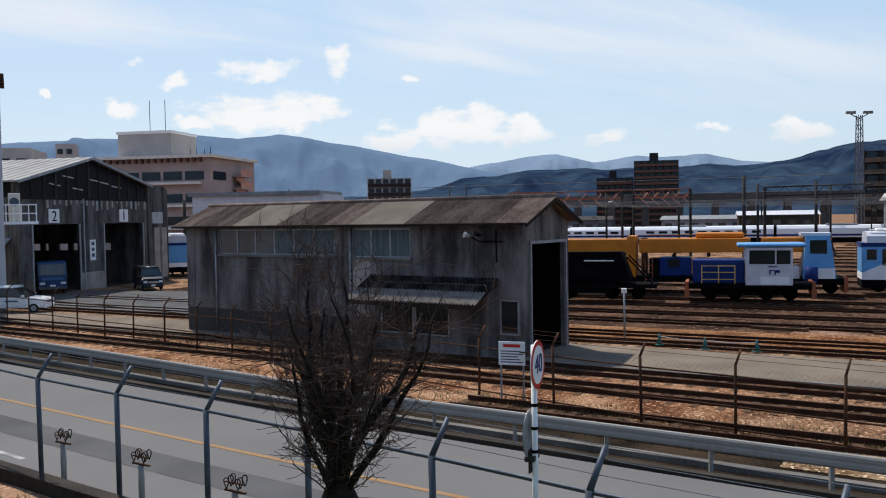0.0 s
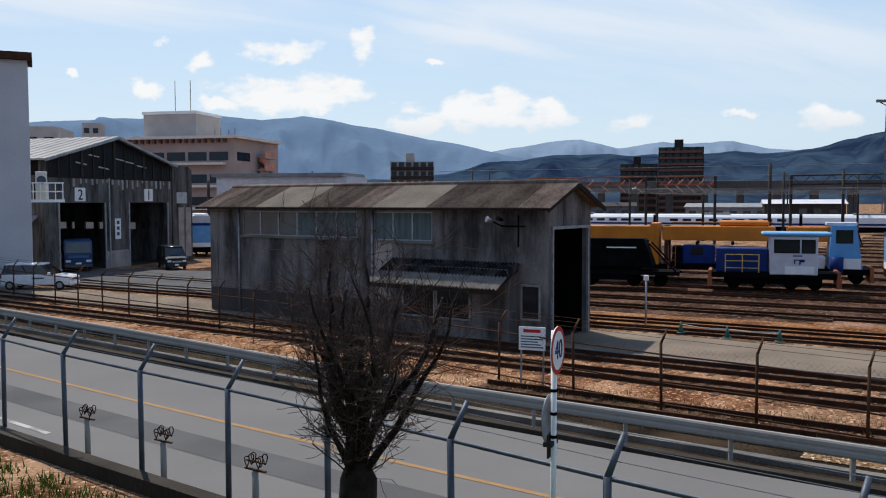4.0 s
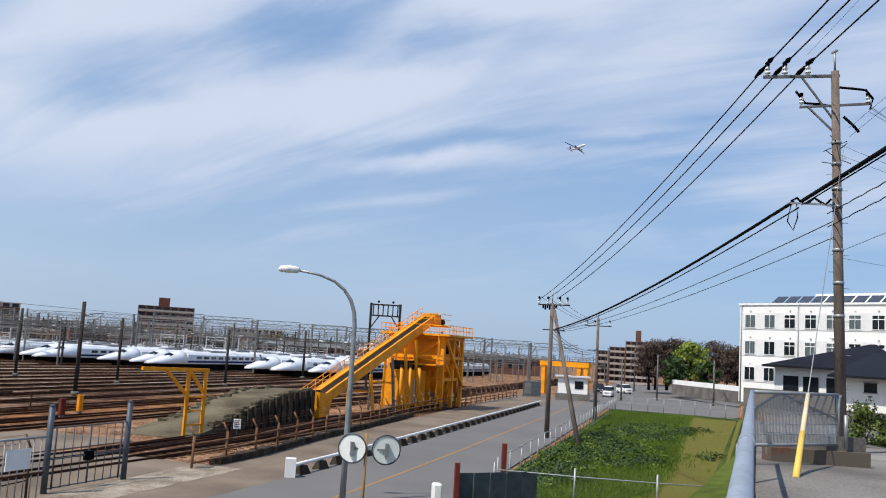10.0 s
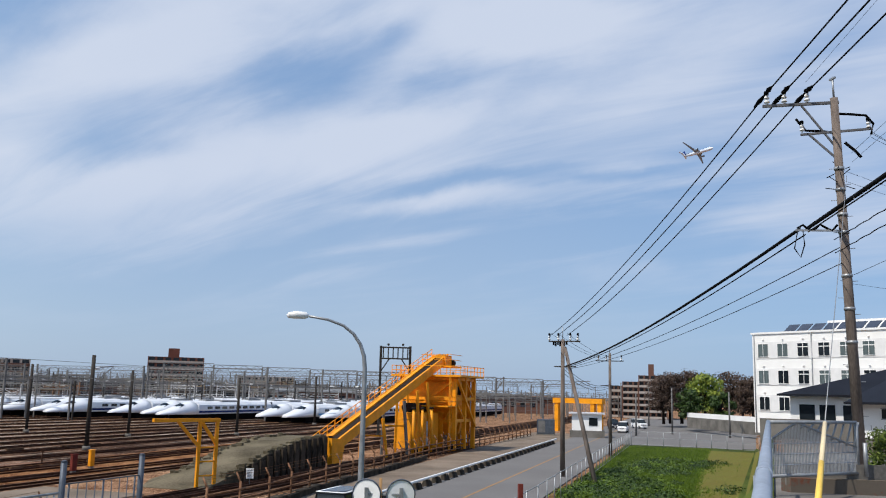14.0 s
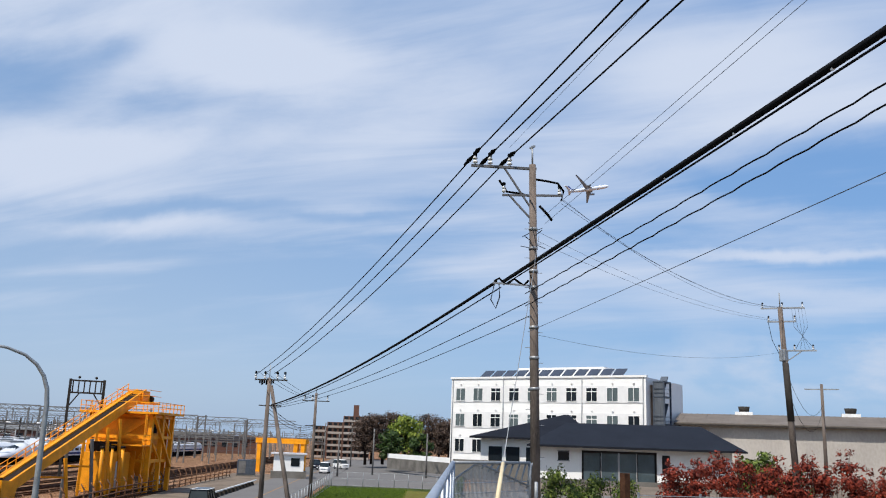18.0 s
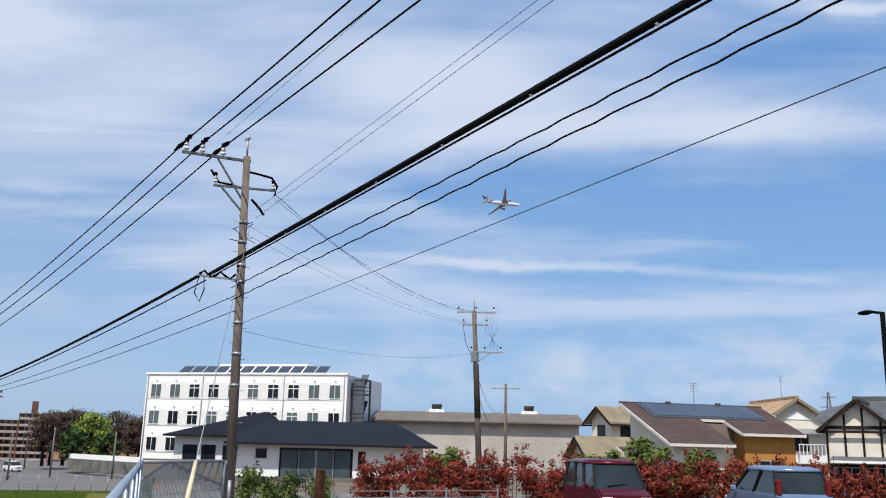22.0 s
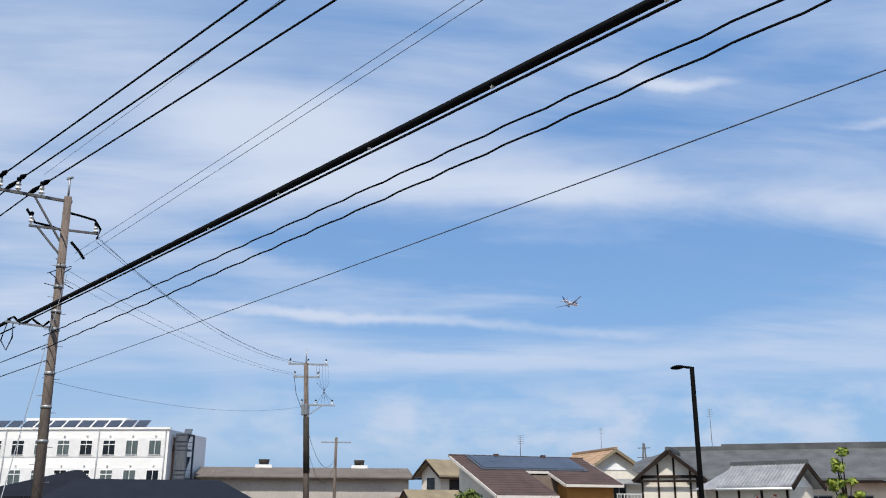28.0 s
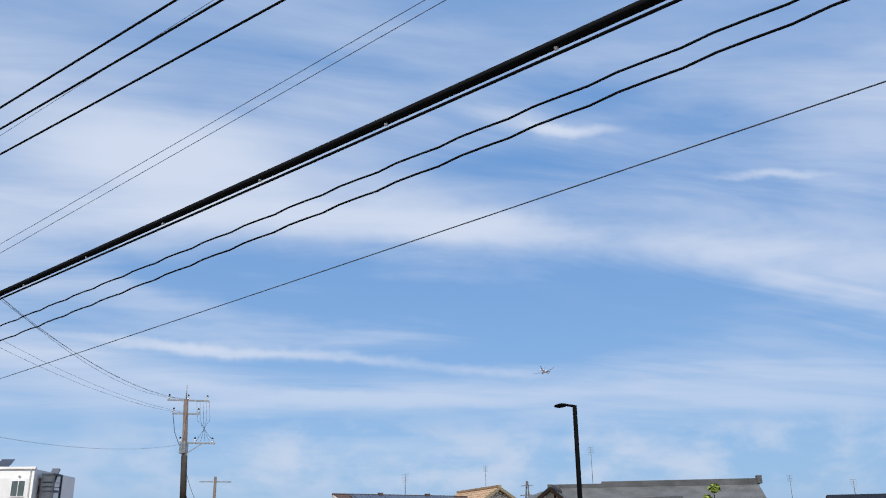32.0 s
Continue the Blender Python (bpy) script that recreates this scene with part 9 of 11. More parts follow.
# ---- viaduct, station and long roofs in the distance ----
def long_block(name, label, a, b, z0, z1, depth, mat_name, category, windows=0, roof=None, band=(0.35, 0.8)):
    a, b = Vector(a), Vector(b)
    d = b - a
    root = thing(name, label, category, pose(a.x, a.y, 0, 0, 0, math.degrees(math.atan2(d.y, d.x))))
    w = d.length
    part("wall", Bm().box(0, 0, z0, w, depth, z1), mat_name, root)
    if roof:
        part("roof", Bm().prism([(-1, z1), (depth / 2, z1 + 1.8), (depth + 1, z1)], -0.5, w + 0.5, "x"), roof, root)
    for i in range(windows):
        x = w * (i + 0.2) / windows
        part("window", Bm().box(x, -0.08, z0 + (z1 - z0) * band[0], x + w * 0.6 / windows, -0.004, z0 + (z1 - z0) * band[1]), "glass_dark", root)
    return root


via = long_block("viaduct", "long grey concrete railway viaduct beyond the yard", polar(-14, 310), polar(48, 330), 8.6, 11.4, 9, "viaduct_grey", "viaduct")
for i in range(32):
    part("pier", Bm().box(6 + i * 10.3, 2, 0, 8 + i * 10.3, 6, 8.6), "viaduct_grey", via)
long_block("depot_building", "long white-roofed depot building with dark windows", polar(27.6, 150), polar(38.3, 158), 0, 7.3, 14, "grey_beam", "building", 12, "white_wall", (0.70, 0.88))
long_block("depot_building", "long pale depot hall with a white roof", polar(51.5, 225), polar(60.1, 365), 0, 6.9, 16, "cream_wall", "building", 12, "white_wall")
long_block("depot_building", "low grey depot building", polar(52.0, 166), polar(60.5, 180), 0, 3.9, 10, "grey_beam", "building", 14)
long_block("depot_building", "low grey depot building with a pale roof", polar(61.5, 205), polar(67.0, 225), 0, 4.2, 10, "grey_beam", "building", 10, "band_grey")
long_block("platform", "long low concrete loading platform beside the tracks", polar(47.5, 158), polar(61.2, 171), 0, 1.1, 5, "concrete_dark", "platform")
flat_hall = long_block("depot_building", "grey flat-roofed building behind the workshop", polar(-15.9, 106), polar(-7.7, 100), 0, 8.6, 8, "loco_grey", "building", 6, None, (0.2, 0.5))
part("coping", Bm().box(-0.4, -0.5, 8.6, 15.5, 8.4, 9.0), "grey_beam", flat_hall)
long_block("hall", "wide dark-roofed hall on the horizon", polar(52.8, 520), polar(60.0, 540), 0, 12, 30, "tile_dark", "building")


def light_tower(p, h):
    root = thing("floodlight_tower", "grey steel lattice floodlight tower", "tower", Matrix.Translation(p))
    for sx in (-1, 1):
        for sy in (-1, 1):
            part("leg", Bm().beam((sx * 0.7, sy * 0.7, 0), (sx * 0.4, sy * 0.4, h), 0.14), "steel_far", root)
    b = Bm()
    n = 16
    for i in range(n):
        z0, z1 = h * i / n, h * (i + 1) / n
        k0, k1 = 0.7 - 0.3 * i / n, 0.7 - 0.3 * (i + 1) / n
        s = 1 if i % 2 else -1
        b.beam((-k0 * s, -k0, z0), (k1 * s, -k1, z1), 0.07).beam((-k0 * s, k0, z0), (k1 * s, k1, z1), 0.07).beam((-k0, -k0 * s, z0), (-k1, k1 * s, z1), 0.07).beam((k0, -k0 * s, z0), (k1, k1 * s, z1), 0.07)
    part("lattice", b, "steel_far", root)
    for s in (-1, 1):
        part("platform", Bm().beam((0, 0, h - 0.6), (s * 1.9, 0, h + 0.4), 0.15), "steel_far", root)
        for k in range(3):
            part("floodlight", Bm().box(s * (1.0 + 0.6 * k) - 0.25, -0.3, h + 0.3, s * (1.0 + 0.6 * k) + 0.25, 0.3, h + 0.8).bevel(0.06), "steel_far", root)


light_tower(polar(25.45, 180), 23.2)


# ---- office building behind the engine shed ----
def make_office():
    a, e = polar(-26.0, 172), polar(-14.8, 152)
    w = (e - a).length
    root = thing("office_building", "pink-beige office building with window bands and a rooftop plant room", "building", pose(a.x, a.y, 0, 0, 0, math.degrees(math.atan2(e.y - a.y, e.x - a.x))))
    H = 16.4
    part("wall", Bm().box(0, 0, 0, w, 18, H), "pink_wall", root)
    part("cornice", Bm().box(-0.5, -0.8, H, w + 0.8, 18, H + 0.5), "cream_wall", root)
    for z in (12.7, 8.9, 5.1):
        part("band", Bm().box(w * 0.6, -1.1, z - 0.75, w - 1.5, -0.004, z - 0.35), "cream_wall", root)
        for i in range(9):
            x = 1.0 + i * (w - 1.5) / 9
            part("window", Bm().box(x, -0.08, z, x + (w - 1.5) / 9 * 0.86, -0.004, z + 1.45), "glass_dark", root)
    part("plant_room", Bm().box(w * 0.50, 3, H + 0.5, w * 0.77, 12, H + 4.6), "plant_wall", root)
    part("plant_cornice", Bm().box(w * 0.495, 2.8, H + 4.6, w * 0.775, 12.2, H + 5.1), "white_wall", root)
    for x in (w * 0.62, w * 0.70):
        part("antenna", Bm().cyl((x, 6, H + 5.1), (x, 6, H + 10.8), 0.07, n=6), "steel_far", root)
    for i in range(5):
        part("stair_landing", Bm().box(w + 0.004, 8.5, H - 3.0 - 2.2 * i, w + 1.7, 13.5 - 0.5 * (i % 2), H - 2.7 - 2.2 * i), "pink_wall", root)
        part("stair_rail", Bm().box(w + 1.62, 8.5, H - 2.7 - 2.2 * i, w + 1.68, 13.0, H - 1.7 - 2.2 * i), "salmon", root)
        part("stair_flight", Bm().beam((w + 0.9, 8.7, H - 3.0 - 2.2 * i), (w + 0.9, 13.2, H - 5.0 - 2.2 * i), 0.5, 1.2), "salmon", root)
    for i in range(24):
        x = w * 0.22 + i * w * 0.032
        part("cornice_bracket", Bm().box(x, -0.75, H - 0.7, x + 0.35, -0.004, H), "tile_brown", root)
    for z in (12.7, 8.9):
        part("window", Bm().box(w + 0.004, 1.2, z, w + 0.08, 6.0, z + 1.45), "glass_dark", root)
    for k, x in enumerate((w * 0.88, w * 0.91, w * 0.95, w * 0.98)):
        part("roof_mast", Bm().cyl((x, 2.0, H + 0.5), (x, 2.0, H + 1.6 + 0.3 * (k % 2)), 0.06, n=6), "mast", root)


make_office()
long_block("office_wing", "pale grey flat-roofed building beside the office", polar(-29.5, 190), polar(-25.1, 186), 0, 20.3, 14, "plant_wall", "building", 5, None, (0.8, 0.9))
long_block("rooftop_house", "small pale rooftop stair house beyond the office", polar(-23.7, 235), polar(-22.7, 234), 0, 25.2, 5, "plant_wall", "building", 2, None, (0.9, 0.95))


# ---- ramp, yellow loading tower, gate frames ----
def make_ramp():
    root = thing("loading_ramp", "earth loading ramp with a dark corrugated retaining wall", "ramp")
    b = Bm()
    # the bank: low at one end, level at the other
    prof = [(43, 0.0), (47, 0.6), (52, 1.5), (57, 2.05), (63.2, 2.15)]
    rings = []
    for u, z in prof:
        v0 = 30.6 + 0.15 * (u - 44)
        rings.append([W(u, v0, -0.1), W(u, v0, z), W(u, v0 + 4.2, z), W(u, v0 + 6.4, -0.1)])
    b.loft(rings, smooth=False)
    part("bank", b, "ramp_earth", root)
    n = 26
    b = Bm()
    for i in range(n):
        u0, u1 = 48 + 15.2 * i / n, 48 + 15.2 * (i + 1) / n
        z = lerp([p[0] for p in prof], [p[1] for p in prof], u0)
        v0 = 30.45 + 0.15 * (u0 - 44)
        dv = 0.3 if i % 2 else 0.0
        part("sheet_pile", Bm().loft([[W(u0, v0 - dv, -0.1), W(u0, v0 - dv - 0.1, -0.1), W(u0, v0 - dv - 0.1, z + 0.1), W(u0, v0 - dv, z + 0.1)], [W(u1, v0 - dv, -0.1), W(u1, v0 - dv - 0.1, -0.1), W(u1, v0 - dv - 0.1, z + 0.1), W(u1, v0 - dv, z + 0.1)]], smooth=False), "pile", root)
    rnd = random.Random(5)
    b = Bm()
    for i in range(160):
        u = rnd.uniform(46, 63)
        z = lerp([p[0] for p in prof], [p[1] for p in prof], u)
        s = rnd.uniform(0.05, 0.22)
        edge = rnd.random() < 0.6
        v0 = 30.6 + 0.15 * (u - 44) + (rnd.uniform(0, 0.5) if edge else rnd.uniform(3.4, 4.2))
        b.box(-s, -s * 0.8, -0.05, s, s * 0.8, s * rnd.uniform(0.5, 1.1), Matrix.Translation(W(u, v0, z)) @ pose(0, 0, 0, 0, 0, rnd.uniform(0, 90)))
    part("rubble", b, "ramp_earth", root)["kind"] = "stuff"


make_ramp()


def make_tower():
    root = thing("loading_tower", "yellow steel ballast loading tower with a sloping conveyor", "loading tower", YARD.copy())
    lo, hi = Vector((63.2, 33.3, 1.2)), Vector((88.4, 33.0, 9.5))
    for dv in (-0.46, 0.46):
        b = Bm()
        a, e = lo + Vector((0, dv, 0)), hi + Vector((0, dv, 0))
        b.beam(a, e, 0.16, 0.85)
        part("conveyor_beam", b, "yellow", root)
    part("belt", Bm().beam(lo + Vector((0, 0, 0.25)), hi + Vector((0, 0, 0.25)), 0.76, 0.12), "timber", root)
    part("walkway", Bm().beam(lo + Vector((0, 1.05, 0.1)), hi + Vector((0, 1.05, 0.1)), 0.7, 0.08), "yellow", root)
    for z in (0.5, 0.9):
        part("hand_rail", Bm().beam(lo + Vector((0, 1.4, z)), hi + Vector((0, 1.4, z)), 0.05), "yellow", root)
    for i in range(21):
        p = lo.lerp(hi, i / 20)
        part("rail_post", Bm().box(-0.03, -0.03, 0, 0.03, 0.03, 0.92, Matrix.Translation(p + Vector((0, 1.4, 0)))), "yellow", root)
    part("foot_hopper", Bm().prism([(62.4, 0), (64.0, 0), (64.6, 1.9), (62.2, 2.1)], 32.4, 34.2, "y"), "yellow", root)
    for i, t in enumerate((0.32, 0.5, 0.62, 0.72)):
        p = lo.lerp(hi, t)
        for dv in (-1.0, 1.0):
            part("trestle_leg", Bm().beam((p.x + 0.4, p.y + dv * 1.3, 0), (p.x, p.y + dv, p.z - 0.4), 0.22), "yellow" if i != 1 else "steel_far", root)
        part("trestle_tie", Bm().beam((p.x + 0.2, p.y - 1.1, p.z * 0.5), (p.x + 0.2, p.y + 1.1, p.z * 0.5), 0.15), "yellow", root)
    # tower frame
    U0, U1, V0, V1 = 84.8, 90.8, 30.4, 36.2
    for u in (U0, (U0 + U1) / 2, U1):
        for v in (V0, V1):
            part("column", Bm().box(u - 0.2, v - 0.2, 0, u + 0.2, v + 0.2, 7.4), "yellow", root)
    for z in (3.0, 5.2, 7.2):
        b = Bm()
        for v in (V0, V1):
            b.box(U0, v - 0.12, z - 0.15, U1, v + 0.12, z + 0.15)
        for u in (U0, U1):
            b.box(u - 0.12, V0, z - 0.15, u + 0.12, V1, z + 0.15)
        part("ring_beam", b, "yellow", root)
    part("brace", Bm().beam((U0, V0 - 0.02, 5.2), ((U0 + U1) / 2, V0 - 0.02, 3.0), 0.18), "yellow", root)
    part("brace", Bm().beam(((U0 + U1) / 2, V0 - 0.02, 7.2), (U1, V0 - 0.02, 5.2), 0.18), "yellow", root)
    part("brace", Bm().beam((U0 - 0.02, V0, 7.2), (U0 - 0.02, V1, 3.0), 0.18), "yellow", root)
    part("hopper", Bm().loft([[(U0 + 0.5, V0 + 0.5, 7.0), (U1 - 0.5, V0 + 0.5, 7.0), (U1 - 0.5, V1 - 0.5, 7.0), (U0 + 0.5, V1 - 0.5, 7.0)], [(U0 + 0.5, V0 + 0.5, 4.6), (U1 - 0.5, V0 + 0.5, 4.6), (U1 - 0.5, V1 - 0.5, 4.6), (U0 + 0.5, V1 - 0.5, 4.6)], [(U0 + 2.4, V0 + 2.2, 2.6), (U1 - 2.4, V0 + 2.2, 2.6), (U1 - 2.4, V1 - 2.2, 2.6), (U0 + 2.4, V1 - 2.2, 2.6)]], smooth=False), "yellow", root)
    part("side_cladding", Bm().box(U0 - 0.06, V0 + 1.2, 0.4, U0 - 0.01, V1 - 0.4, 3.9), "yellow", root)
    for i in range(6):
        v = V0 + 0.4 + i * 1.0
        part("cladding_rib", Bm().box(U1 + 0.02, v, 0.2, U1 + 0.12, v + 0.5, 7.2), "yellow", root)
    part("deck", Bm().box(U0 - 0.9, V0 - 0.9, 7.4, U1 + 0.9, V1 + 0.9, 7.6), "yellow", root)
    for k in range(4):
        a = [(U0 - 0.85, V0 - 0.85), (U1 + 0.85, V0 - 0.85), (U1 + 0.85, V1 + 0.85), (U0 - 0.85, V1 + 0.85)]
        p, q = a[k], a[(k + 1) % 4]
        for z in (8.05, 8.5):
            part("deck_rail", Bm().beam((p[0], p[1], z), (q[0], q[1], z), 0.05), "yellow", root)
        for i in range(7):
            x, y = p[0] + (q[0] - p[0]) * i / 7, p[1] + (q[1] - p[1]) * i / 7
            part("deck_post", Bm().box(x - 0.03, y - 0.03, 7.6, x + 0.03, y + 0.03, 8.55), "yellow", root)
    part("head_house", Bm().box(87.0, 32.3, 8.6, 88.9, 33.8, 9.7), "yellow", root)
    part("head_deck", Bm().box(86.4, 31.4, 8.45, 89.6, 34.8, 8.58), "yellow", root)
    for z in (9.2, 9.75):
        part("head_rail", Bm().beam((86.4, 31.4, z), (89.6, 31.4, z), 0.05).beam((86.4, 34.8, z), (89.6, 34.8, z), 0.05).beam((86.4, 31.4, z), (86.4, 34.8, z), 0.05), "yellow", root)
    # ladders, bracing and pipework
    part("brace", Bm().beam((U0 - 0.2, V0 - 0.3, 7.3), (U1 - 0.3, V0 - 0.3, 2.4), 0.24), "yellow", root)
    for v in (V0 + 1.4, V0 + 3.4):
        part("brace", Bm().beam((U0 - 0.08, v, 3.0), (U0 - 0.08, v + 1.8, 5.2), 0.14), "yellow", root)
    for x in (U0 - 1.2, U0 - 0.8):
        part("ladder_stile", Bm().box(x, V0 + 0.1, 0, x + 0.07, V0 + 0.17, 7.6), "yellow", root)
    for i in range(20):
        part("ladder_rung", Bm().box(U0 - 1.13, V0 + 0.12, 0.3 + 0.36 * i, U0 - 0.8, V0 + 0.16, 0.34 + 0.36 * i), "yellow", root)
    part("mid_deck", Bm().box(U0 - 2.4, V0 - 0.2, 4.4, U0 - 0.1, V1, 4.52), "yellow", root)
    for z in (4.95, 5.4):
        part("mid_rail", Bm().beam((U0 - 2.4, V0 - 0.2, z), (U0 - 0.1, V0 - 0.2, z), 0.05).beam((U0 - 2.4, V0 - 0.2, z), (U0 - 2.4, V1, z), 0.05), "yellow", root)
    for i in range(5):
        u = U0 - 2.4 + 0.55 * i
        part("mid_post", Bm().box(u - 0.03, V0 - 0.23, 4.5, u + 0.03, V0 - 0.17, 5.45), "yellow", root)
    for u, r in ((81.0, 0.15), (78.6, 0.12), (76.4, 0.14)):
        part("stanchion", Bm().cyl((u, 31.4, 0), (u, 31.4, 4.2), r, n=12), "yellow", root)
        part("stanchion_cap", Bm().cyl((u, 31.4, 4.2), (u, 31.4, 4.4), r * 1.5, n=12), "timber", root)
    for k in range(3):
        part("chute", Bm().loft([[(87.4 + 1.6 * k - 0.5, 31.6, 2.9), (87.4 + 1.6 * k + 0.5, 31.6, 2.9), (87.4 + 1.6 * k + 0.5, 32.6, 2.9), (87.4 + 1.6 * k - 0.5, 32.6, 2.9)], [(87.4 + 1.6 * k - 0.25, 31.9, 1.5), (87.4 + 1.6 * k + 0.25, 31.9, 1.5), (87.4 + 1.6 * k + 0.25, 32.3, 1.5), (87.4 + 1.6 * k - 0.25, 32.3, 1.5)]], smooth=False), "yellow", root)
    part("valve_box", Bm().box(88.9, 30.6, 0.6, 89.5, 31.1, 1.5).bevel(0.05), "white_paint", root)
    part("hose_reel", Bm().cyl((85.0, 30.4, 0.5), (85.0, 30.9, 0.5), 0.5, n=14), "soot", root)
    # black sheet on the hopper paints a shaded opening
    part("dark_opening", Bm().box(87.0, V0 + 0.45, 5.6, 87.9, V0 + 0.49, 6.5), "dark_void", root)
    part("motor", Bm().cyl((89.0, 32.4, 8.95), (89.6, 32.4, 8.95), 0.35, n=12), "timber", root)
    cab = part("control_cabin", Bm().box(80.5, 32.0, 0.4, 84.5, 35.0, 3.8), "yellow", root)
    part("cabin_door", Bm().box(81.2, 31.95, 0.6, 82.3, 31.996, 3.0), "loco_grey", cab)
    part("duct", Bm().cyl((79.5, 33.5, 4.3), (85.5, 33.5, 4.3), 0.45, n=12), "timber", root)


make_tower()


def yellow_frame(at, label, legs, reach, h):
    root = thing("loading_gauge", label, "gate frame", at)
    for x in legs:
        part("leg", Bm().box(x - 0.085, -0.085, 0, x + 0.085, 0.085, h), "yellow", root)
    part("beam", Bm().box(legs[0] - reach, -0.11, h, legs[-1] + 0.15, 0.11, h + 0.2), "yellow", root)
    part("brace", Bm().beam((legs[0] - 1.4, 0, h), (legs[0], 0, h - 1.4), 0.16), "yellow", root)
    if len(legs) > 1:
        part("brace", Bm().beam((legs[0] + 0.1, 0, h), (legs[-1], 0, h - 1.3), 0.16), "yellow", root)
        for i in range(3):
            part("rung", Bm().box(legs[0], -0.05, 0.7 + i * 0.8, legs[-1], 0.05, 0.78 + i * 0.8), "yellow", root)
    return root


yellow_frame(pose(53.5, 3.46, 0, 0, 0, -55), "yellow loading gauge frame with a cantilever arm", (0, 1.15), 2.95, 3.8)
p, q = polar(108.9, 150), polar(111.6, 146)
fr = thing("gantry", "yellow portal gantry over the road edge", "gantry", pose(p.x, p.y, 0, 0, 0, math.degrees(math.atan2(q.y - p.y, q.x - p.x))))
w = (q - p).length
for x in (0, w - 1.3, w):
    part("column", Bm().box(x - 0.35, -0.35, 0, x + 0.35, 0.35, 4.6), "yellow", fr)
part("beam", Bm().box(-0.6, -0.5, 4.6, w + 0.6, 0.5, 5.4), "yellow", fr)
bo = thing("booth", "small white roadside booth on a concrete base", "booth", pose(*polar(109.8, 128), 0, 0, -110))
part("wall", Bm().box(0, 0, 1.0, 4.2, 3, 3.3), "white_wall", bo)
part("base", Bm().box(-0.3, -0.3, 0, 4.6, 3.3, 1.0), "concrete", bo)
part("roof", Bm().box(-0.4, -0.4, 3.3, 4.6, 3.4, 3.5), "loco_grey", bo)
part("window", Bm().box(2.4, -0.06, 1.7, 3.6, -0.004, 2.8), "glass_dark", bo)

# signal portal behind the tower
p, q = polar(97.45, 120), polar(99.35, 120)
sp = thing("signal_gantry", "dark lattice signal gantry with lamps", "gantry")
for e in (p, q):
    part("column", Bm().beam(e, e + Vector((0, 0, 11.9)), 0.3), "mast", sp)
part("truss", Bm().beam(p + Vector((0, 0, 10.2)), q + Vector((0, 0, 10.2)), 0.2).beam(p + Vector((0, 0, 11.7)), q + Vector((0, 0, 11.7)), 0.2), "mast", sp)
for i in range(6):
    e = p.lerp(q, (i + 0.5) / 6)
    part("lattice_bar", Bm().beam(e + Vector((0, 0, 10.2)), e + Vector((0, 0, 11.7)), 0.14), "mast", sp)
part("brace", Bm().beam(p + Vector((0, 0, 8.4)), p.lerp(q, 0.3) + Vector((0, 0, 10.2)), 0.16), "mast", sp)
part("brace", Bm().beam(q + Vector((0, 0, 8.4)), p.lerp(q, 0.7) + Vector((0, 0, 10.2)), 0.16), "mast", sp)
for t in (0.25, 0.75):
    e = p.lerp(q, t)
    part("signal_lamp", Bm().ball(e + Vector((0, 0, 12.1)), 0.18, 10), "mast", sp)

# street lamp over the road
lp = thing("street_lamp", "tall grey street lamp with a curved arm", "street lamp", pose(33.53, -3.69, 0, 0, 0, 0))
tip = polar(91.75, 33.4) - Vector((33.53, -3.69, 0))
part("shaft", Bm().tube([(0, 0, -0.2), (0, 0, 2.5), (0, 0, 6.6), tip * 0.02 + Vector((0, 0, 7.1)), tip * 0.08 + Vector((0, 0, 7.55)), tip * 0.18 + Vector((0, 0, 7.92)), tip * 0.33 + Vector((0, 0, 8.22)), tip * 0.55 + Vector((0, 0, 8.42)), tip * 0.85 + Vector((0, 0, 8.53))], [0.12, 0.11, 0.085, 0.078, 0.07, 0.063, 0.056, 0.05, 0.045], 12), "galv", lp)
d = tip.normalized()
part("lamp_head", Bm().tube([tip * 0.83 + Vector((0, 0, 8.52)), tip * 0.87 + Vector((0, 0, 8.54)), tip * 1.0 + Vector((0, 0, 8.55)), tip * 1.1 + Vector((0, 0, 8.53)), tip * 1.13 + Vector((0, 0, 8.5))], [0.06, 0.13, 0.15, 0.12, 0.05], 10), "white_paint", lp)

# roadside mirrors; white paint stands for the sky they reflect
mr = thing("traffic_mirror", "pair of round traffic mirrors on an orange pole, reflected sky painted white", "traffic mirror", pose(*polar(97.5, 27.5, 0)))
part("pole", Bm().cyl((0, 0, -0.2), (0, 0, 3.2), 0.045, n=10), "road_yellow", mr)
side = Vector((math.cos(radians(-97.5)), math.sin(radians(-97.5)), 0))
fw = Vector((math.sin(radians(97.5)), math.cos(radians(97.5)), 0))
for s, tilt in ((-0.42, 0.3), (0.62, -0.2)):
    c = side * s + Vector((0, 0, 2.72))
    ax = (fw + side * tilt).normalized()
    m = part("mirror_back", Bm().cyl(c, c + ax * 0.06, 0.42, 0.38, 28), "white_paint", mr)
    part("rim", Bm().tube([c + (ax.orthogonal().normalized() * math.cos(t) + ax.cross(ax.orthogonal().normalized()) * math.sin(t)) * 0.44 for t in (math.tau * i / 24 for i in range(25))], 0.025, 5), "galv_blue", m)
    part("bracket", Bm().box(-0.09, -0.05, -0.2, 0.09, 0.05, 0.2, Matrix.Translation(c - ax * 0.04)).beam(c - ax * 0.05, Vector((0, 0, 2.72)), 0.06), "galv", m)

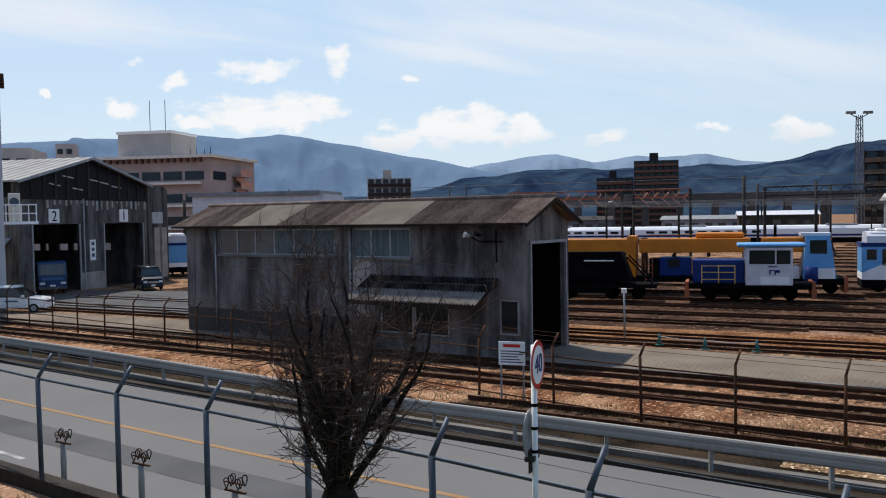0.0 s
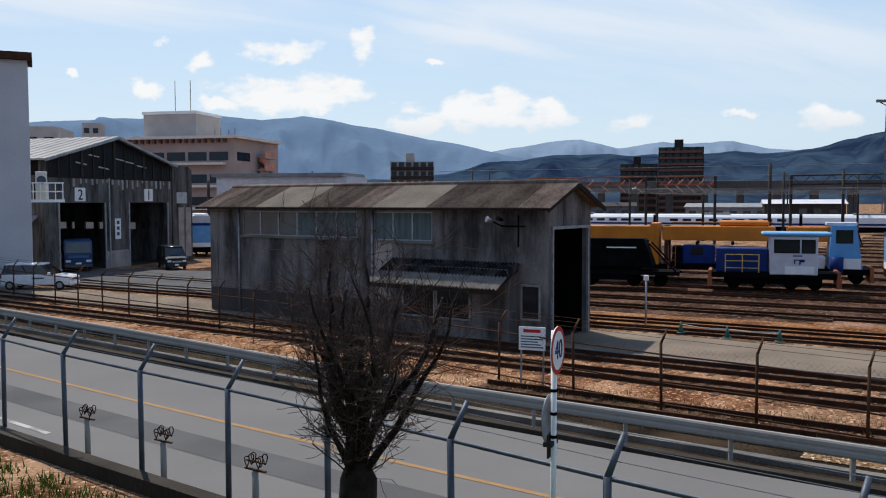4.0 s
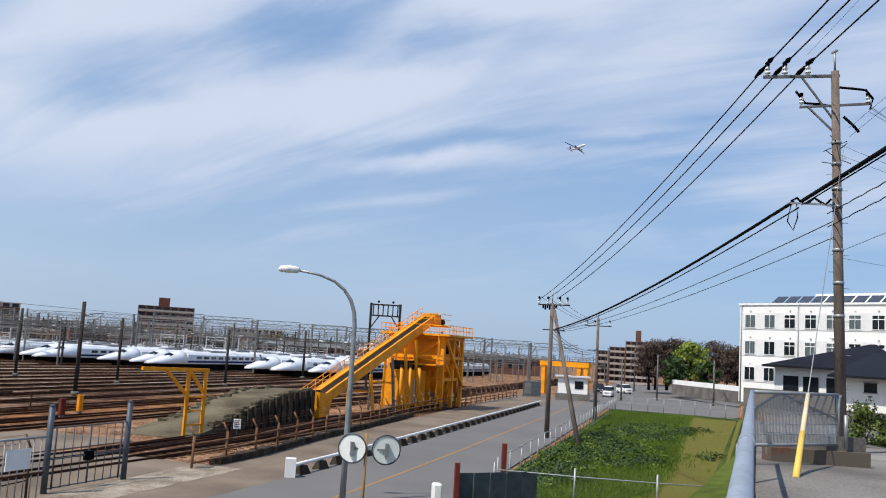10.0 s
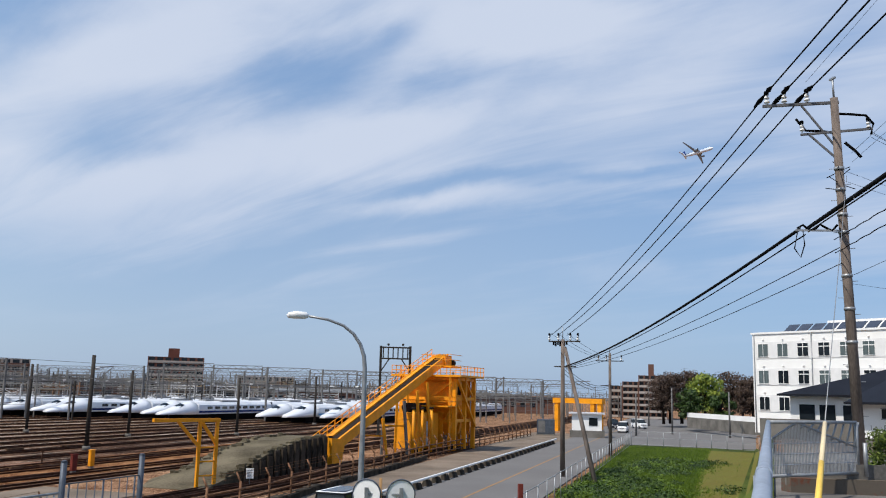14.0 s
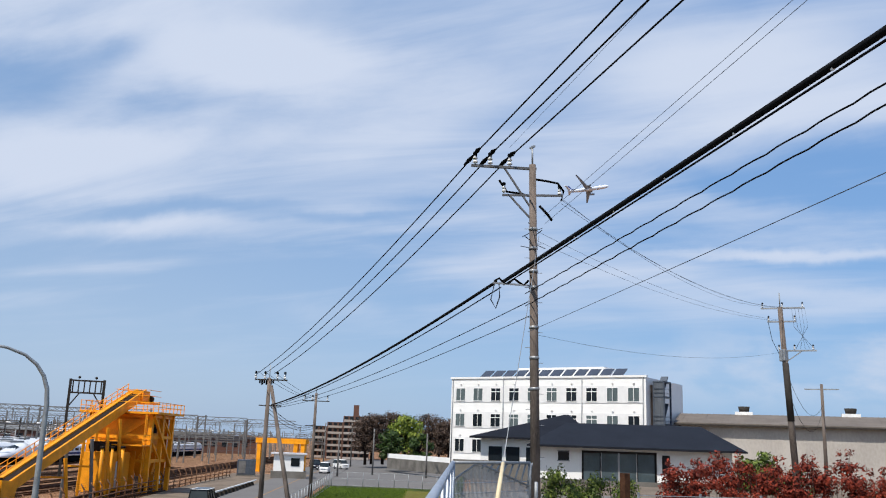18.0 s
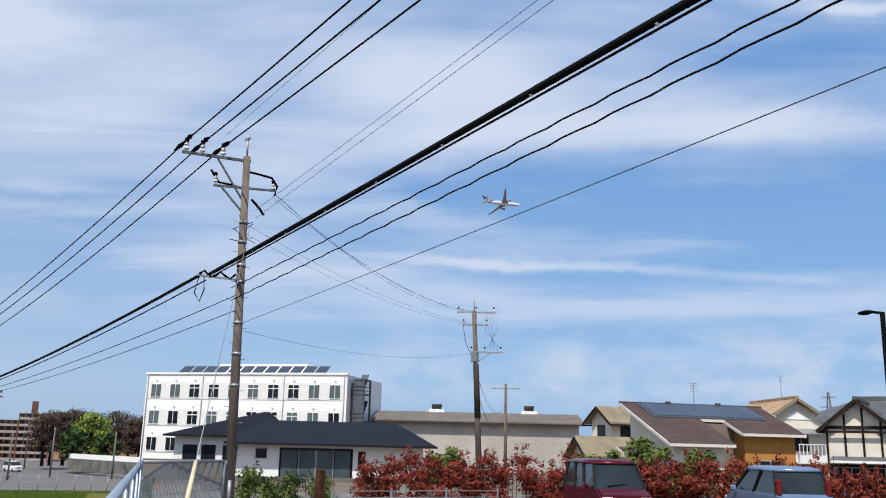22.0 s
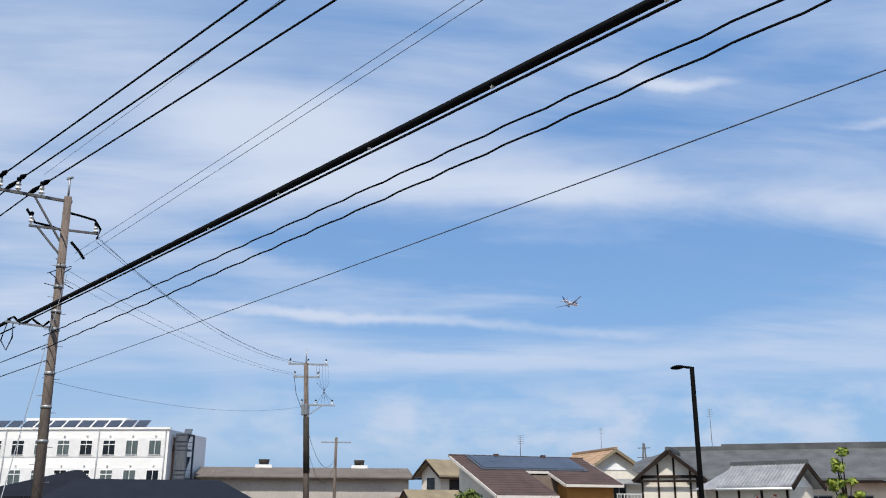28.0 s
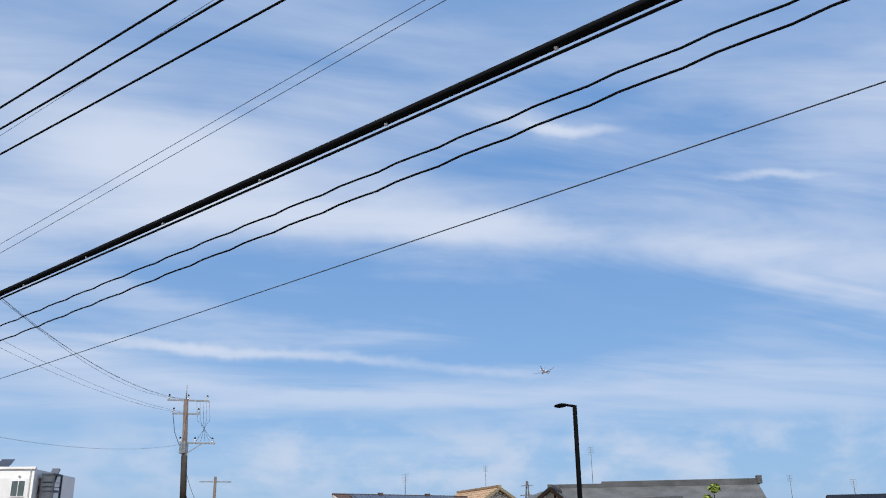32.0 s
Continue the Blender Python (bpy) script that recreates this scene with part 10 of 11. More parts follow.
# concrete blocks with a white pipe along the far edge of the road
br = thing("road_barrier", "white pipe barrier on dark concrete feet along the road", "barrier")
for i in range(34):
    u = 35.6 + i * 2.1
    c = W(u, road_v(u) + 3.65, 0)
    part("foot", Bm().loft([[W(u - 0.36, road_v(u) + 3.35, 0), W(u + 0.36, road_v(u) + 3.35, 0), W(u + 0.36, road_v(u) + 3.95, 0), W(u - 0.36, road_v(u) + 3.95, 0)], [W(u - 0.2, road_v(u) + 3.5, 0.42), W(u + 0.2, road_v(u) + 3.5, 0.42), W(u + 0.2, road_v(u) + 3.8, 0.42), W(u - 0.2, road_v(u) + 3.8, 0.42)]], smooth=False), "concrete_dark", br)
part("pipe", Bm().tube([W(34.6 + i * 2.1, road_v(34.6 + i * 2.1) + 3.65, 0.52) for i in range(36)], 0.085, 8), "white_paint", br)
part("end_post", Bm().box(-0.22, -0.22, 0, 0.22, 0.22, 0.85, Matrix.Translation(W(34.4, road_v(34.4) + 3.65, 0))), "white_paint", br)

# gate into the yard
gt = thing("yard_gate", "grey steel mesh double gate between two thick posts", "gate")
g_a, g_b = Vector((33.76, 6.77, 0)), Vector((37.43, 4.60, 0))
for p in (g_a, g_b):
    part("gate_post", Bm().cyl(p + Vector((0, 0, -0.2)), p + Vector((0, 0, 3.08)), 0.11, n=12), "galv_blue", gt)
    part("post_cap", Bm().cyl(p + Vector((0, 0, 3.08)), p + Vector((0, 0, 3.13)), 0.125, 0.06, 12), "galv_blue", gt)
for i in range(9):
    p = g_a.lerp(g_b, 0.08 + 0.105 * i)
    part("bar", Bm().cyl(p + Vector((0, 0, 0.15)), p + Vector((0, 0, 2.3)), 0.035 if i % 4 == 0 else 0.018, n=8), "galv_blue", gt)
for z in (0.2, 1.2, 2.3):
    part("gate_rail", Bm().cyl(g_a + Vector((0, 0, z)), g_b + Vector((0, 0, z)), 0.026, n=8), "galv_blue", gt)
part("latch", Bm().box(-0.22, -0.06, 1.0, 0.22, 0.06, 1.35, Matrix.Translation(g_a.lerp(g_b, 0.5)) @ pose(0, 0, 0, 0, 0, TURN)), "black", gt)
g2 = thing("gate_panel", "grey mesh gate leaf with a faded notice", "gate")
for i in range(9):
    u = 20.8 + i * 0.3
    part("bar", Bm().cyl(W(u, 22.2, 0.1), W(u, 22.2, 2.25), 0.022, n=6), "galv", g2)
for z in (0.15, 1.1, 2.25):
    part("gate_rail", Bm().cyl(W(20.8, 22.2, z), W(23.4, 22.2, z), 0.04, n=8), "rust" if z == 1.1 else "galv", g2)
part("notice", Bm().box(-0.5, -0.03, 1.3, 0.5, 0.0, 1.95, Matrix.Translation(W(22.2, 22.12, 0)) @ pose(0, 0, 0, 0, 0, TURN)), "white_paint", g2)

# cones and small trackside things
for az, d in ((13.85, 39.2), (16.65, 38.2), (19.73, 37.9)):
    p = polar(az, d)
    cn = thing("traffic_cone", "dull teal-green traffic cone", "traffic cone", pose(p.x, p.y, 0.04), group="traffic cones")
    part("cone", Bm().cyl((0, 0, 0.04), (0, 0, 0.5), 0.12, 0.03, 14), "teal", cn)
    part("base", Bm().box(-0.17, -0.17, 0, 0.17, 0.17, 0.04).bevel(0.01), "teal", cn)


bar = thing("barrier_tape", "slack green-white rope strung between the cones", "rope")
a0, a1, a2 = polar(13.85, 39.2, 0.42), polar(16.65, 38.2, 0.42), polar(19.73, 37.9, 0.42)
part("rope", Bm().tube([a0, a0.lerp(a1, 0.5) - Vector((0, 0, 0.06)), a1], 0.02, 6), "yard_pale", bar)
part("rope", Bm().tube([a1, a1.lerp(a2, 0.5) - Vector((0, 0, 0.06)), a2], 0.02, 6), "yard_pale", bar)

# long lattice catenary beam across the far tracks
for k in range(9):
    a, e = polar(84.0 + 3.0 * k, 232 - 1.5 * k), polar(87.0 + 3.0 * k, 230.5 - 1.5 * k)
    g = thing("catenary_portal", "long grey lattice catenary beam on forked columns", "portal", group="far lattice beams")
    h = 11.6 - 0.28 * k
    b = Bm().beam(a + Vector((0, 0, h)), e + Vector((0, 0, h)), 0.16).beam(a + Vector((0, 0, h - 0.9)), e + Vector((0, 0, h - 0.9)), 0.16)
    for i in range(8):
        z0, z1 = (h, h - 0.9) if i % 2 else (h - 0.9, h)
        b.beam(a.lerp(e, i / 8) + Vector((0, 0, z0)), a.lerp(e, (i + 1) / 8) + Vector((0, 0, z1)), 0.1)
    part("truss", b, "steel_far", g)
    part("column", Bm().beam(a, a + Vector((0, 0, h)), 0.4), "steel_far", g)
    part("fork", Bm().beam(a + Vector((0, 0, h - 3.0)), a.lerp(e, 0.12) + Vector((0, 0, h - 0.9)), 0.2), "steel_far", g)

# notice on the ramp's wall
nb = thing("notice_board", "small white notice on a thin post before the ramp wall", "notice", pose(*W(46.6, 29.7, 0), 0, 0, -89))
part("post", Bm().cyl((0, 0, -0.1), (0, 0, 0.95), 0.025, n=8), "galv", nb)
pl = part("panel", Bm().box(-0.22, -0.05, 0.45, 0.22, -0.03, 1.05).bevel(0.006), "white_paint", nb)
for k in range(4):
    part("text_bar", Bm().box(-0.16, -0.056, 0.92 - 0.11 * k, 0.14 - 0.04 * (k % 2), -0.052, 0.96 - 0.11 * k), "galv_blue", pl)


# ---- grass lot, bank and parking lot ----
def patch(name, label, pts, z, material, n=40, fade=None):
    """A piece of ground laid a little above the sheet: a grid over (u, v)."""
    (u0, u1), vf0, vf1 = pts
    b = Bm()
    rows = []
    for i in range(n + 1):
        u = u0 + (u1 - u0) * i / n
        row = []
        for j in range(9):
            v = vf0(u) + (vf1(u) - vf0(u)) * j / 8
            p = W(u, v)
            row.append(b.bm.verts.new((p.x, p.y, ground_z(p.x, p.y) + z)))
        rows.append(row)
    for p, q in zip(rows, rows[1:]):
        for j in range(8):
            b.bm.faces.new((p[j], q[j], q[j + 1], p[j + 1])).smooth = True
    bmesh.ops.recalc_face_normals(b.bm, faces=list(b.bm.faces))
    solid(name, b, material, label, "ground", kind="structure")


patch("grass_lot", "overgrown green grass lot beside the road", ((14, 114), lambda u: 2.0, lambda u: road_v(u) - 4.6), 0.02, "grass", 80)
patch("grass_slope", "steep grassy bank below the railing", ((10, 114), lambda u: 0.2, lambda u: 2.3 if u > 15 else 9.3 - 7.0 * smooth(5, 15, u)), 0.10, "grass", 90)
patch("side_lane", "grey worn asphalt lane past the end of the lot", ((112, 260), lambda u: -8, lambda u: road_v(u) - 4.0), 0.03, "asphalt")
patch("house_ground", "grey dusty ground between the houses", ((40, 150), lambda u: -60, lambda u: -0.2), 0.02, "yard_paving")
patch("grass_bank", "weedy green bank below the path", ((-60, 14), lambda u: 0.2, lambda u: min(9.2, road_v(u) - 4.7)), 0.03, "grass")
patch("worn_grass", "dry yellow-green worn strip of grass", ((36, 106), lambda u: 1.6, lambda u: 4.6 + 0.048 * max(0, u - 50)), 0.045, "grass_dry")
patch("parking_ground", "grey asphalt of the parking lot", ((-60, 40), lambda u: -46, lambda u: 0.2), 0.02, "lot_paving", 90)
patch("yard_weeds", "gravel and thin weeds beside the track", ((-4, 12), lambda u: 20.6, lambda u: 23.0), 0.05, "gravel")


def tufts(name, label, region, count, h, mat_name, seed, z=0.0):
    """Blades of grass in clumps, one joined mesh."""
    rnd = random.Random(seed)
    b = Bm()
    for _ in range(count):
        u, v = region(rnd)
        p = W(u, v)
        g = ground_z(p.x, p.y) + z
        for k in range(4):
            a = rnd.uniform(0, math.tau)
            hh = h * rnd.uniform(0.5, 1.2)
            w = 0.045 * h + 0.008
            bx, by = p.x + rnd.uniform(-0.18, 0.18), p.y + rnd.uniform(-0.18, 0.18)
            lx, ly = rnd.uniform(-0.45, 0.45) * hh, rnd.uniform(-0.45, 0.45) * hh
            dx, dy = w * math.cos(a), w * math.sin(a)
            b.quad((bx - dx, by - dy, g), (bx + dx, by + dy, g), (bx + lx, by + ly, g + hh))
    solid(name, b, mat_name, label, "grass", kind="stuff")




def lot_region(r):
    u = 30 + 78 * r.random() ** 1.3
    low = 4.3 + 0.05 * max(0, u - 50)
    return u, r.uniform(low, road_v(u) - 5.0)


_r = random.Random(91)
CLUMPS = [(_r.uniform(50, 84), _r.uniform(5.5, 11.5), _r.uniform(0.6, 1.8)) for _ in range(34)] + [(_r.uniform(40, 66), _r.uniform(9.5, 11.5), _r.uniform(0.5, 1.1)) for _ in range(16)]


def clump_region(r):
    c = CLUMPS[r.randrange(len(CLUMPS))]
    u = c[0] + r.gauss(0, c[2])
    return u, min(r.gauss(c[1], c[2]), road_v(u) - 4.9)


def worn_region(r):
    u = r.uniform(34, 106)
    return u, r.uniform(2.1, 4.4 + 0.05 * max(0, u - 50))


tufts("grass_tufts", "short green grass of the lot", lot_region, 24000, 0.19, "blade", 3)
tufts("grass_tufts", "bright green young grass among the weeds", clump_region, 7000, 0.3, "blade", 14)
tufts("grass_tufts", "sparse yellow-green grass on worn ground", worn_region, 2600, 0.09, "lawn_leaf", 15)
tufts("grass_tufts", "short dry yellow grass on worn ground", worn_region, 2600, 0.08, "blade_dry", 16)
tufts("dry_weeds", "dry weeds along the yard fence", lambda r: (r.uniform(-44, 20), r.uniform(21.0, 25.0)), 2600, 0.13, "blade_dry", 5)
tufts("dry_weeds", "green weeds at the foot of the workshop", lambda r: (r.uniform(-36, -18), r.uniform(27.5, 31)), 500, 0.16, "shade_green", 6)
tufts("grass_tufts", "green grass on the bank", lambda r: (r.uniform(-30, -8), r.uniform(7.0, 10.6)), 1800, 0.22, "blade", 7)

fence_run("lot_fence", "low galvanised fence across the grass lot", [(33.0, 9.6), (33.6, 6.6), (34.2, 3.6), (34.8, 0.8)], 3.05, 1.75, 0, 0.04, "galv", ((1.45, 0.025), (0.2, 0.02)), "mesh_galv")
fence_run("lot_fence", "grey mesh fence between road and grass lot", [(36, 10.3), (45, 11.1), (60, 12.4), (80, 14.1), (112, 16.8)], 2.6, 1.6, 0, 0.035, "galv", ((1.55, 0.02), (0.1, 0.02)))
fence_run("lot_fence", "grey mesh fence at the end of the grass lot", [(112, 16.8), (112, 9), (108, 1.8)], 2.0, 1.7, 0, 0.04, "galv", ((1.65, 0.025), (0.9, 0.02), (0.1, 0.02)))

# dark sheet gate with red posts at the lot's corner
rg = thing("sheet_gate", "dark blue-grey sheet gate hung between two red posts", "gate")
for az, d, z in ((106.4, 34.5, 2.45), (103.45, 32.5, 1.85)):
    p = polar(az, d)
    part("red_post", Bm().box(-0.085, -0.085, 0, 0.085, 0.085, z, Matrix.Translation(p)), "red_dull", rg)
a, e = polar(103.5, 32.6), polar(108.6, 34.6)
for i in range(5):
    p, q = a.lerp(e, i / 5), a.lerp(e, (i + 0.94) / 5)
    part("sheet", Bm().beam(p + Vector((0, 0, 0.75)), q + Vector((0, 0, 0.75)), 0.05, 1.45), "galv_blue", rg)
part("white_box", Bm().box(-0.22, -0.15, 0, 0.22, 0.15, 1.3, Matrix.Translation(polar(102.2, 31))).bevel(0.04), "white_paint", rg)

# pipe railing at the top of the bank, running out along the path
rl = thing("pipe_railing", "galvanised pipe railing along the edge of the path", "railing")
part("top_rail", Bm().tube([W(-4, 0.19, 5.5), W(4, 0.21, 5.5), W(13.5, 0.24, 5.5)], 0.031, 12), "galv_pipe", rl)
for i in range(10):
    u = -3.5 + 1.87 * i
    part("baluster", Bm().cyl(W(u, 0.23, 3.9), W(u, 0.23, 5.49), 0.024, n=8), "galv_pipe", rl)
part("lower_rail", Bm().tube([W(-4, 0.23, 4.6), W(13.5, 0.26, 4.6)], 0.02, 8), "galv_pipe", rl)
part("collar", Bm().cyl(W(3.9, 0.21, 5.5), W(4.05, 0.21, 5.5), 0.036, n=12), "galv_pipe", rl)

# fan-shaped mesh barrier at the end of the railing
fb = thing("mesh_barrier", "grey mesh barrier with slanting anti-climb bars", "barrier")
A, E2, F2 = W(13.5, 0.24, 0), polar(125.85, 15.2), polar(123.2, 19.5)


def at_z(p, z):
    return Vector((p.x, p.y, z))


part("top_bar", Bm().tube([at_z(A, 5.5), at_z(E2, 5.5)], 0.025, 8), "galv", fb)
part("end_post", Bm().tube([at_z(E2, 4.69), at_z(E2, 5.2), at_z(E2, 5.5)], 0.03, 8), "galv", fb)
part("end_post", Bm().tube([at_z(E2, 4.69) + Vector((-0.12, -0.05, 0)), at_z(E2, 5.2) + Vector((-0.12, -0.05, 0))], 0.03, 8), "galv", fb)
part("foot_bar", Bm().tube([at_z(A, 4.75), at_z(E2, 4.74)], 0.025, 8), "galv", fb)
mid = A.lerp(E2, 0.3)
for i in range(9):
    t = 0.3 + 0.7 * i / 8
    p = A.lerp(E2, t)
    low = 5.46 - 0.36 * (i / 8)
    part("slant_bar", Bm().tube([at_z(A.lerp(E2, t - 0.045), low), at_z(A.lerp(E2, t + 0.035), 5.5)], 0.016, 6), "galv", fb)
part("slope_bar", Bm().tube([at_z(A, 5.24), at_z(mid, 5.5), at_z(E2, 5.12)], 0.016, 6), "galv", fb)
b = Bm()
n = 62
for i in range(n):
    t = i / n
    p = A.lerp(E2, t)
    top = 5.24 + 0.24 * min(1, t / 0.3) if t < 0.3 else 5.48 - 0.38 * (t - 0.3) / 0.7
    b.box(-0.0065, -0.003, 4.75, 0.0065, 0.003, top, Matrix.Translation(p) @ pose(0, 0, 0, 0, 0, -124))
part("mesh", b, "yard_pale", fb)["kind"] = "stuff"
for z in (4.9, 5.05, 5.2):
    part("cross_wire", Bm().tube([at_z(A, z), at_z(E2, z)], 0.007, 5), "galv_pipe", fb)

# kerb wall with rust stains, brick pier and path edge
kw = thing("path_wall", "low rust-stained concrete wall beside the path", "wall")
p, q = polar(121.9, 14.7), polar(127.3, 15.4)
part("wall", Bm().beam(at_z(p, 4.53), at_z(q, 4.51), 0.32, 0.26), "stained", kw)
part("coping", Bm().beam(at_z(p, 4.71), at_z(q, 4.69), 0.05, 0.34), "concrete", kw)
pier = thing("brick_pier", "narrow strip of reddish brick edging beside the railing", "brick edging")
for i in range(16):
    for k in range(2):
        u = 5.2 + i * 0.5
        part("brick", Bm().box(-0.23, -0.055, 0, 0.23, 0.055, 0.085 + 0.01 * ((i * 3 + k) % 3), Matrix.Translation(W(u, -0.16 - 0.125 * k, 4.38 - 0.02 * i)) @ pose(0, 0, 0, 0, 0, TURN)), "brick", pier)


# ---- hedge, parked cars, lamp ----
def leaf_cloud(b, rnd, c, r, n, size, core=0.55):
    for _ in range(n):
        d = Vector((rnd.gauss(0, 1), rnd.gauss(0, 1), rnd.gauss(0, 1))).normalized()
        p = Vector(c) + Vector((d.x * r[0], d.y * r[1], d.z * r[2])) * rnd.uniform(core, 1.05)
        nrm = (d + Vector((rnd.uniform(-0.8, 0.8), rnd.uniform(-0.8, 0.8), rnd.uniform(-0.3, 0.9)))).normalized()
        t = nrm.orthogonal().normalized()
        t.rotate(Matrix.Rotation(rnd.uniform(0, math.tau), 3, nrm))
        s = size * rnd.uniform(0.6, 1.4)
        w = nrm.cross(t) * s * 0.45
        b.quad(p - t * s, p + w, p + t * s, p - w)


def hedge_run(az0, d0, az1, d1, name, label, mat_name, seed, top=1.75, base=3.7, dens=1.0, leaf=0.058):
    rnd = random.Random(seed)
    a, e = polar(az0, d0), polar(az1, d1)
    root = thing(name, label, "hedge")
    L = (e - a).length
    n = max(2, int(L / 0.45))
    b, st = Bm(), Bm()
    for i in range(n):
        p = a.lerp(e, i / (n - 1))
        h = top * rnd.uniform(0.8, 1.12)
        for k in range(4):
            c = (p.x + rnd.uniform(-0.25, 0.25), p.y + rnd.uniform(-0.35, 0.35), base + h * (0.2 + 0.23 * k))
            leaf_cloud(b, rnd, c, (0.45, 0.5, 0.28), int(420 * dens), leaf, 0.25)
        for k in range(3):
            x, y = p.x + rnd.uniform(-0.3, 0.3), p.y + rnd.uniform(-0.3, 0.3)
            st.cyl((x, y, base - 0.1), (x + rnd.uniform(-0.15, 0.15), y + rnd.uniform(-0.15, 0.15), base + h * rnd.uniform(0.9, 1.2)), 0.014, 0.006, 5)
            leaf_cloud(b, rnd, (x, y, base + h * rnd.uniform(1.0, 1.2)), (0.1, 0.1, 0.16), 16, 0.055)
    part("foliage", b, mat_name, root)["kind"] = "stuff"
    part("stem_row", st, "twig", root)["kind"] = "stuff"
    return root


hedge_run(134.8, 30.5, 143.3, 31.5, "hedge", "dense photinia hedge with red young leaves", "red_leaf", 21)
hedge_run(144.7, 31.5, 172, 31.0, "hedge", "dense photinia hedge with red young leaves", "red_leaf", 22)
hedge_run(127.6, 31, 131.5, 31, "shrub_row", "mixed green garden shrubs behind the pole", "green_leaf", 23, top=1.2, base=3.6)
hedge_run(47.2, 196, 53.6, 205, "hedge", "dark evergreen hedge beyond the depot tracks", "shade_green", 25, top=2.6, base=0.0, dens=0.06, leaf=0.3)


def weed_mounds(seed):
    """Low rounded mounds of leafy weeds over the back of the grass lot."""
    rnd = random.Random(seed)
    for k, (mm, lb, size, share) in enumerate((("shade_green", "dark green leafy weeds heaped in the lot", 0.085, 0.62), ("blade", "fresh green leafy weeds heaped in the lot", 0.075, 0.38))):
        b = Bm()
        for u, v, r in CLUMPS:
            for _ in range(5):
                uu, vv = u + rnd.gauss(0, r), min(v + rnd.gauss(0, r * 0.7), road_v(u) - 5.4)
                p = W(uu, vv)
                q = rnd.uniform(0.5, 1.2)
                leaf_cloud(b, rnd, (p.x, p.y, ground_z(p.x, p.y) + 0.08), (q, q, rnd.uniform(0.18, 0.5)), int(520 * share * q), size, 0.5)
        solid("weed_mound", b, mm, lb, "weeds", kind="stuff")


weed_mounds(61)


def picket_fence(az0, d0, az1, d1, base, h):
    a, e = polar(az0, d0), polar(az1, d1)
    root = thing("wire_fence", "low thin grey wire fence before the hedge", "fence")
    n = int((e - a).length / 1.6)
    for i in range(n + 1):
        p = a.lerp(e, i / n)
        part("post", Bm().box(-0.025, -0.025, 0, 0.025, 0.025, h, Matrix.Translation((p.x, p.y, base))), "galv", root)
    for k in range(5):
        z = base + 0.12 + (h - 0.2) * k / 4
        part("slat", Bm().beam((a.x, a.y, z), (e.x, e.y, z), 0.018, 0.022), "galv", root)


picket_fence(132.6, 26.0, 143, 28.6, 3.65, 0.95)
fence_run("lot_fence", "thin wire fence behind the hedge", [(2, -33), (14, -31.5), (26, -29)], 2.5, 1.9, 0, 0.03, "concrete", ((1.75, 0.02),))
for o in [x for x in bpy.data.objects if x.name.startswith("lot_fence")][-1:]:
    o.location.z = 3.6
wp = thing("brown_post", "square rust-brown wooden post", "post", pose(*polar(131.8, 27.5, 3.65)))
part("post", Bm().box(-0.11, -0.11, -0.2, 0.11, 0.11, 1.42).bevel(0.01), "rust", wp)


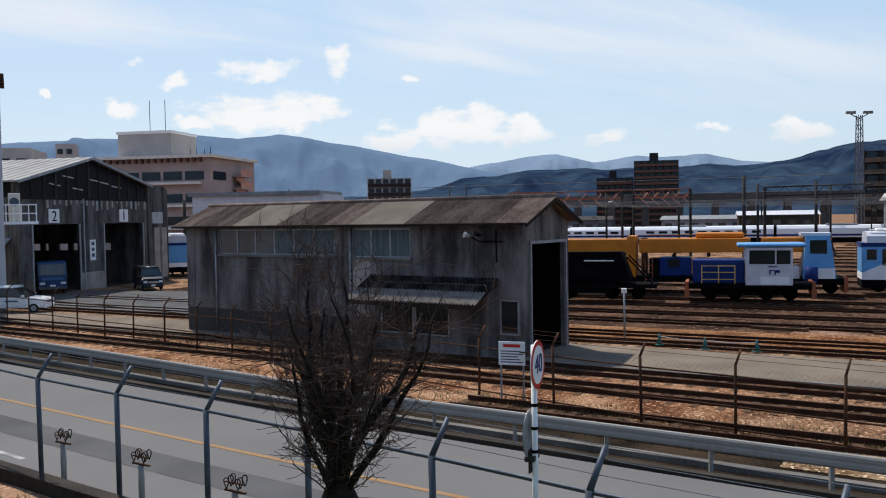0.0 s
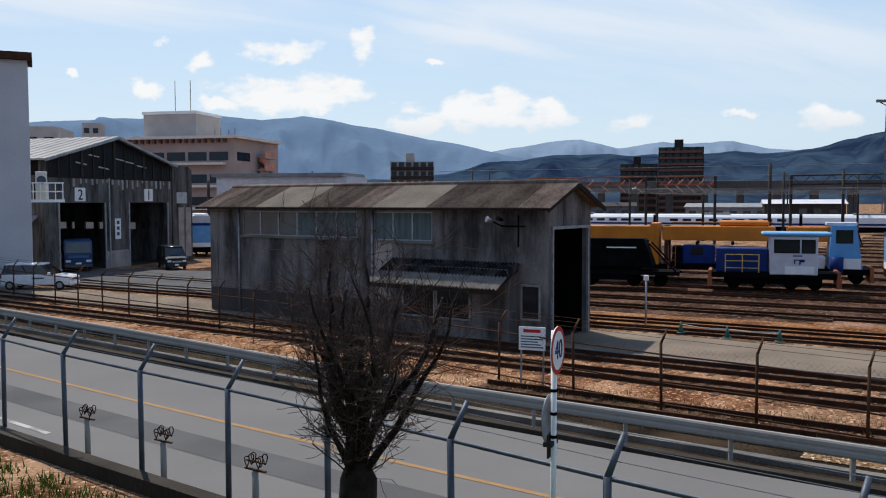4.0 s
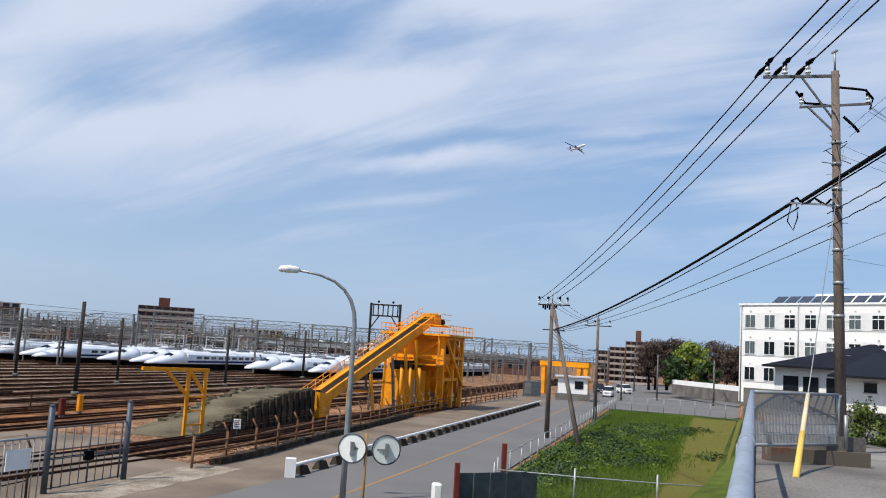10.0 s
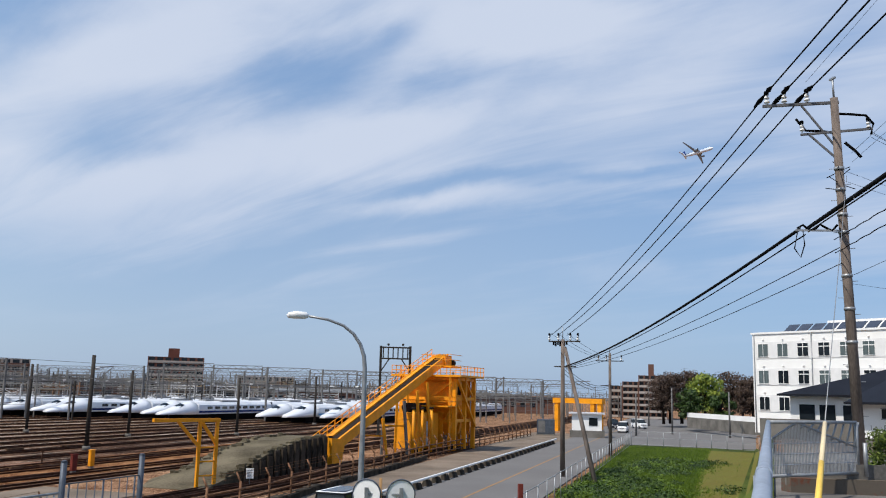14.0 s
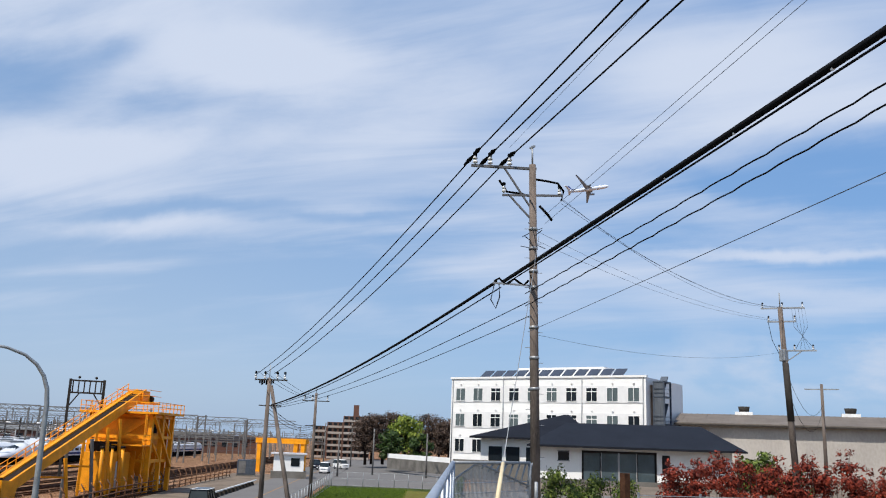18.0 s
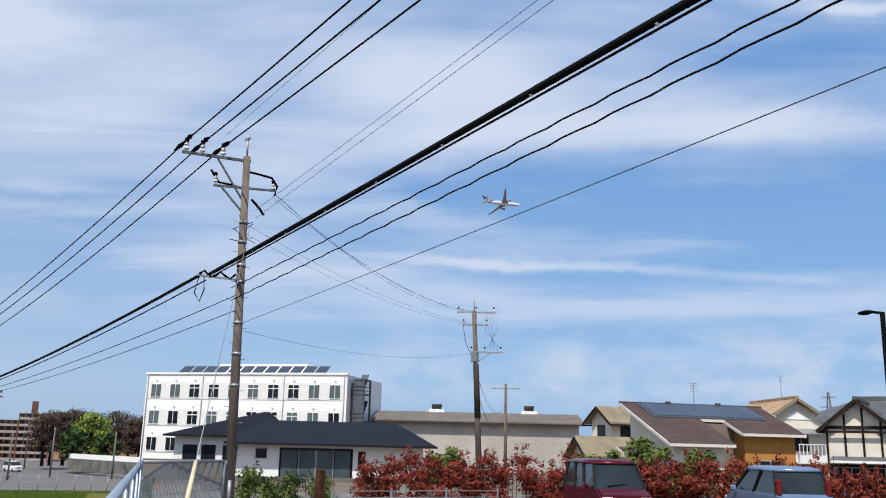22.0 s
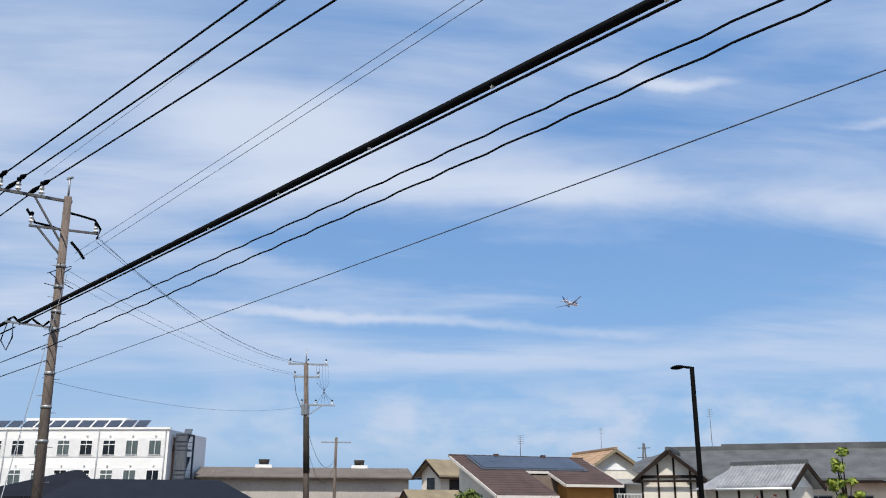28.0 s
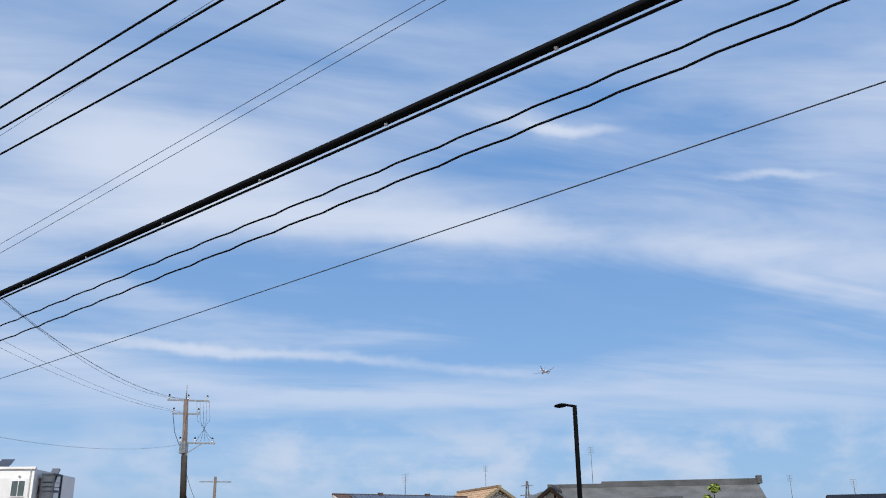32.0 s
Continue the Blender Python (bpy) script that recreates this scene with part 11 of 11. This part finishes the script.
def car(name, at, label, body, L, Wd, H, prof, boxy=False, tail=None):
    """A car along +x (front), wheels on z=0. prof: lower body and roof outline in (x, z)."""
    root = thing(name, label, "car", at)
    lower, upper = prof
    part("body", Bm().prism(lower, -Wd / 2, Wd / 2, "y").bevel(0.07, 2), body, root)
    (xr, zb), (xq, zq), (xf, zt), (xw, zw) = upper[0], upper[1], upper[-2], upper[-1]
    zt = max(zt, zq)
    wb, wr = Wd / 2 * 0.96, Wd / 2 * 0.80
    low = [(xr + 0.02, -wb, zb), (xw - 0.02, -wb, zb), (xw - 0.02, wb, zb), (xr + 0.02, wb, zb)]
    high = [(xq + 0.03, -wr, zt - 0.06), (xf - 0.03, -wr, zt - 0.06), (xf - 0.03, wr, zt - 0.06), (xq + 0.03, wr, zt - 0.06)]
    cab = part("glasshouse", Bm().loft([low, high], smooth=False), "car_glass", root, "tinted windows all round")
    rim = [(x + (0.05 if x > 0 else -0.05), y * 1.06, z - 0.02) for x, y, z in high]
    mid = [(x, y * 1.0, zt + 0.01) for x, y, z in high]
    crown = [(x * 0.82, y * 0.72, zt + 0.05) for x, y, z in high]
    part("roof", Bm().loft([rim, mid, crown]), body, root)
    for p, q in zip(low, high):
        part("pillar", Bm().beam((p[0], p[1] * 1.01, p[2] - 0.02), (q[0], q[1] * 1.02, q[2]), 0.06, 0.06), "tyre", root)
    for t in ((0.36, 0.66) if boxy else (0.5,)):
        for s in (-1, 1):
            part("pillar", Bm().beam((xr + (xw - xr) * t, s * wb * 1.01, zb), (xq + (xf - xq) * (t - 0.04), s * wr * 1.02, zt - 0.05), 0.08, 0.03), "tyre", root)
    part("belt_line", Bm().loft([[(x * 1.015, y * 1.03, zb - 0.05) for x, y, z in low], [(x, y * 1.02, zb + 0.02) for x, y, z in low]], smooth=False), body, root)
    part("wiper", Bm().beam((xw - 0.05, -wb * 0.5, zw + 0.06), (xw - 0.12, wb * 0.3, zw + 0.12), 0.025), "black", root)
    for x in (-L / 2 + 0.62, L / 2 - 0.68):
        for s in (-1, 1):
            w = part("wheel", Bm().cyl((x, s * (Wd / 2 - 0.17), 0.29), (x, s * (Wd / 2 + 0.01), 0.29), 0.29, n=20), "tyre", root)
            part("rim", Bm().cyl((x, s * (Wd / 2 + 0.01), 0.29), (x, s * (Wd / 2 + 0.022), 0.29), 0.18, n=14), "galv", w)
    zf = 0.62
    for s in (-1, 1):
        part("headlight", Bm().box(L / 2 - 0.12, s * Wd * 0.36 - 0.16, zf + 0.02, L / 2 + 0.015, s * Wd * 0.36 + 0.16, zf + 0.2).bevel(0.03), "headlamp", root)
        t0, t1 = tail or (0.75, 1.05)
        part("tail_light", Bm().box(-L / 2 - 0.02, s * (Wd / 2 - 0.11) - 0.07, t0, -L / 2 + 0.12, s * (Wd / 2 - 0.11) + 0.07, t1).bevel(0.03), "tail_red", root)
        part("door_mirror", Bm().box(L * 0.19, s * (Wd / 2 + 0.02), 1.0, L * 0.23, s * (Wd / 2 + 0.17), 1.14).bevel(0.03), body, root)
    part("bumper", Bm().box(L / 2 - 0.1, -Wd / 2 + 0.06, 0.25, L / 2 + 0.05, Wd / 2 - 0.06, 0.5).bevel(0.05), body, root)
    part("grille", Bm().box(L / 2 - 0.02, -Wd * 0.24, 0.62, L / 2 + 0.03, Wd * 0.24, 0.76), "chrome", root)
    part("number_plate", Bm().box(L / 2 + 0.04, -0.17, 0.36, L / 2 + 0.06, 0.17, 0.5), "white_paint", root)
    return root



box_lower = [(-1.7, 0.25), (1.68, 0.25), (1.7, 0.85), (1.3, 1.02), (-1.7, 1.02)]
box_upper = [(-1.68, 1.0), (-1.6, 1.72), (0.75, 1.74), (1.2, 1.02)]
p = polar(149.7, 26.2)
car("parked_car", pose(p.x, p.y, 3.80, 0, 0, 140), "dark red boxy compact van parked in the lot", "car_red", 3.4, 1.48, 1.75, (box_lower, box_upper), True)
hat_lower = [(-1.78, 0.25), (1.72, 0.25), (1.76, 0.78), (1.1, 1.02), (-1.76, 1.02)]
hat_upper = [(-1.74, 1.0), (-1.42, 1.52), (-1.1, 1.62), (0.25, 1.66), (1.1, 1.02)]
p = polar(159.6, 26.8)
car("parked_car", pose(p.x, p.y, 3.82, 0, 0, -45), "light metallic blue hatchback parked in the lot", "car_blue", 3.5, 1.55, 1.55, (hat_lower, hat_upper), tail=(0.98, 1.38))
suv_lower = [(-2.2, 0.3), (2.2, 0.3), (2.22, 0.85), (1.2, 1.0), (-2.2, 1.0)]
suv_upper = [(-2.18, 0.98), (-1.98, 1.6), (0.35, 1.68), (1.2, 1.0)]
p = polar(-26.2, 63.8)
suv = car("parked_car", pose(p.x, p.y, 0.04, 0, 0, 4), "white estate car parked before the engine shed", "car_white", 4.5, 1.8, 1.66, (suv_lower, suv_upper))
part("lettering_bar", Bm().box(-0.2, -0.93, 0.72, 0.6, -0.915, 0.8), "galv_blue", suv)
p = polar(-18.7, 79)
car("parked_van", pose(p.x, p.y, 0.04, 0, 0, -60), "black van parked in the engine shed door", "car_black", 4.4, 1.7, 1.95, ([(-2.15, 0.3), (2.15, 0.3), (2.18, 0.95), (1.75, 1.15), (-2.15, 1.15)], [(-2.1, 1.13), (-2.0, 1.9), (1.0, 1.92), (1.75, 1.13)]), True)
p = polar(-24.2, 80)
tr = thing("parked_truck", "blue flat-nosed truck inside the engine shed", "truck", pose(p.x, p.y, 0.04, 0, 0, -62))
cab = part("cab", Bm().prism([(0.2, 0.55), (2.3, 0.55), (2.36, 1.5), (2.1, 2.5), (1.9, 2.62), (0.2, 2.66)], -1.08, 1.08, "y").bevel(0.07, 2), "truck_blue", tr)
part("windscreen", Bm().prism([(2.35, 1.56), (2.40, 1.56), (2.17, 2.42), (2.12, 2.42)], -0.94, 0.94, "y"), "glass_sky", cab)
part("grille", Bm().box(2.33, -0.8, 1.12, 2.39, 0.8, 1.34).bevel(0.015), "sky_dull", cab)
for y in (-0.78, 0.78):
    part("headlight", Bm().box(2.26, y - 0.2, 0.78, 2.39, y + 0.2, 0.98).bevel(0.03), "headlamp", cab)
    part("door_mirror", Bm().beam((2.2, y * 1.42, 2.2), (2.3, y * 1.62, 2.0), 0.04).box(2.24, y * 1.62 - 0.1, 1.6, 2.3, y * 1.62 + 0.1, 2.02), "black", cab)
part("number_plate", Bm().box(2.37, -0.22, 0.62, 2.40, 0.22, 0.76), "white_paint", cab)
part("cargo_bed", Bm().box(-3.6, -1.08, 0.95, 0.12, 1.08, 2.3).bevel(0.03), "truck_blue", tr)
part("chassis", Bm().box(-3.5, -0.5, 0.6, 2.0, 0.5, 0.9), "black", tr)
part("bumper", Bm().box(2.2, -1.06, 0.38, 2.44, 1.06, 0.6).bevel(0.03), "galv_blue", tr)
for x in (-2.4, 1.3):
    for y in (-0.92, 0.92):
        w = part("wheel", Bm().cyl((x, y - 0.13, 0.42), (x, y + 0.13, 0.42), 0.42, n=18), "tyre", tr)
        part("rim", Bm().cyl((x, y - 0.14, 0.42), (x, y + 0.14, 0.42), 0.22, n=14), "galv", w)

# a boxy car drives away along the road
p = W(46, 18.0)
road_car = car("passing_car", pose(p.x, p.y, 0.06, 0, 0, TURN), "dark boxy compact car with a white roof driving away", "car_black", 3.4, 1.48, 1.66, (box_lower, box_upper), True)
part("roof_skin", Bm().box(-1.62, -0.64, 1.735, 0.76, 0.64, 1.765).bevel(0.012), "car_white", road_car, "white painted roof")

bl = thing("lot_lamp", "slim black parking lot lamp with a flat head", "street lamp", pose(*polar(166.15, 24, 3.7)))
part("shaft", Bm().cyl((0, 0, -0.1), (0, 0, 5.62), 0.075, 0.06, 12), "black", bl)
ha = (polar(164.2, 24) - polar(166.15, 24))
part("arm", Bm().cyl((0, 0, 5.60), tuple(ha * 0.25 + Vector((0, 0, 5.63))), 0.035, n=8), "black", bl)
along, across = ha.normalized(), Vector((-ha.y, ha.x, 0)).normalized()
rings = []
for k in range(9):
    t = k / 8
    c = ha * (0.22 + 0.46 * t) + Vector((0, 0, 5.64 - 0.03 * t))
    w = 0.03 + 0.17 * math.sin(math.pi * t) ** 0.6
    rings.append([c + across * (w * math.cos(a)) + Vector((0, 0, 0.055 * math.sin(a) * (w / 0.2))) for a in (math.tau * j / 12 for j in range(12))])
part("head", Bm().loft(rings), "black", bl, "oval lamp head")


# ---- trees and blocks at the end of the road ----
def leafy_tree(p, h, r, label, mat_name, seed, n=34, size=0.4, name="tree"):
    rnd = random.Random(seed)
    root = thing(name, label, "tree", Matrix.Translation(p))
    tk = Bm().tube([(0, 0, -0.3), (0.1, 0, h * 0.3), (0, 0.1, h * 0.6)], [h * 0.035, h * 0.028, h * 0.012], 8)
    cr = Bm()
    for i in range(n):
        a, k = rnd.uniform(0, math.tau), rnd.random()
        z = h * (0.28 + 0.68 * k)
        rr = r * math.sqrt(max(0.05, 1 - ((k - 0.4) / 0.62) ** 2)) * rnd.uniform(0.3, 1.0)
        c = Vector((rr * math.cos(a), rr * math.sin(a), z))
        tk.tube([(0, 0, h * 0.3 + 0.2 * z), c * 0.6 + Vector((0, 0, 0.2 * z)), c], [h * 0.01, h * 0.006, 0.01], 4)
        s = r * rnd.uniform(0.22, 0.4)
        leaf_cloud(cr, rnd, c, (s, s, s * 0.75), 46, size)
    part("trunk", tk, "bark", root)
    part("crown", cr, mat_name, root)["kind"] = "stuff"
    return root


leafy_tree(polar(118.0, 178, 1.0), 9.5, 3.9, "bright green broadleaf tree in full leaf", "bright_leaf", 31, 70, 0.32)
leafy_tree(polar(117.0, 170, 1.0), 6.5, 2.6, "dark green tree beside the wall", "shade_green", 32, 40, 0.3)
leafy_tree(polar(118.9, 168, 1.0), 6.0, 2.2, "dark green tree beside the wall", "shade_green", 37, 36, 0.3)
for k, (az, d, h) in enumerate(((115.5, 186, 9.6), (115.9, 190, 10), (116.6, 192, 10.6), (117.2, 196, 10.8), (119.4, 190, 10.6), (120.2, 188, 9.8), (120.8, 186, 9.4), (121.3, 190, 9.5))):
    leafy_tree(polar(az, d, 0.9), h, 3.5, "tall bare brown tree with fine twigs", "brown_leaf", 40 + k, 90, 0.2, "bare_tree")
for az, d, h, s in ((151.9, 45, 3.3, 51), (153.3, 45, 2.9, 52), (155.2, 45, 2.7, 57), (139.5, 50, 2.6, 53), (140.8, 50, 2.2, 54), (148.6, 60, 2.2, 55)):
    leafy_tree(polar(az, d, 3.2), h, 1.5, "round green garden shrub", "green_leaf", s, 18, 0.16, "garden_shrub")
leafy_tree(polar(174.2, 40, 3.4), 4.75, 0.75, "small young green garden tree", "bright_leaf", 56, 22, 0.14)
block(113.0, 114.0, 255, 0.98, 6, "tile_brown", "balcony", label="stepped brown brick apartment block", bays=3, penthouse=False)
block(114.0, 115.75, 250, 1.38, 7, "tile_brown", "balcony", label="stepped brown brick apartment block", bays=5, penthouse=True)
block(112.2, 113.0, 262, 0.7, 5, "tile_brown", "balcony", label="stepped brown brick apartment block", bays=3, penthouse=False)
long_block("block_wall", "pale concrete block boundary wall", polar(116.9, 168), polar(121.2, 142), 0.6, 2.5, 0.3, "concrete", "wall")
long_block("white_barrier", "white fence on the boundary wall", polar(116.9, 168.4), polar(121.2, 142.4), 2.5, 3.3, 0.2, "white_wall", "fence")


# poles, a van and signs where the road runs out of sight
for az, d, h in ((112.9, 170, 8.5), (114.6, 190, 9.0), (116.0, 150, 7.5), (113.8, 140, 6.5), (119.4, 145, 7.0)):
    ep = thing("utility_pole", "slim grey utility pole at the end of the road", "utility pole", Matrix.Translation(polar(az, d)), group="far utility poles")
    part("shaft", Bm().cyl((0, 0, -0.2), (0, 0, h), 0.16, 0.11, 8), "steel_far", ep)
    part("crossarm", Bm().beam((-1.0, 0.4, h - 0.6), (1.0, -0.4, h - 0.6), 0.1), "mast", ep)
    part("crossarm", Bm().beam((-0.7, 0.3, h - 1.6), (0.7, -0.3, h - 1.6), 0.1), "mast", ep)
for k, (az, d, mm) in enumerate(((113.0, 150, "car_white"), (112.4, 165, "car_black"), (114.0, 172, "car_white"))):
    p = polar(az, d)
    car("parked_car", pose(p.x, p.y, 0.05, 0, 0, 150 + 20 * k), "small car parked at the end of the road", mm, 3.4, 1.48, 1.75, (box_lower, box_upper), True)
p = polar(107.6, 132)
bx = thing("relay_cabinet", "grey steel relay cabinet beside the road", "cabinet", pose(p.x, p.y, 0, 0, 0, -108))
part("body", Bm().box(0, 0, 0.2, 2.6, 1.4, 2.3).bevel(0.05), "galv_blue", bx)
part("door", Bm().box(0.2, -0.03, 0.4, 1.2, -0.004, 2.1), "steel_far", bx)
part("plinth", Bm().box(-0.1, -0.1, 0, 2.7, 1.5, 0.2), "concrete", bx)


def antenna(p, h):
    root = thing("roof_antenna", "thin television antenna on a roof", "antenna", Matrix.Translation(p), group="roof antennas")
    b = Bm().cyl((0, 0, 0), (0, 0, h), 0.02, n=6)
    part("pole", b, "steel_far", root)
    for i in range(5):
        part("element", Bm().cyl((-0.22, 0, h - 0.12 * i), (0.22, 0, h - 0.12 * i), 0.007, n=4), "steel_far", root)


for az, d, z, h in ((160.3, 81.5, 9.9, 2.6), (155.2, 56.3, 8.7, 1.3), (167.0, 66.0, 9.5, 2.9), (178.6, 73.5, 7.9, 2.6), (182.0, 66.0, 7.8, 1.8)):
    antenna(polar(az, d, z), h)
py = thing("lattice_pylon", "distant grey transmission pylon", "pylon", pose(*polar(162.9, 600, 0)))
for s in ((-1, -1), (1, -1), (1, 1), (-1, 1)):
    part("leg", Bm().beam((s[0] * 3, s[1] * 3, 0), (s[0] * 0.4, s[1] * 0.4, 45), 0.4), "steel_far", py)
for z, w in ((30, 6), (36, 5), (42, 4)):
    part("arm", Bm().beam((-w, 0, z), (w, 0, z), 0.5), "steel_far", py)


def motions():
    """The airliner turns left in the distance: seconds, place, heading and bank."""
    walk(airliner, [(t, pose(x, y, z, 0, 0, heading) @ pose(0, 0, 0, bank, nose, 0)) for t, x, y, z, nose, heading, bank in (
        (0, 3618, -899, 690, -3.0, 186.0, -5.0),
        (8, 2275, -746, 547, -3.0, 190.0, -12.0),
        (10, 1917, -714, 503, -3.0, 197.0, -18.0),
        (12, 1601, -702, 460, -3.0, 203.0, -24.0),
        (14, 1337, -709, 422, -3.0, 207.0, -27.0),
        (16, 1127, -740, 393, -3.0, 210.0, -28.0),
        (18, 968, -800, 376, -3.0, 215.0, -28.0),
        (20, 854, -897, 370, -3.0, 230.6, -28.0),
        (22, 775, -1033, 372, -3.0, 247.8, -28.0),
        (24, 721, -1212, 382, -3.0, 257.6, -23.0),
        (26, 684, -1432, 396, -3.0, 262.4, -18.0),
        (28, 656, -1686, 412, -3.0, 264.7, -16.0),
        (30, 635, -1957, 425, -3.0, 266.2, -14.0),
        (32, 622, -2224, 436, -3.0, 268.7, -12.0),
    )])
    drive = []
    for i in range(17):
        t = 2.0 * i
        u = 46.0 + 8.3 * (t - 15.5)
        p = W(u, road_v(u) + 1.35, 0.06)
        q = W(u + 2.0, road_v(u + 2.0) + 1.35, 0.06)
        drive.append((t, pose(p.x, p.y, p.z, 0, 0, math.degrees(math.atan2(q.y - p.y, q.x - p.x)))))
    walk(road_car, drive)


motions()
